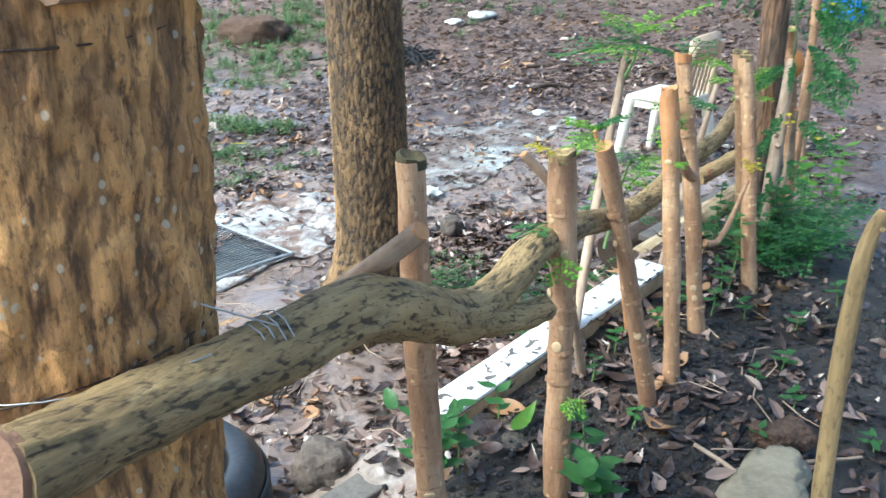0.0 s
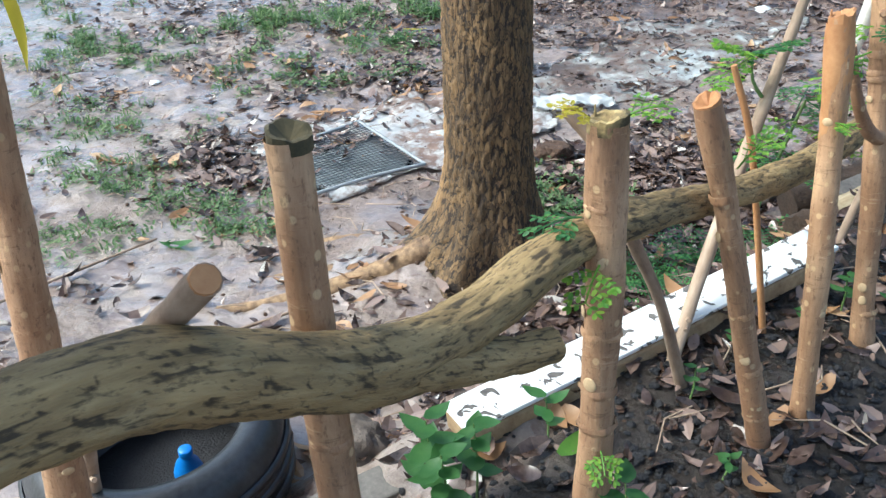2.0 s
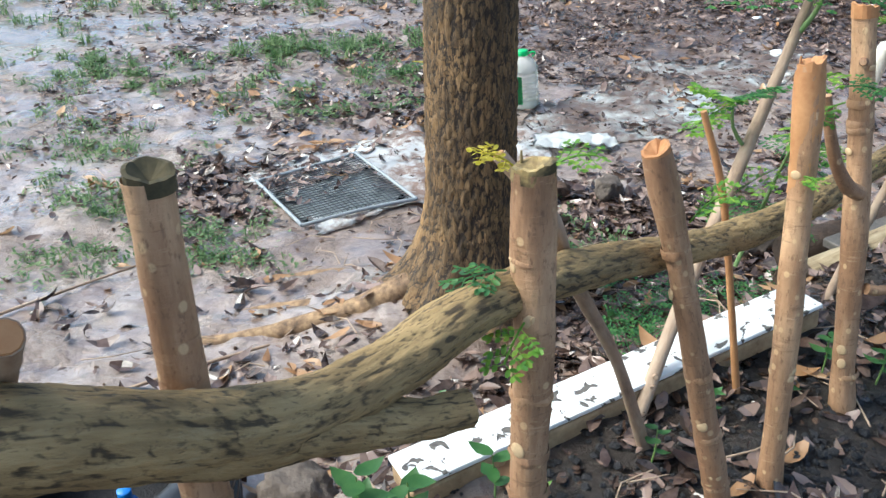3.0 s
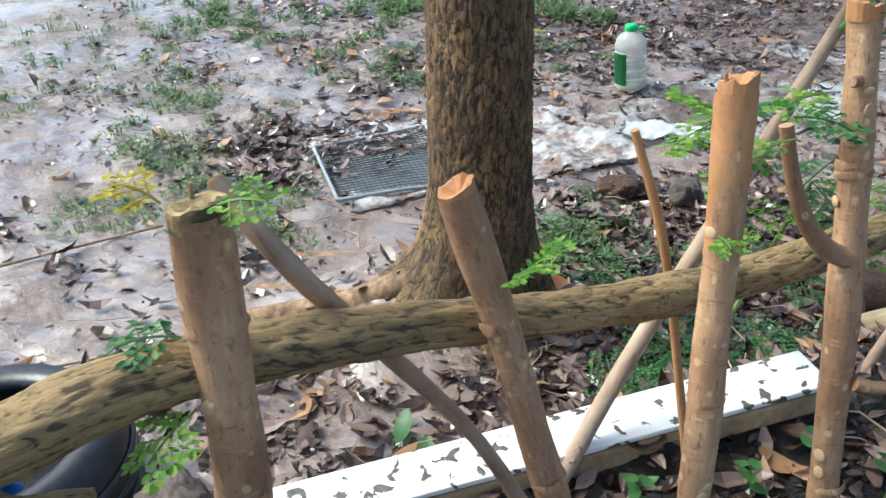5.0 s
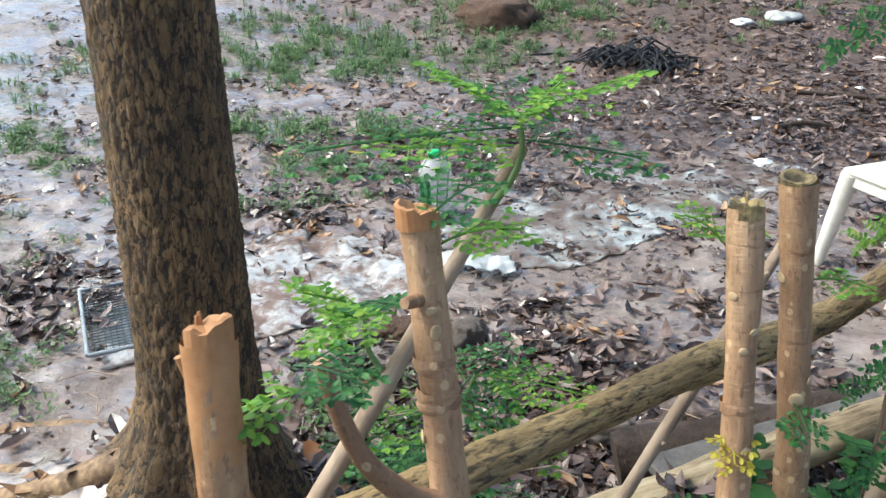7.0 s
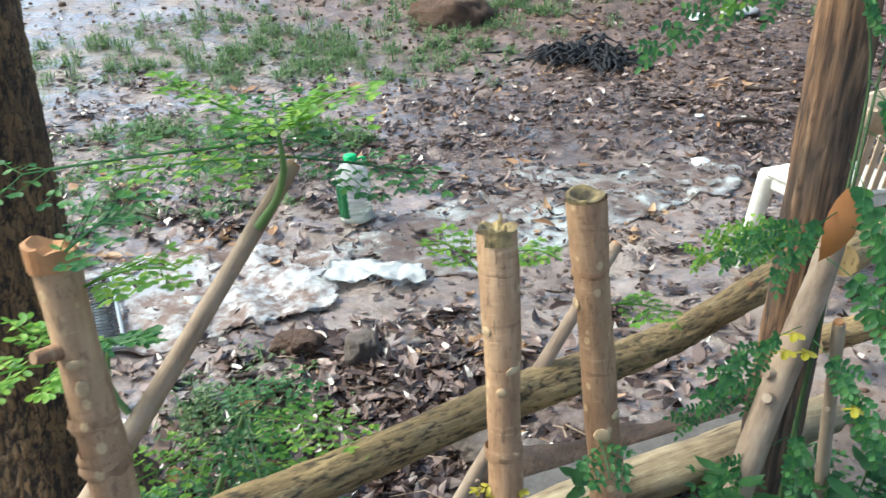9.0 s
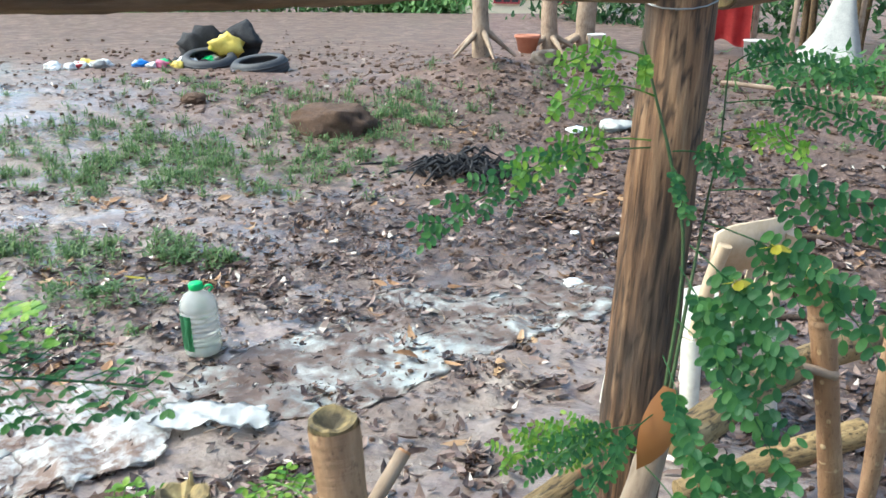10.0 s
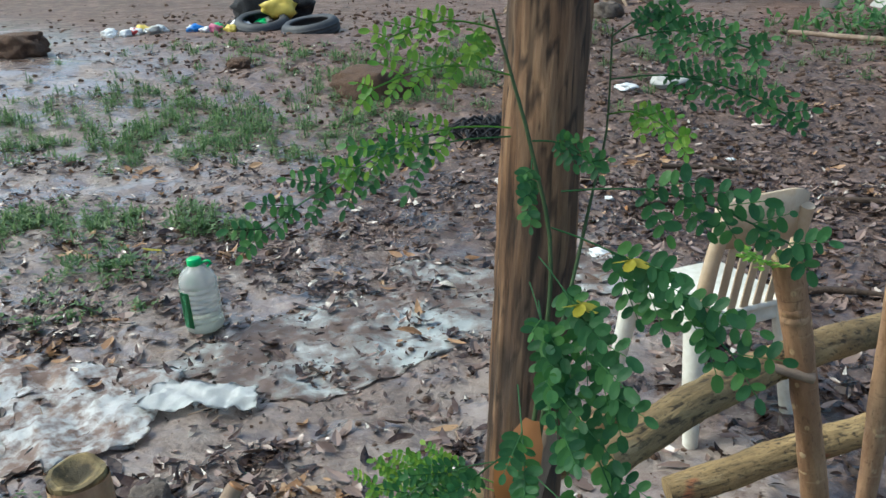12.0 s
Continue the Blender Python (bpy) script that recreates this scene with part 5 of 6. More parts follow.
for a, b, lf, pr, mt in (
        ((1.315, 3.465, 1.15), (1.068, 3.324, 1.06), 0.018, 8, LEAF), ((1.315, 3.465, 1.16), (1.17, 3.36, 1.13), 0.016, 6, LEAF_LIGHT),
        ((1.316, 3.46, 1.22), (1.215, 3.33, 1.225), 0.015, 6, LEAF_LIGHT), ((1.30, 3.46, 1.27), (1.215, 3.37, 1.27), 0.015, 5, LEAF_LIGHT), ((1.345, 3.45, 1.13), (1.37, 3.36, 1.10), 0.016, 6, LEAF), ((1.345, 3.45, 1.15), (1.42, 3.42, 1.14), 0.016, 6, LEAF),
        ((1.30, 3.46, 1.25), (1.31, 3.36, 1.26), 0.014, 5, LEAF_LIGHT),
        ((1.405, 3.57, 1.25), (1.463, 3.60, 1.275), 0.014, 6, LEAF), ((1.405, 3.57, 1.20), (1.60, 3.56, 1.172), 0.015, 8, LEAF), ((1.405, 3.57, 1.24), (1.56, 3.50, 1.25), 0.015, 7, LEAF), ((1.404, 3.56, 1.16), (1.50, 3.47, 1.16), 0.014, 6, LEAF_LIGHT),
        ((1.40, 3.37, 1.12), (1.62, 3.45, 1.06), 0.024, 7, LEAF),  ((1.39, 3.37, 1.08), (1.58, 3.34, 0.98), 0.024, 7, LEAF),
        ((1.38, 3.36, 1.05), (1.48, 3.26, 0.96), 0.024, 7, LEAF), ((1.37, 3.36, 1.02), (1.44, 3.24, 0.92), 0.022, 6, LEAF), 
        ((1.37, 3.36, 0.95), (1.50, 3.24, 0.84), 0.022, 6, LEAF), ((1.36, 3.35, 0.90), (1.42, 3.20, 0.80), 0.022, 6, LEAF), 
        ((1.36, 3.35, 0.82), (1.29, 3.22, 0.76), 0.016, 6, LEAF), ((1.35, 3.35, 0.80), (1.22, 3.30, 0.74), 0.014, 7, LEAF), ((1.35, 3.35, 0.76), (1.20, 3.36, 0.745), 0.012, 7, LEAF_LIGHT), ((1.35, 3.35, 0.75), (1.16, 3.38, 0.70), 0.013, 7, LEAF_LIGHT),
        ((1.35, 3.34, 0.74), (1.46, 3.18, 0.68), 0.020, 7, LEAF), ((1.34, 3.34, 0.62), (1.22, 3.18, 0.56), 0.015, 7, LEAF), ((1.34, 3.34, 0.6), (1.45, 3.2, 0.52), 0.018, 7, LEAF),
        ((1.38, 3.36, 1.0), (1.42, 3.25, 0.97), 0.022, 6, LEAF), ((1.36, 3.35, 0.80), (1.52, 3.25, 0.72), 0.022, 7, LEAF), ((1.34, 3.34, 0.52), (1.18, 3.24, 0.46), 0.014, 7, LEAF), ((1.34, 3.34, 0.45), (1.36, 3.14, 0.38), 0.016, 7, LEAF), ((1.34, 3.34, 0.4), (1.2, 3.12, 0.32), 0.015, 7, LEAF)):
    round_frond(shrub, a, b, lf * (0.78 if b[2] < 1.0 else 0.72), max(4, pr - 2), material=mt, wide=0.34 if b[2] < 1.0 else 0.22)
for q in ((1.479, 3.34, 1.066), (1.44, 3.30, 1.03), (1.319, 3.277, 0.63), (1.34, 3.28, 0.60), (1.31, 3.27, 0.60), (1.42, 3.22, 0.55)):
    bm = bmesh.new()
    for j in range(4):
        oval_into(bm, aim(Vector(q), (math.cos(j * 1.6), math.sin(j * 1.6), -0.3), 0.3), 0.020, 0.014)
    part("yellow_leaf", bm, LEAF_YELLOW, shrub, "yellowing leaflets", smooth=False)
# small shoots on the old post stem, lower greenery
ol = bmesh.new()
leaf_into(ol, aim(Vector((1.376, 3.349, 0.849)), (-0.25, -0.15, -0.9), 1.9), 0.125, 0.050, 0.3, 0.25, 6)
thing("hanging_leaf", ol, DEAD_ORANGE, "large dry orange leaf caught on the log", "leaf")
hl = root("hanging_vine", "withered yellow leaf hanging beside the trunk", "vine", at=(-0.52, 1.5, 1.45))
part("strand", tube([(-0.62, 1.65, 1.74), (-0.52, 1.53, 1.5), (-0.445, 1.468, 1.21)], [0.0015] * 3, 5, 0.05), STEM_GREEN, hl)
vb = bmesh.new()
leaf_into(vb, aim(Vector((-0.445, 1.468, 1.22)), (0.02, -0.02, -1), 0.6), 0.12, 0.018, 0.3, 0.1, 6)
part("leaf", vb, LEAF_YELLOW, hl)
# sloping grey branch by the post foot
stick("branch", [(1.20, 3.10, 0.0), (1.27, 3.24, 0.35), (1.335, 3.36, 0.64), (1.37, 3.43, 0.80)], [0.028, 0.026, 0.024, 0.018], STICK, "grey branch leaning against the timber post", "branch", rough=0.08)
stick("branch", [(1.42, 3.50, 0.05), (1.40, 3.42, 0.35), (1.385, 3.36, 0.62)], [0.012, 0.012, 0.010], STICK, "thin brown branch beside the timber post", "branch")

s5shoot = root("moringa_shoot", "feathery young moringa shoot growing from a leaning stick", "shoot", at=(0.62, 2.9, 0.86))
part("stem", tube([(0.60, 2.88, 0.86), (0.63, 2.895, 0.90), (0.648, 2.90, 0.95), (0.645, 2.90, 1.0)], [0.008, 0.006, 0.005, 0.003], 7, 0.02), STEM_GREEN, s5shoot)
part("stem", tube([(0.51, 2.68, 0.66), (0.485, 2.68, 0.70), (0.478, 2.70, 0.76)], [0.005, 0.004, 0.003], 7, 0.02), STEM_GREEN, s5shoot)
for a, b, lf, pr, mt in (
        ((0.645, 2.90, 0.99), (0.40, 2.69, 0.985), 0.010, 10, LEAF), ((0.645, 2.90, 1.0), (0.549, 2.81, 1.085), 0.010, 8, LEAF_LIGHT), ((0.645, 2.90, 1.0), (0.70, 2.925, 1.06), 0.010, 7, LEAF_LIGHT),
        ((0.645, 2.90, 0.97), (0.80, 3.03, 0.92), 0.010, 9, LEAF), ((0.645, 2.90, 1.0), (0.81, 2.78, 1.10), 0.010, 8, LEAF), ((0.645, 2.90, 0.97), (0.51, 2.74, 0.985), 0.010, 8, LEAF), ((0.645, 2.90, 0.97), (0.58, 2.99, 1.03), 0.010, 8, LEAF),
        ((0.478, 2.70, 0.75), (0.42, 2.62, 0.80), 0.010, 8, LEAF_LIGHT), ((0.478, 2.70, 0.76), (0.56, 2.64, 0.80), 0.010, 8, LEAF), ((0.478, 2.70, 0.75), (0.40, 2.66, 0.70), 0.010, 7, LEAF)):
    big_frond(s5shoot, a, b, lf * 1.3, pr, material=LEAF_LIGHT if mt is LEAF_LIGHT or rng.random() < 0.5 else LEAF, droop=0.05, side=0.46)
low = root("moringa_shoot", "feathery green moringa shoots low behind the log", "shoot", at=(0.6, 2.8, 0.3))
part("stem", tube([(0.53, 2.68, 0.35), (0.58, 2.75, 0.5), (0.62, 2.78, 0.62)], [0.006, 0.005, 0.004], 6, 0.04), STEM_GREEN, low)
for a, b, lf, pr in (((0.62, 2.78, 0.62), (0.78, 2.82, 0.60), 0.010, 10), ((0.62, 2.78, 0.62), (0.70, 2.70, 0.58), 0.010, 9), ((0.60, 2.76, 0.58), (0.50, 2.62, 0.56), 0.010, 9), ((0.60, 2.76, 0.56), (0.74, 2.78, 0.50), 0.010, 9),
                     ((0.58, 2.75, 0.5), (0.46, 2.68, 0.48), 0.010, 9), ((0.58, 2.75, 0.5), (0.66, 2.66, 0.46), 0.010, 9), ((0.60, 2.76, 0.6), (0.64, 2.90, 0.62), 0.010, 9)):
    big_frond(low, a, b, lf * 1.15, pr - 2, material=rng.choice((LEAF, LEAF_LIGHT)), droop=0.15, side=0.36)

# shoots sprouting from the stakes
for st_ob, at, d, ln, rows_n, lf, mt in (
        (s2, (0.222, 1.685, 0.985), (-0.5, -0.3, 0.6), 0.055, 4, 0.009, LEAF_YELLOW), (s2, (0.215, 1.68, 0.84), (-0.9, -0.5, 0.2), 0.07, 5, 0.011, LEAF), (s2, (0.245, 1.655, 0.78), (-0.2, -1, -0.1), 0.06, 5, 0.011, LEAF_LIGHT),
        (s2, (0.262, 1.70, 0.98), (0.7, 0.2, 0.5), 0.07, 5, 0.008, LEAF_LIGHT), (s2, (0.26, 1.64, 0.45), (0.3, -1, 0), 0.04, 4, 0.009, LEAF_LIGHT),
        (s3, (0.43, 1.96, 0.80), (0.5, 0, 0.9), 0.10, 6, 0.009, LEAF_LIGHT), (s5, (0.66, 2.45, 0.90), (-0.5, -0.6, 0.2), 0.07, 5, 0.011, LEAF_LIGHT), (s5, (0.655, 2.28, 0.90), (-0.8, -0.3, -0.2), 0.09, 6, 0.012, LEAF_LIGHT),
        (s5, (0.648, 2.27, 0.93), (0.9, 0.1, 0.2), 0.07, 6, 0.010, LEAF), (s5, (0.705, 2.475, 0.98), (0.8, 0.4, 0.5), 0.10, 6, 0.010, LEAF_LIGHT), (s5, (0.69, 2.45, 1.0), (0.5, 0.5, 0.8), 0.12, 7, 0.010, LEAF),
        (s6, (0.96, 2.83, 0.88), (-0.7, 0, 0.8), 0.08, 5, 0.010, LEAF_LIGHT), (s6, (1.0, 2.79, 0.62), (0.4, -1, -0.2), 0.05, 4, 0.010, LEAF_YELLOW), (s7, (1.01, 3.02, 0.82), (-0.8, 0.2, 0.3), 0.07, 5, 0.011, LEAF_LIGHT),
        (s7, (1.08, 3.0, 0.55), (0.5, -0.9, 0), 0.06, 5, 0.012, LEAF), (s7, (1.07, 3.04, 0.75), (0.9, 0.2, 0.3), 0.09, 5, 0.011, LEAF_LIGHT), (s9, (1.60, 4.09, 0.78), (-0.4, -0.4, 0.7), 0.07, 4, 0.014, LEAF_LIGHT),
        (s1, (-0.02, 1.30, 0.28), (0.6, -0.6, 0.3), 0.05, 4, 0.010, LEAF_LIGHT), (s4, (0.60, 2.18, 0.80), (0.6, -0.6, 0.3), 0.03, 3, 0.008, LEAF_LIGHT)):
    sprout(st_ob, at, d, ln, rows_n, lf, mt)
part("side_stub", tube([(1.685, 4.13, 0.56), (1.61, 4.10, 0.585), (1.585, 4.09, 0.59)], [0.012, 0.009, 0.008], 8, 0.02), STICK, s9)

# ---------------------------------------------------------------- weeds on the soil bed


def weed(x, y, h, leaves, size, material=WEED, label="small broad-leaved green weed in dark soil", group="weeds on the soil bed"):
    z = land(x, y) - 0.005
    e = root("weed", label, "weed", group, (x, y, z))
    tip = Vector((x + rng.uniform(-0.15, 0.15) * h, y + rng.uniform(-0.15, 0.15) * h, z + h))
    part("stem", tube([(x, y, z), Vector((x, y, z)).lerp(tip, 0.5) + Vector((0.004, 0, 0)), tip], [0.0028, 0.0022, 0.0014], 6, 0.05), STEM_GREEN, e)
    for i in range(leaves):
        t = 0.35 + 0.65 * (i + 1) / leaves
        q = Vector((x, y, z)).lerp(tip, t)
        a = i * 2.4 + rng.uniform(-0.4, 0.4)
        bm = bmesh.new()
        leaf_into(bm, aim(q, (math.cos(a), math.sin(a), rng.uniform(-0.15, 0.35))), size * rng.uniform(0.75, 1.2), size * rng.uniform(0.5, 0.66), 0.25, 0.12, 4)
        part("leaf", bm, material, e)
    return e


for x, y, h, nlv, sz in ((-0.06, 1.74, 0.26, 12, 0.065), (-0.02, 1.70, 0.18, 9, 0.06), (0.02, 1.77, 0.20, 9, 0.06), (0.29, 1.58, 0.16, 8, 0.075), (0.31, 1.66, 0.20, 7, 0.06), (0.34, 1.62, 0.13, 6, 0.06), (0.13, 1.93, 0.12, 5, 0.05),
                         (0.47, 1.90, 0.06, 5, 0.03), (0.86, 2.12, 0.06, 5, 0.035), (0.93, 2.02, 0.06, 5, 0.04), (0.78, 1.85, 0.05, 4, 0.03), (0.97, 2.22, 0.07, 6, 0.04), (0.74, 2.52, 0.12, 6, 0.04), (0.66, 2.42, 0.09, 6, 0.035), (0.86, 2.55, 0.10, 6, 0.04),
                         (0.92, 2.66, 0.12, 7, 0.045), (0.96, 2.52, 0.08, 6, 0.04), (1.08, 2.42, 0.07, 5, 0.04), (0.50, 2.3, 0.09, 6, 0.035), (0.40, 2.12, 0.10, 5, 0.03), (1.30, 2.62, 0.09, 6, 0.04), (0.70, 1.55, 0.07, 5, 0.04), (1.1, 1.9, 0.06, 5, 0.04)):
    weed(x, y, h, nlv, sz)
for i in range(34):
    a = rng.uniform(0, 1)
    x, y = 1.02 + 0.62 * a + rng.uniform(-0.14, 0.16), 2.72 + 1.15 * a + rng.uniform(-0.14, 0.14)
    weed(x, y, rng.uniform(0.10, 0.30), rng.randint(7, 12), rng.uniform(0.035, 0.06), label="bright green leafy weed at the foot of the fence", group="weeds at the fence foot")
for x, y in ((1.66, 3.92), (1.75, 4.02), (1.82, 3.9), (1.95, 4.2), (2.02, 4.4), (1.9, 4.5)):
    weed(x, y, rng.uniform(0.25, 0.4), 9, 0.07, LEAF_LIGHT, "pale green broad-leaved plant by the logs", "weeds at the fence foot")


def fern_clump(x, y, n, ln, leaf, label, group="moringa seedlings"):
    z = land(x, y)
    e = root("moringa_seedling", label, "seedling", group, (x, y, z))
    for i in range(n):
        a = i * 2.4 + rng.uniform(-0.3, 0.3)
        big_frond(e, (x, y, z + 0.01), (x + math.cos(a) * ln, y + math.sin(a) * ln, z + ln * rng.uniform(0.4, 1.0)), leaf, 8, droop=0.3, side=0.36)
    return e


for x, y, n, ln, lf in ((0.10, 3.36, 5, 0.16, 0.011), (0.26, 3.10, 4, 0.14, 0.010), (0.42, 3.22, 5, 0.16, 0.010), (0.60, 3.05, 4, 0.14, 0.010), (1.10, 2.95, 6, 0.2, 0.013), (1.22, 2.9, 5, 0.2, 0.013), (0.3, 2.75, 4, 0.12, 0.010), (1.38, 3.18, 6, 0.26, 0.015), (1.5, 3.4, 6, 0.28, 0.016), (1.28, 3.05, 6, 0.24, 0.014), (1.5, 3.65, 6, 0.25, 0.015)):
    fern_clump(x, y, n, ln, lf, "low feathery moringa seedling")

# ---------------------------------------------------------------- stones, fallen leaves, small litter


def stone(x, y, sx, sy, sz, material, label, seed=0.0, turn=0.0, sink=0.25, name="stone", category="stone", group=""):
    bm = bmesh.new()
    bmesh.ops.create_icosphere(bm, subdivisions=4, radius=1)
    for v in bm.verts:
        p = v.co.copy()
        v.co = p * (1 + 0.26 * noise.fractal(p * 1.3 + Vector((seed, 0, 0)), 0.9, 2.1, 5) + 0.14 * noise.fractal(p * 5 + Vector((seed, 0, 0)), 0.8, 2.1, 3))
        v.co.z = max(-0.8, min(0.72 + 0.15 * noise.noise(p * 2 + Vector((seed, 3, 0))), v.co.z))
    bm.transform(Matrix.Translation((x, y, land(x, y) + sz * (0.8 - sink))) @ Matrix.Rotation(turn, 4, "Z") @ Matrix.Diagonal((sx, sy, sz, 1)))
    return thing(name, bm, material, label, category, group)


stone(0.72, 1.64, 0.17, 0.085, 0.035, ROCK_PALE, "pale flat stone lying on the soil bed", 1, 0.9)
stone(-0.34, 2.0, 0.085, 0.075, 0.085, ROCK, "rounded brown stone at the foot of the bank", 2, 0.2)
stone(0.84, 1.86, 0.08, 0.05, 0.04, EARTH, "brown earth lump on the soil bed", 3)
stone(-0.20, 4.10, 0.085, 0.06, 0.045, EARTH, "mossy yellow-brown stone on the leaf litter", 4, 0.5)
stone(0.045, 4.11, 0.065, 0.055, 0.06, ROCK, "dark brown stone half buried in leaf litter", 5, 1.2)
stone(-1.93, 9.55, 0.38, 0.33, 0.22, EARTH, "old brown termite mound in the yard", 6, 0, 0.75, name="earth_mound", category="mound")
stone(-6.4, 9.9, 0.30, 0.25, 0.19, EARTH, "reddish boulder in the yard", 7)
stone(-3.6, 9.9, 0.13, 0.10, 0.07, EARTH, "dark stone in the yard", 8)
stone(-1.0, 14.6, 0.2, 0.18, 0.16, ROCK, "dark stone in the far yard", 10)
stone(-0.3, 13.6, 0.18, 0.15, 0.12, ROCK, "dark stone in the far yard", 12)
stone(0.60, 3.80, 0.10, 0.07, 0.05, ROCK, "grey stone in the leaf litter", 11)


def fallen_leaf(x, y, ln, wd, material, label, dz=0.008):
    bm = bmesh.new()
    a = rng.uniform(0, 6.28)
    leaf_into(bm, Matrix.Translation((x, y, land(x, y) + dz + ln * 0.06)) @ Euler((rng.uniform(-0.3, 0.3), rng.uniform(-0.4, 0.4), a)).to_matrix().to_4x4(), ln, wd, rng.uniform(0.1, 0.5), rng.uniform(0.1, 0.28), 6)
    return thing("fallen_leaf", bm, material, label, "leaf", "large fallen leaves")


fallen_leaf(0.557, 1.83, 0.12, 0.055, DEAD_TAN, "large curled tan leaf leaning on a stake", 0.03)
fallen_leaf(0.60, 2.55, 0.11, 0.06, LEAF_YELLOW, "large yellow fallen leaf")
fallen_leaf(0.16, 1.88, 0.12, 0.04, LEAF_LIGHT, "green fallen leaf on the soil bed")
for x, y in ((-0.21, 2.65), (-0.12, 2.60), (0.19, 3.16), (-1.4, 3.1), (0.05, 3.3)):
    fallen_leaf(x, y, rng.uniform(0.10, 0.15), 0.05, WEED, "long green fallen leaf on the mud", 0.014)
fallen_leaf(-0.140, 3.386, 0.11, 0.055, DEAD_ORANGE, "bright orange leaf at the foot of the tree", 0.03)
for i in range(46):
    x, y = rng.uniform(-0.1, 1.2), 0
    y = 1.55 + (x + 0.1) * 0.95 + rng.uniform(-0.15, 0.75)
    fallen_leaf(x, y, rng.uniform(0.06, 0.115), rng.uniform(0.03, 0.045), rng.choice((DEAD_TAN, DEAD, DEAD, DEAD_TAN)), "dry brown fallen leaf on the soil bed")
for i in range(50):
    x, y = rng.uniform(-2.4, 0.7), rng.uniform(2.0, 4.9)
    fallen_leaf(x, y, rng.uniform(0.06, 0.12), rng.uniform(0.028, 0.045), rng.choice((DEAD, DEAD_TAN, DEAD, DEAD)), "wet brown fallen leaf on the mud", 0.012)


def litter(name, spots, material, label, size, category="leaf litter"):
    """Uncountable small leaves: spots of (x, y, spread x, spread y, how many)."""
    bm = bmesh.new()
    for cx, cy, wx, wy, n in spots:
        drifts = [(cx + rng.gauss(0, wx), cy + rng.gauss(0, wy)) for i in range(1 + n // 22)]
        for i in range(n):
            x, y = cx + rng.gauss(0, wx), cy + rng.gauss(0, wy)
            if rng.random() < 0.7:
                dx, dy = rng.choice(drifts)
                x, y = dx + rng.gauss(0, 0.13 * max(0.6, wx)), dy + rng.gauss(0, 0.07 * max(0.6, wy))
            ln = size * rng.uniform(0.4, 1.7)
            m = Matrix.Translation((x, y, land(x, y) + rng.uniform(0.002, 0.016))) @ Euler((rng.gauss(0, 0.22), rng.gauss(0, 0.3), rng.uniform(0, 6.28))).to_matrix().to_4x4()
            leaf_into(bm, m, ln, ln * rng.uniform(0.3, 0.5), rng.uniform(-0.3, 0.6), rng.uniform(-0.1, 0.3), 3)
    return thing(name, bm, material, label, category, kind="stuff", smooth=False)


litter("leaf_litter", ((0.45, 3.45, 0.38, 0.40, 2300), (0.15, 3.95, 0.30, 0.22, 1300), (0.0, 2.65, 0.35, 0.35, 500), (-1.65, 3.95, 0.22, 0.18, 420), (-1.2, 4.9, 0.4, 0.3, 520), (-2.6, 4.6, 0.8, 0.9, 450), (-0.35, 2.3, 0.3, 0.25, 260),
                       (0.7, 4.5, 0.35, 0.3, 200), (-1.3, 2.7, 0.6, 0.5, 260), (-0.1, 6.9, 0.8, 0.5, 800), (1.2, 7.9, 1.0, 0.9, 2300), (-1.3, 6.1, 0.4, 0.3, 450), (-1.8, 7.0, 1.2, 0.7, 450), (2.2, 9.2, 1.5, 1.2, 1800), (-0.4, 5.9, 0.5, 0.25, 300),
                       (0.2, 8.6, 1.2, 1.0, 900), (-3.2, 6.4, 1.0, 1.0, 700), (0.8, 5.0, 0.4, 0.4, 160), (-0.6, 5.0, 0.7, 0.5, 130), (2.4, 6.4, 0.7, 0.9, 700), (2.0, 5.2, 0.5, 0.6, 600), (1.9, 6.6, 0.7, 0.7, 900), (2.8, 8.2, 1.1, 1.0, 900), (-1.0, 10.5, 1.6, 1.0, 900), (-4.5, 9.5, 1.5, 1.2, 600), (1.5, 11.0, 1.8, 1.0, 900), (-1.2, 12.0, 0.8, 0.5, 250), (-3.0, 14.0, 4.0, 2.5, 1500), (3.0, 13.5, 3.0, 2.0, 900)), DEAD, "wet brown and mauve fallen leaves scattered over mud", 0.062)
litter("leaf_litter", ((0.55, 2.15, 0.45, 0.35, 420), (1.0, 2.3, 0.4, 0.4, 260), (0.2, 1.8, 0.3, 0.25, 160), (1.3, 3.2, 0.4, 0.4, 260)), DEAD, "dark dead leaves and fragments on black soil", 0.045)
litter("leaf_litter", ((0.4, 3.4, 0.5, 0.5, 150), (-1.5, 4.0, 0.8, 0.8, 150), (-0.5, 7.0, 1.5, 1.2, 220), (0.0, 2.6, 0.6, 0.5, 70), (1.5, 8.5, 1.5, 1.2, 200)), DEAD_TAN, "dry tan leaves scattered over mud", 0.07)

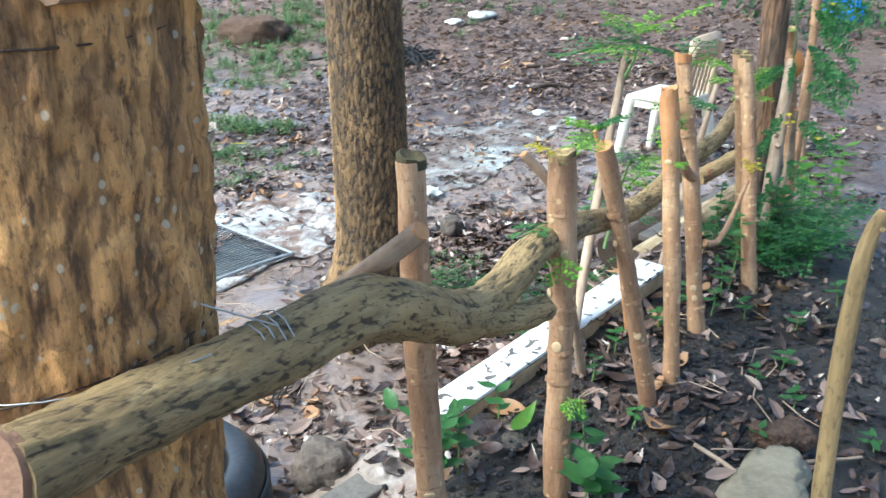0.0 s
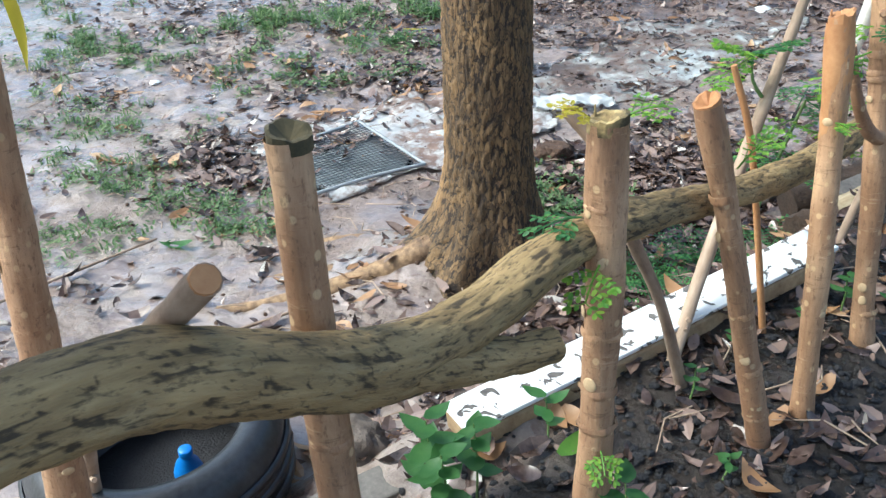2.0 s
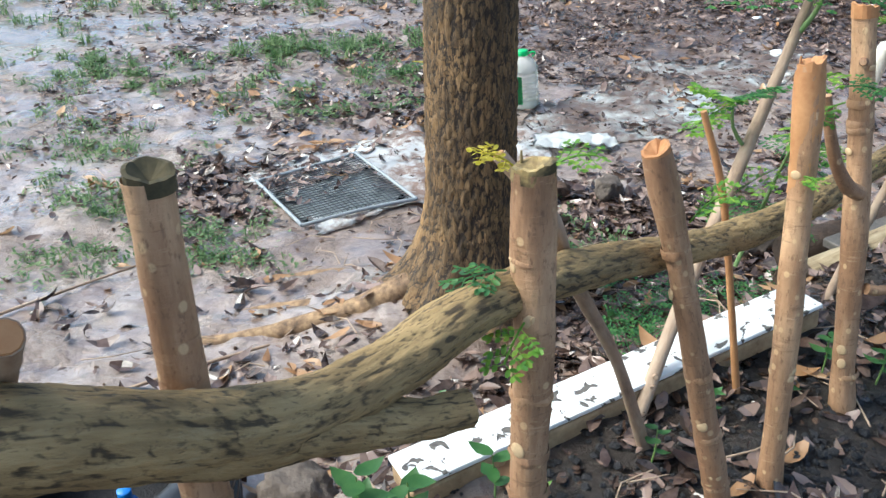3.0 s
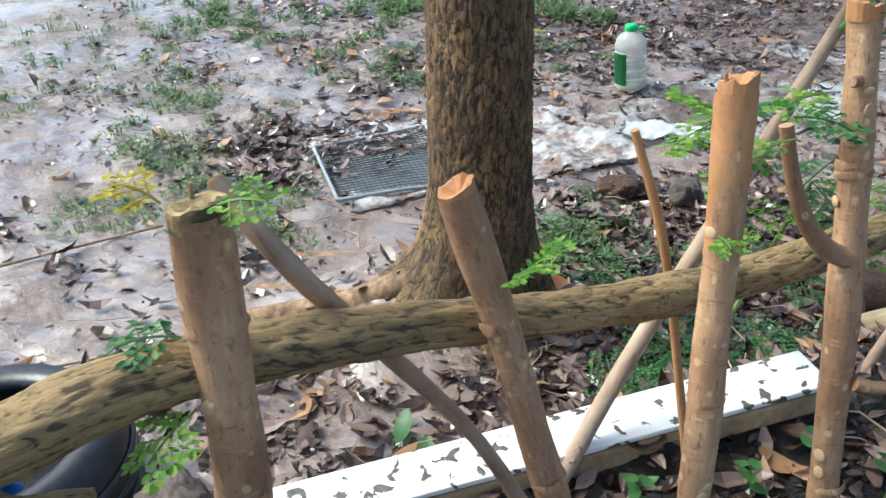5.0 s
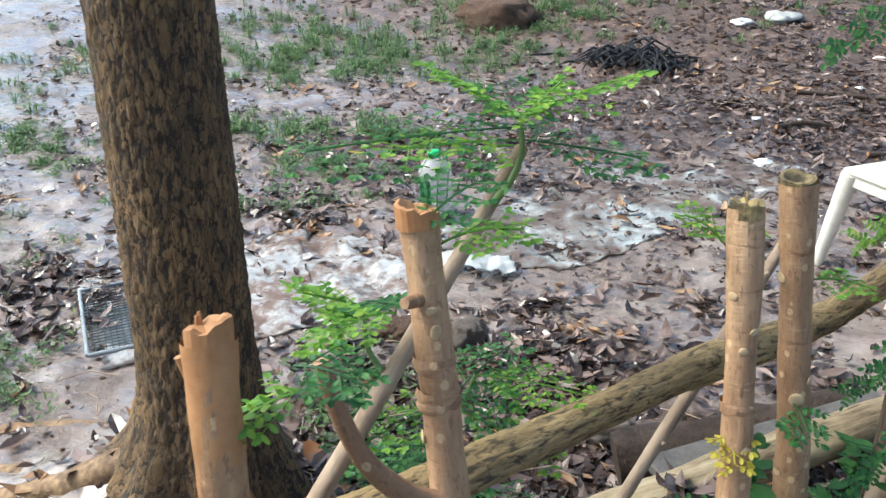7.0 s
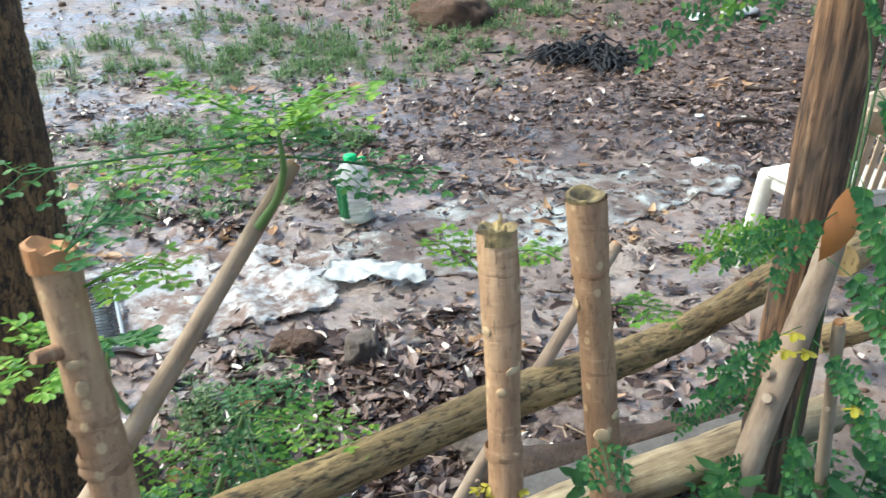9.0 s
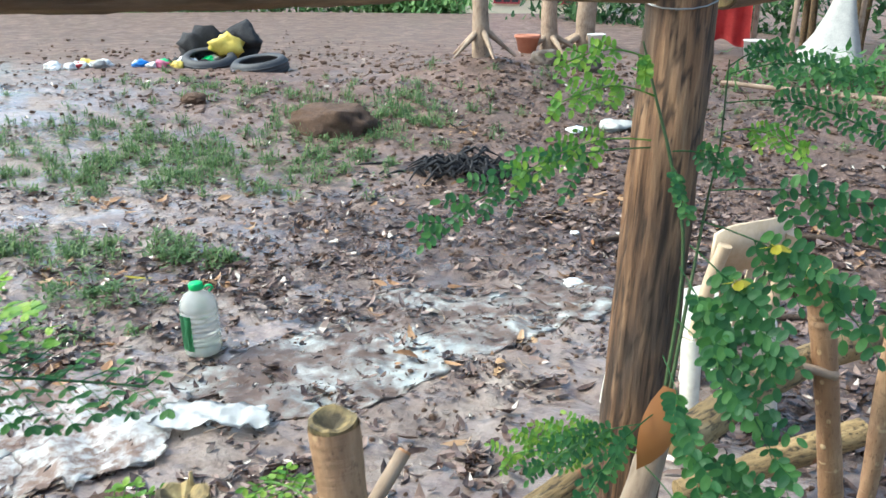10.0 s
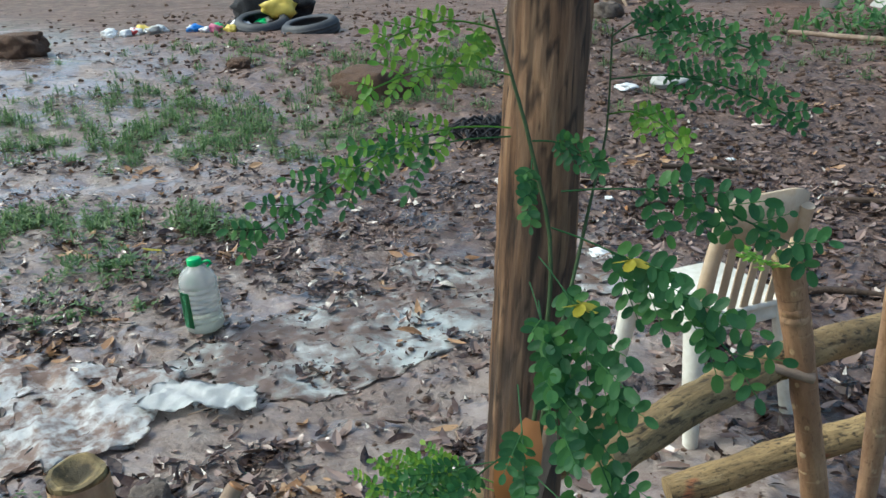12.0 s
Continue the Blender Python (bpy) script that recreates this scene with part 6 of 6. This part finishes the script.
litter("leaf_litter", ((-0.3, 5.4, 0.7, 0.5, 900), (0.7, 5.3, 0.5, 0.6, 500), (-1.4, 6.0, 0.7, 0.5, 700), (0.3, 6.9, 0.9, 0.5, 900), (-2.2, 7.2, 1.0, 0.8, 700), (1.6, 7.4, 1.0, 1.0, 1200), (-1.2, 3.6, 0.8, 0.7, 500), (-2.4, 4.8, 0.7, 0.7, 500), (0.5, 3.5, 0.4, 0.4, 900), (-0.2, 2.5, 0.4, 0.4, 300)), DEAD, "crumbled dark leaf fragments trodden into the mud", 0.028)
lumps_thing("soil_clods", ((0.6, 2.05, 0.4, 0.35, 1300, 0.004, 0.013), (0.35, 1.75, 0.25, 0.25, 600, 0.004, 0.012), (1.0, 2.4, 0.35, 0.4, 800, 0.004, 0.014)), ASH_AND_SHADE, "black crumbly soil clods along the fence", "soil")
lumps_thing("mud_clods", ((-1.6, 3.6, 0.9, 0.8, 260, 0.002, 0.010), (0.3, 3.4, 0.5, 0.5, 700, 0.002, 0.012), (0.4, 5.2, 0.8, 0.7, 260, 0.002, 0.012), (-0.8, 6.6, 1.4, 0.9, 420, 0.003, 0.016), (1.2, 7.8, 1.3, 1.1, 700, 0.003, 0.02),
                          (-1.5, 10.0, 2.2, 1.4, 900, 0.004, 0.03), (-0.5, 2.4, 0.5, 0.4, 120, 0.002, 0.009), (1.5, 4.8, 0.5, 0.6, 240, 0.002, 0.013), (-2.0, 13.5, 4.0, 2.0, 800, 0.01, 0.045), (2.5, 12.5, 2.5, 2.0, 600, 0.01, 0.04)), EARTH, "small wet mud lumps and debris over the yard", "mud")

tw = bmesh.new()
for cx, cy, wx, wy, n in ((0.6, 2.1, 0.4, 0.35, 30), (0.3, 3.4, 0.5, 0.5, 60), (-1.5, 3.6, 0.9, 0.8, 40), (0.8, 7.5, 1.5, 1.2, 90), (-0.3, 2.5, 0.5, 0.4, 24)):
    for i in range(n):
        x, y, a, ln = cx + rng.gauss(0, wx), cy + rng.gauss(0, wy), rng.uniform(0, 6.28), rng.uniform(0.04, 0.20)
        z = land(x, y) + 0.014
        tube([(x, y, z), (x + math.cos(a) * ln * 0.5, y + math.sin(a) * ln * 0.5, z + 0.012), (x + math.cos(a + 0.3) * ln, y + math.sin(a + 0.3) * ln, z)], [0.0026, 0.002, 0.0012], 5, 0.06, bm=tw, cap=False)
thing("twigs", tw, STICK, "thin dry twigs strewn over the ground", "twigs", kind="stuff")
for pts in ([(-2.02, 2.35, 0), (-1.75, 2.75, 0), (-1.55, 3.1, 0)], [(-1.2, 2.35, 0), (-0.95, 2.6, 0), (-0.8, 2.72, 0)], [(0.65, 1.55, 0), (0.80, 1.75, 0), (1.05, 1.86, 0)], [(0.60, 1.80, 0), (0.66, 1.72, 0), (0.70, 1.63, 0)]):
    stick("twig", [(x, y, land(x, y) + 0.016) for x, y, z in pts], [0.006, 0.006, 0.004], STICK, "thin dry twig lying on the ground", "twig")

for x, y, a, ln in ((1.5, 6.9, 0.3, 0.5), (2.1, 7.6, -0.2, 0.7), (1.1, 8.1, 0.1, 0.6), (2.6, 8.6, 0.4, 0.8), (0.9, 7.3, 0.6, 0.35), (1.8, 6.3, 0.15, 0.45), (3.0, 7.2, -0.3, 0.6)):
    q0 = Vector((x - math.cos(a) * ln / 2, y - math.sin(a) * ln / 2, 0))
    q1 = Vector((x + math.cos(a) * ln / 2, y + math.sin(a) * ln / 2, 0))
    pm = (q0 + q1) / 2 + Vector((0, 0.03, 0))
    stick("dead_branch", [(q.x, q.y, land(q.x, q.y) + 0.02) for q in (q0, pm, q1)], [0.016, 0.018, 0.011], ROT, "dark wet dead branch in the leaf litter", "branch", "dead branches")

# grass and low weeds in tufts and mats
gr, mt_ = bmesh.new(), bmesh.new()
for cx, cy, wx, wy, tufts, h in ((-2.6, 8.0, 0.75, 0.35, 130, 0.10), (-3.9, 7.6, 0.7, 0.4, 80, 0.10), (-2.0, 6.15, 0.25, 0.12, 26, 0.09), (-1.3, 6.3, 0.22, 0.10, 20, 0.09), (-2.5, 4.1, 0.22, 0.16, 30, 0.05), (-2.0, 3.55, 0.16, 0.12, 22, 0.05), (-2.36, 5.9, 0.3, 0.15, 26, 0.09),
                                 (-1.55, 3.4, 0.16, 0.10, 20, 0.045), (-0.12, 3.65, 0.16, 0.08, 34, 0.05), (-3.2, 5.3, 0.4, 0.25, 40, 0.06), (-1.35, 5.55, 0.2, 0.08, 16, 0.05), (-1.8, 5.0, 0.4, 0.2, 24, 0.05), (-3.0, 8.8, 1.0, 0.3, 80, 0.12), (-1.4, 8.7, 0.4, 0.3, 30, 0.08),
                                 (-2.0, 10.2, 0.6, 0.4, 60, 0.14), (-3.5, 10.6, 1.2, 0.6, 60, 0.10), (-1.95, 9.6, 0.3, 0.25, 16, 0.08), (-1.5, 9.9, 0.4, 0.3, 40, 0.12), (-0.2, 3.95, 0.08, 0.06, 6, 0.04), (-3.6, 4.2, 0.5, 0.4, 36, 0.05), (-1.9, 3.1, 0.12, 0.08, 12, 0.04), (1.4, 11.5, 1.5, 0.8, 80, 0.12), (-1.2, 3.25, 0.12, 0.05, 10, 0.03), (-4.6, 6.2, 0.6, 0.5, 50, 0.08)):
    for i in range(tufts):
        x, y = cx + rng.gauss(0, wx), cy + rng.gauss(0, wy)
        z = land(x, y)
        for j in range(7):
            a, hh = rng.uniform(0, 6.28), h * rng.uniform(0.4, 1.1)
            px, py = x + rng.gauss(0, 0.02), y + rng.gauss(0, 0.02)
            dx, dy = math.cos(a) * hh * 0.5, math.sin(a) * hh * 0.5
            w = 0.0028 if cy < 5 else 0.004
            ox, oy = -math.sin(a) * w, math.cos(a) * w
            v = [gr.verts.new(q) for q in ((px - ox, py - oy, z), (px + ox, py + oy, z), (px + dx * 0.4 + ox, py + dy * 0.4 + oy, z + hh * 0.7), (px + dx * 0.4 - ox, py + dy * 0.4 - oy, z + hh * 0.7), (px + dx, py + dy, z + hh))]
            gr.faces.new((v[0], v[1], v[2], v[3]))
            gr.faces.new((v[3], v[2], v[4]))
        for j in range(22):
            px, py = x + rng.gauss(0, 0.045), y + rng.gauss(0, 0.045)
            a = rng.uniform(0, 6.28)
            oval_into(mt_, aim(Vector((px, py, land(px, py) + rng.uniform(0.004, 0.02 + h * 0.3))), (math.cos(a), math.sin(a), rng.uniform(-0.2, 0.6))), rng.uniform(0.016, 0.034) * (1 if cy < 5 else 1.5), 0.012 if cy < 5 else 0.018, 6)
thing("grass", gr, GRASS, "short green grass tufts in patches on the mud", "grass", kind="stuff", smooth=False)
thing("ground_weeds", mt_, GRASS, "low creeping green weeds in patches on the mud", "weeds", kind="stuff", smooth=False)

# ---------------------------------------------------------------- back of the yard


def far_tree(x, y, r, h, label, lean=0.0):
    z = land(x, y) - 0.1
    e = root("tree", label, "tree", at=(x, y, z))
    part("trunk", tube([(x, y, z), (x + lean * 0.3, y, z + h * 0.3), (x + lean, y, z + h)], [r * 1.25, r, r * 0.75], 18, 0.12, 0.10, 10, 0.3, lumps=0.15), STICK, e)
    for i in range(5):
        a = i * 1.26 + 0.3
        part("root", tube([(x, y, z + 0.42), (x + math.cos(a) * r * 2, y + math.sin(a) * r * 2, z + 0.28), (x + math.cos(a) * r * 4.5, y + math.sin(a) * r * 4.5, z + 0.10)], [r * 0.5, r * 0.35, r * 0.15], 8, 0.08, 0.1), STICK, e)
    cz = z + h
    for i in range(5):
        a = i * 1.3
        part("limb", tube([(x + lean, y, cz - 0.2), (x + lean + math.cos(a) * 0.5, y + math.sin(a) * 0.5, cz + 0.5), (x + lean + math.cos(a) * 1.0, y + math.sin(a) * 1.0, cz + 0.9)], [r * 0.6, r * 0.4, r * 0.15], 8, 0.2, 0.1), STICK, e)
    cr = bmesh.new()
    for i in range(420):
        q = Vector((x + lean + rng.gauss(0, 0.7), y + rng.gauss(0, 0.7), cz + 0.9 + rng.gauss(0, 0.35)))
        leaf_into(cr, aim(q, (rng.uniform(-1, 1), rng.uniform(-1, 1), rng.uniform(-0.6, 0.2))), 0.16, 0.07, 0.2, 0.2, 2)
    part("crown", cr, HEDGE, e, smooth=False)
    return e


far_tree(-1.25, 12.05, 0.085, 3.6, "thin pale tree on a red earth mound", -0.12)
far_tree(-1.55, 17.6, 0.13, 3.6, "pale tree trunk at the back of the yard", -0.1)
far_tree(-1.05, 18.2, 0.16, 3.8, "dark tree trunk behind hanging cloths", 0.1)

tyre((-4.2, 12.35, land(-4.2, 12.35) - 0.05), 0.36, 0.20, "old grey tyre half sunk in earth", RUBBER_GREY, (8, -4), "tyres in the yard")
tyre((-5.15, 12.7, land(-5.15, 12.7) - 0.05), 0.36, 0.20, "old grey tyre half sunk in earth", RUBBER_GREY, (12, 5), "tyres in the yard")


def crumple(name, x, y, s, material, label, category, flat=0.6, dz=0.0, group=""):
    """A crumpled bag or rag lying on the ground."""
    bm = bmesh.new()
    bmesh.ops.create_icosphere(bm, subdivisions=3, radius=s)
    o = Vector((rng.uniform(0, 50), 0, 0))
    for v in bm.verts:
        v.co *= 1 + 0.55 * noise.fractal(v.co / s * 1.6 + o, 0.8, 2.2, 4)
        v.co.z *= flat
    bm.transform(Matrix.Translation((x, y, land(x, y) + s * flat * 0.6 + dz)) @ Matrix.Rotation(rng.uniform(0, 6), 4, "Z"))
    return thing(name, bm, material, label, category, group)


RUB = "rubbish heap"
crumple("rubbish_bag", -5.5, 13.1, 0.30, ASH_AND_SHADE, "black plastic rubbish bag on the heap", "bag", 0.9, 0, RUB)
crumple("rubbish_bag", -5.0, 13.3, 0.24, ASH_AND_SHADE, "black plastic rubbish bag on the heap", "bag", 0.9, 0.15, RUB)
crumple("sack", -5.05, 13.0, 0.20, YELLOW, "crumpled yellow sack on the rubbish heap", "sack", 0.8, 0.1, RUB)
for i in range(34):
    x = rng.uniform(-6.9, -5.2)
    crumple("rubbish", x, 11.6 + (x + 6.9) * 0.7 + rng.uniform(-0.25, 0.25), rng.uniform(0.04, 0.11), rng.choice((WHITE, WHITE, PINK, YELLOW, BLUE, CAP_GREEN, PALE_CLOTH, ASH_AND_SHADE, RED)), "small crumpled piece of coloured rubbish", "rubbish", 0.6, 0, RUB)
for x, y, s, mt2, lb in ((0.20, 9.98, 0.09, WHITE, "crumpled white plastic scrap on leaves"), (0.50, 10.15, 0.15, PALE_CLOTH, "pale flat plastic scrap on leaves"), (0.62, 7.4, 0.03, WHITE, "small white scrap in the leaf litter"), (1.2, 8.4, 0.03, WHITE, "small white scrap in the leaf litter"),
                         (1.7, 8.0, 0.03, WHITE, "small white scrap in the leaf litter"), (-2.55, 4.75, 0.03, WHITE, "small pale scrap on the mud"), (0.75, 6.55, 0.05, WHITE, "small white scrap on the brown sack"), (-0.75, 4.25, 0.04, PALE_CLOTH, "muddy rag end on the plastic sheet")):
    crumple("scrap", x, y, s, mt2, lb, "scrap", 0.35)
crumple("plastic_bag", 4.2, 9.4, 0.24, BLUE, "bright blue plastic bag lying beyond the fence", "bag", 0.7)
fl = bmesh.new()
leaf_into(fl, Matrix.Translation((-1.42, 5.82, land(-1.42, 5.82) + 0.02)) @ Matrix.Rotation(radians(-80), 4, "Z"), 0.16, 0.03, 0.2, 0.05, 5)
thing("fallen_leaf", fl, LEAF_YELLOW, "long yellow fallen leaf on the mud", "leaf", "large fallen leaves")
heap = bmesh.new()
for i in range(170):
    x, y, a, ln = -0.45 + rng.gauss(0, 0.20), 8.62 + rng.gauss(0, 0.12), rng.uniform(0, 6.28), rng.uniform(0.1, 0.3)
    z = land(x, y) + rng.uniform(0.0, 0.10) * math.exp(-((x + 0.45) / 0.3) ** 2)
    tube([(x, y, z), (x + math.cos(a) * ln * 0.5, y + math.sin(a) * ln * 0.5, z + rng.uniform(0.0, 0.08)), (x + math.cos(a) * ln, y + math.sin(a) * ln, z)], [0.012, 0.012, 0.004], 5, 0.1, bm=heap, cap=False)
thing("burnt_heap", heap, ASH_AND_SHADE, "heap of charred black twigs and ash", "heap", kind="stuff", smooth=False)

bk = root("bucket", "white plastic bucket standing on the ground", "bucket", at=(-0.72, 17.3, land(-0.72, 17.3)))
part("body", lathe([(0.001, 0), (0.11, 0), (0.14, 0.30), (0.15, 0.30), (0.15, 0.32), (0.135, 0.32), (0.10, 0.02), (0.001, 0.02)], 24, None, Matrix.Translation((-0.72, 17.3, land(-0.72, 17.3)))), WHITE, bk)
bk2 = root("bucket", "white plastic bucket beside a grey tarpaulin", "bucket", at=(1.75, 17.0, land(1.75, 17.0)))
part("body", lathe([(0.001, 0), (0.13, 0), (0.16, 0.30), (0.17, 0.30), (0.17, 0.32), (0.15, 0.32), (0.12, 0.02), (0.001, 0.02)], 24, None, Matrix.Translation((1.75, 17.0, land(1.75, 17.0)))), WHITE, bk2)
pt = root("flower_pot", "terracotta pot lying under the tree", "pot", at=(-1.85, 17.2, land(-1.85, 17.2)))
part("body", lathe([(0.001, 0), (0.14, 0), (0.20, 0.24), (0.22, 0.24), (0.22, 0.29), (0.19, 0.29), (0.12, 0.03), (0.001, 0.03)], 24, None, Matrix.Translation((-1.85, 17.2, land(-1.85, 17.2)))), ORANGE, pt)


def cloth(name, a, b, drop, material, label, sag=0.08, category="cloth"):
    """Cloth hung from a line between a and b, in soft folds."""
    a, b = Vector(a), Vector(b)
    bm = bmesh.new()
    grid = []
    nrm = (b - a).cross(Vector((0, 0, 1))).normalized()
    for i in range(29):
        u = i / 28
        col = []
        for j in range(15):
            v = j / 14
            p = a.lerp(b, u) - Vector((0, 0, sag * 4 * u * (1 - u) + drop * v * (1 + 0.06 * math.sin(u * 9))))
            col.append(bm.verts.new(p + nrm * (0.05 * math.sin(u * 19 + v) + 0.04 * noise.noise(p * 3)) * (0.3 + v)))
        grid.append(col)
    for p, q in zip(grid, grid[1:]):
        for j in range(14):
            bm.faces.new((p[j], q[j], q[j + 1], p[j + 1]))
    bmesh.ops.solidify(bm, geom=bm.faces[:], thickness=0.004)
    return thing(name, bm, material, label, category)


cloth("hanging_cloth", (-1.95, 18.4, 2.1), (-1.15, 18.6, 2.1), 0.95, PALE_CLOTH, "pale grey cloth hanging over a tree trunk")
bn = cloth("banner", (-1.10, 18.35, 2.1), (-0.32, 18.5, 2.15), 0.93, TEAL_CLOTH, "turquoise banner with yellow lettering hanging on a line", category="banner")
for i in range(4):
    part("lettering", box(0.10, 0.012, 0.13, Matrix.Translation((-0.66 + 0.03 * i, 18.30, 1.22 + 0.2 * i)), 0.002), YELLOW, bn, "yellow bars of lettering", smooth=False)
cloth("hanging_cloth", (0.72, 18.5, 1.45), (1.70, 18.5, 1.5), 1.35, RED, "red cloth hanging from a line", 0.03)
cloth("tarpaulin", (0.55, 18.3, 1.95), (2.3, 18.4, 2.1), 0.55, BLUE_CLOTH, "blue tarpaulin slung above a red cloth", 0.22, "tarpaulin")
tp = bmesh.new()
peak = Vector((3.1, 17.8, 1.55))
ringv = []
for i in range(33):
    a = 2 * math.pi * i / 32
    ringv.append(Vector((2.85 + 0.55 * math.cos(a), 17.4 + 0.5 * math.sin(a), -0.08 + 0.05 * math.sin(5 * a))))
rowsv = [[tp.verts.new(peak.lerp(q, t) + Vector((0, 0, -0.22 * math.sin(math.pi * t) + 0.05 * noise.noise(q * 3 + Vector((t * 4, 0, 0)))))) for q in ringv] for t in (0.02, 0.2, 0.4, 0.6, 0.8, 1.0)]
for p, q in zip(rowsv, rowsv[1:]):
    for i in range(32):
        tp.faces.new((p[i], p[i + 1], q[i + 1], q[i]))
thing("tarpaulin", tp, PALE_CLOTH, "grey-white tarpaulin draped over a heap", "tarpaulin")

# pole frames that carry the cloths
for x, y in ((0.6, 18.6), (2.35, 18.4), (1.75, 18.7), (3.3, 17.9)):
    stick("pole", [(x, y, land(x, y) - 0.1), (x + 0.05, y, 1.4), (x + 0.12, y, 3.2)], [0.05, 0.045, 0.04], STICK, "thin upright pole carrying cloths", "pole", "poles at the back")
stick("branch", [(1.35, 12.6, land(1.35, 12.6) + 0.08), (2.2, 12.35, land(2.2, 12.35) + 0.05), (3.2, 12.0, land(3.2, 12.0) + 0.03)], [0.025, 0.03, 0.035], STICK, "fallen pale branch lying on leaves", "branch")


def leaf_mass(bm, x0, y0, x1, y1, z0, z1, depth, n, size):
    """Leaves filling a band of hedge with an uneven top."""
    for i in range(n):
        t = rng.random()
        x, y = x0 + (x1 - x0) * t, y0 + (y1 - y0) * t
        top = z1 + 0.28 * (z1 - z0) * noise.fractal(Vector((x * 0.7, y * 0.7, 0)), 0.9, 2.2, 3)
        k2 = rng.random() ** 0.8
        ox, oy = rng.gauss(0, depth), rng.gauss(0, depth)
        z = z0 + (top - z0) * k2
        leaf_into(bm, aim(Vector((x + ox, y + oy, z)), (rng.uniform(-1, 1), rng.uniform(-1, 0.4), rng.uniform(-0.9, 0.3))), size * rng.uniform(0.6, 1.3), size * 0.36, 0.2, 0.2, 2)


hb = bmesh.new()
leaf_mass(hb, -34, 20, -10.5, 31.5, -0.3, 1.5, 0.5, 16000, 0.32)
leaf_mass(hb, -10.5, 31.5, -7.2, 31, -0.3, 0.62, 0.5, 1800, 0.36)
thing("hedge", hb, HEDGE, "long green cassava hedge along the yard", "hedge", kind="stuff", smooth=False)
hb = bmesh.new()
leaf_mass(hb, -3.6, 28.5, 3, 24, -0.3, 0.9, 0.6, 1500, 0.36)
hb2 = bmesh.new()
leaf_mass(hb2, 2.0, 13.6, 6.5, 12.0, -0.1, 0.42, 0.5, 2000, 0.20)
leaf_mass(hb, 3.2, 21.5, 22, 15.0, -0.2, 4.8, 1.2, 7000, 0.42)
leaf_mass(hb, 3.5, 9.5, 5.5, 8.0, -0.1, 0.3, 0.4, 600, 0.12)
thing("undergrowth", hb, GROVE, "dark green undergrowth and trees at the edge of the yard", "undergrowth", kind="stuff", smooth=False)
thing("undergrowth", hb2, WEED, "fresh green undergrowth in the back of the yard", "undergrowth", kind="stuff", smooth=False)
for i in range(34):
    t = i / 33
    x, y = 2.6 + 12 * t + rng.uniform(-0.3, 0.3), 20.5 - 5.5 * t + rng.uniform(-0.6, 0.6)
    stick("bamboo_culm", [(x, y, land(x, y) - 0.1), (x + rng.uniform(-0.1, 0.1), y, 2.2), (x + rng.uniform(-0.3, 0.3), y, 5.0)], [0.07, 0.06, 0.04], BARK_DARK, "thin dark stem at the edge of the yard", "stem", "stems at the back", 0.05, 8)

# house behind the hedge
HX, HY, HZ = -10.6, 46.0, -1.45
hs = root("house", "cream single-storey house with a pink tiled roof behind the hedge", "house", at=(HX, HY, HZ))
part("wall", box(12.5, 6.0, 2.7, Matrix.Translation((HX, HY + 3, HZ)), 0.02), WALL_CREAM, hs, smooth=False)
rf = bmesh.new()
q = [rf.verts.new((HX + a, HY + 3 + b, HZ + c)) for a, b, c in ((-6.9, -3.7, 2.5), (6.9, -3.7, 2.5), (6.9, 3.7, 2.5), (-6.9, 3.7, 2.5), (-3.4, 0, 4.3), (3.4, 0, 4.3))]
for f in ((0, 1, 5, 4), (1, 2, 5), (2, 3, 4, 5), (3, 0, 4)):
    rf.faces.new([q[i] for i in f])
bmesh.ops.solidify(rf, geom=rf.faces[:], thickness=0.12)
roof = part("roof", rf, ROOF, hs, "pink tiled hip roof", smooth=False)
for i in range(26):
    part("tile_course", box(0.10, 3.9, 0.05, Matrix.Translation((HX - 6.0 + i * 0.48, HY + 1.2, HZ + 3.48)) @ Matrix.Rotation(radians(26), 4, "X") @ Matrix.Translation((0, -0.1, 0)), 0.01) if abs(i - 12.5) < 6 else box(0.10, 1.6, 0.05, Matrix.Translation((HX - 6.0 + i * 0.48, HY + 0.35, HZ + 2.92)) @ Matrix.Rotation(radians(26), 4, "X"), 0.01), ROOF, roof, smooth=False)
part("fascia", box(13.8, 0.06, 0.22, Matrix.Translation((HX, HY - 0.76, HZ + 2.38)), 0.01), WHITE, hs, "white eaves board", smooth=False)
for x in (-4.6, -1.4, 1.4, 4.4):
    w = part("window", box(1.3, 0.08, 1.1, Matrix.Translation((HX + x, HY - 0.03, HZ + 1.0)), 0.01), PANE, hs, "dark window panes", smooth=False)
    for j in range(4):
        part("frame", box(0.07, 0.06, 1.14, Matrix.Translation((HX + x - 0.62 + j * 0.413, HY - 0.09, HZ + 0.98)), 0.005), FRAME_RED, w, "red frame bar", smooth=False)
    for zz in (0.97, 1.5, 2.06):
        part("frame", box(1.32, 0.06, 0.07, Matrix.Translation((HX + x, HY - 0.12, HZ + zz)), 0.005), FRAME_RED, w, "red frame bar", smooth=False)
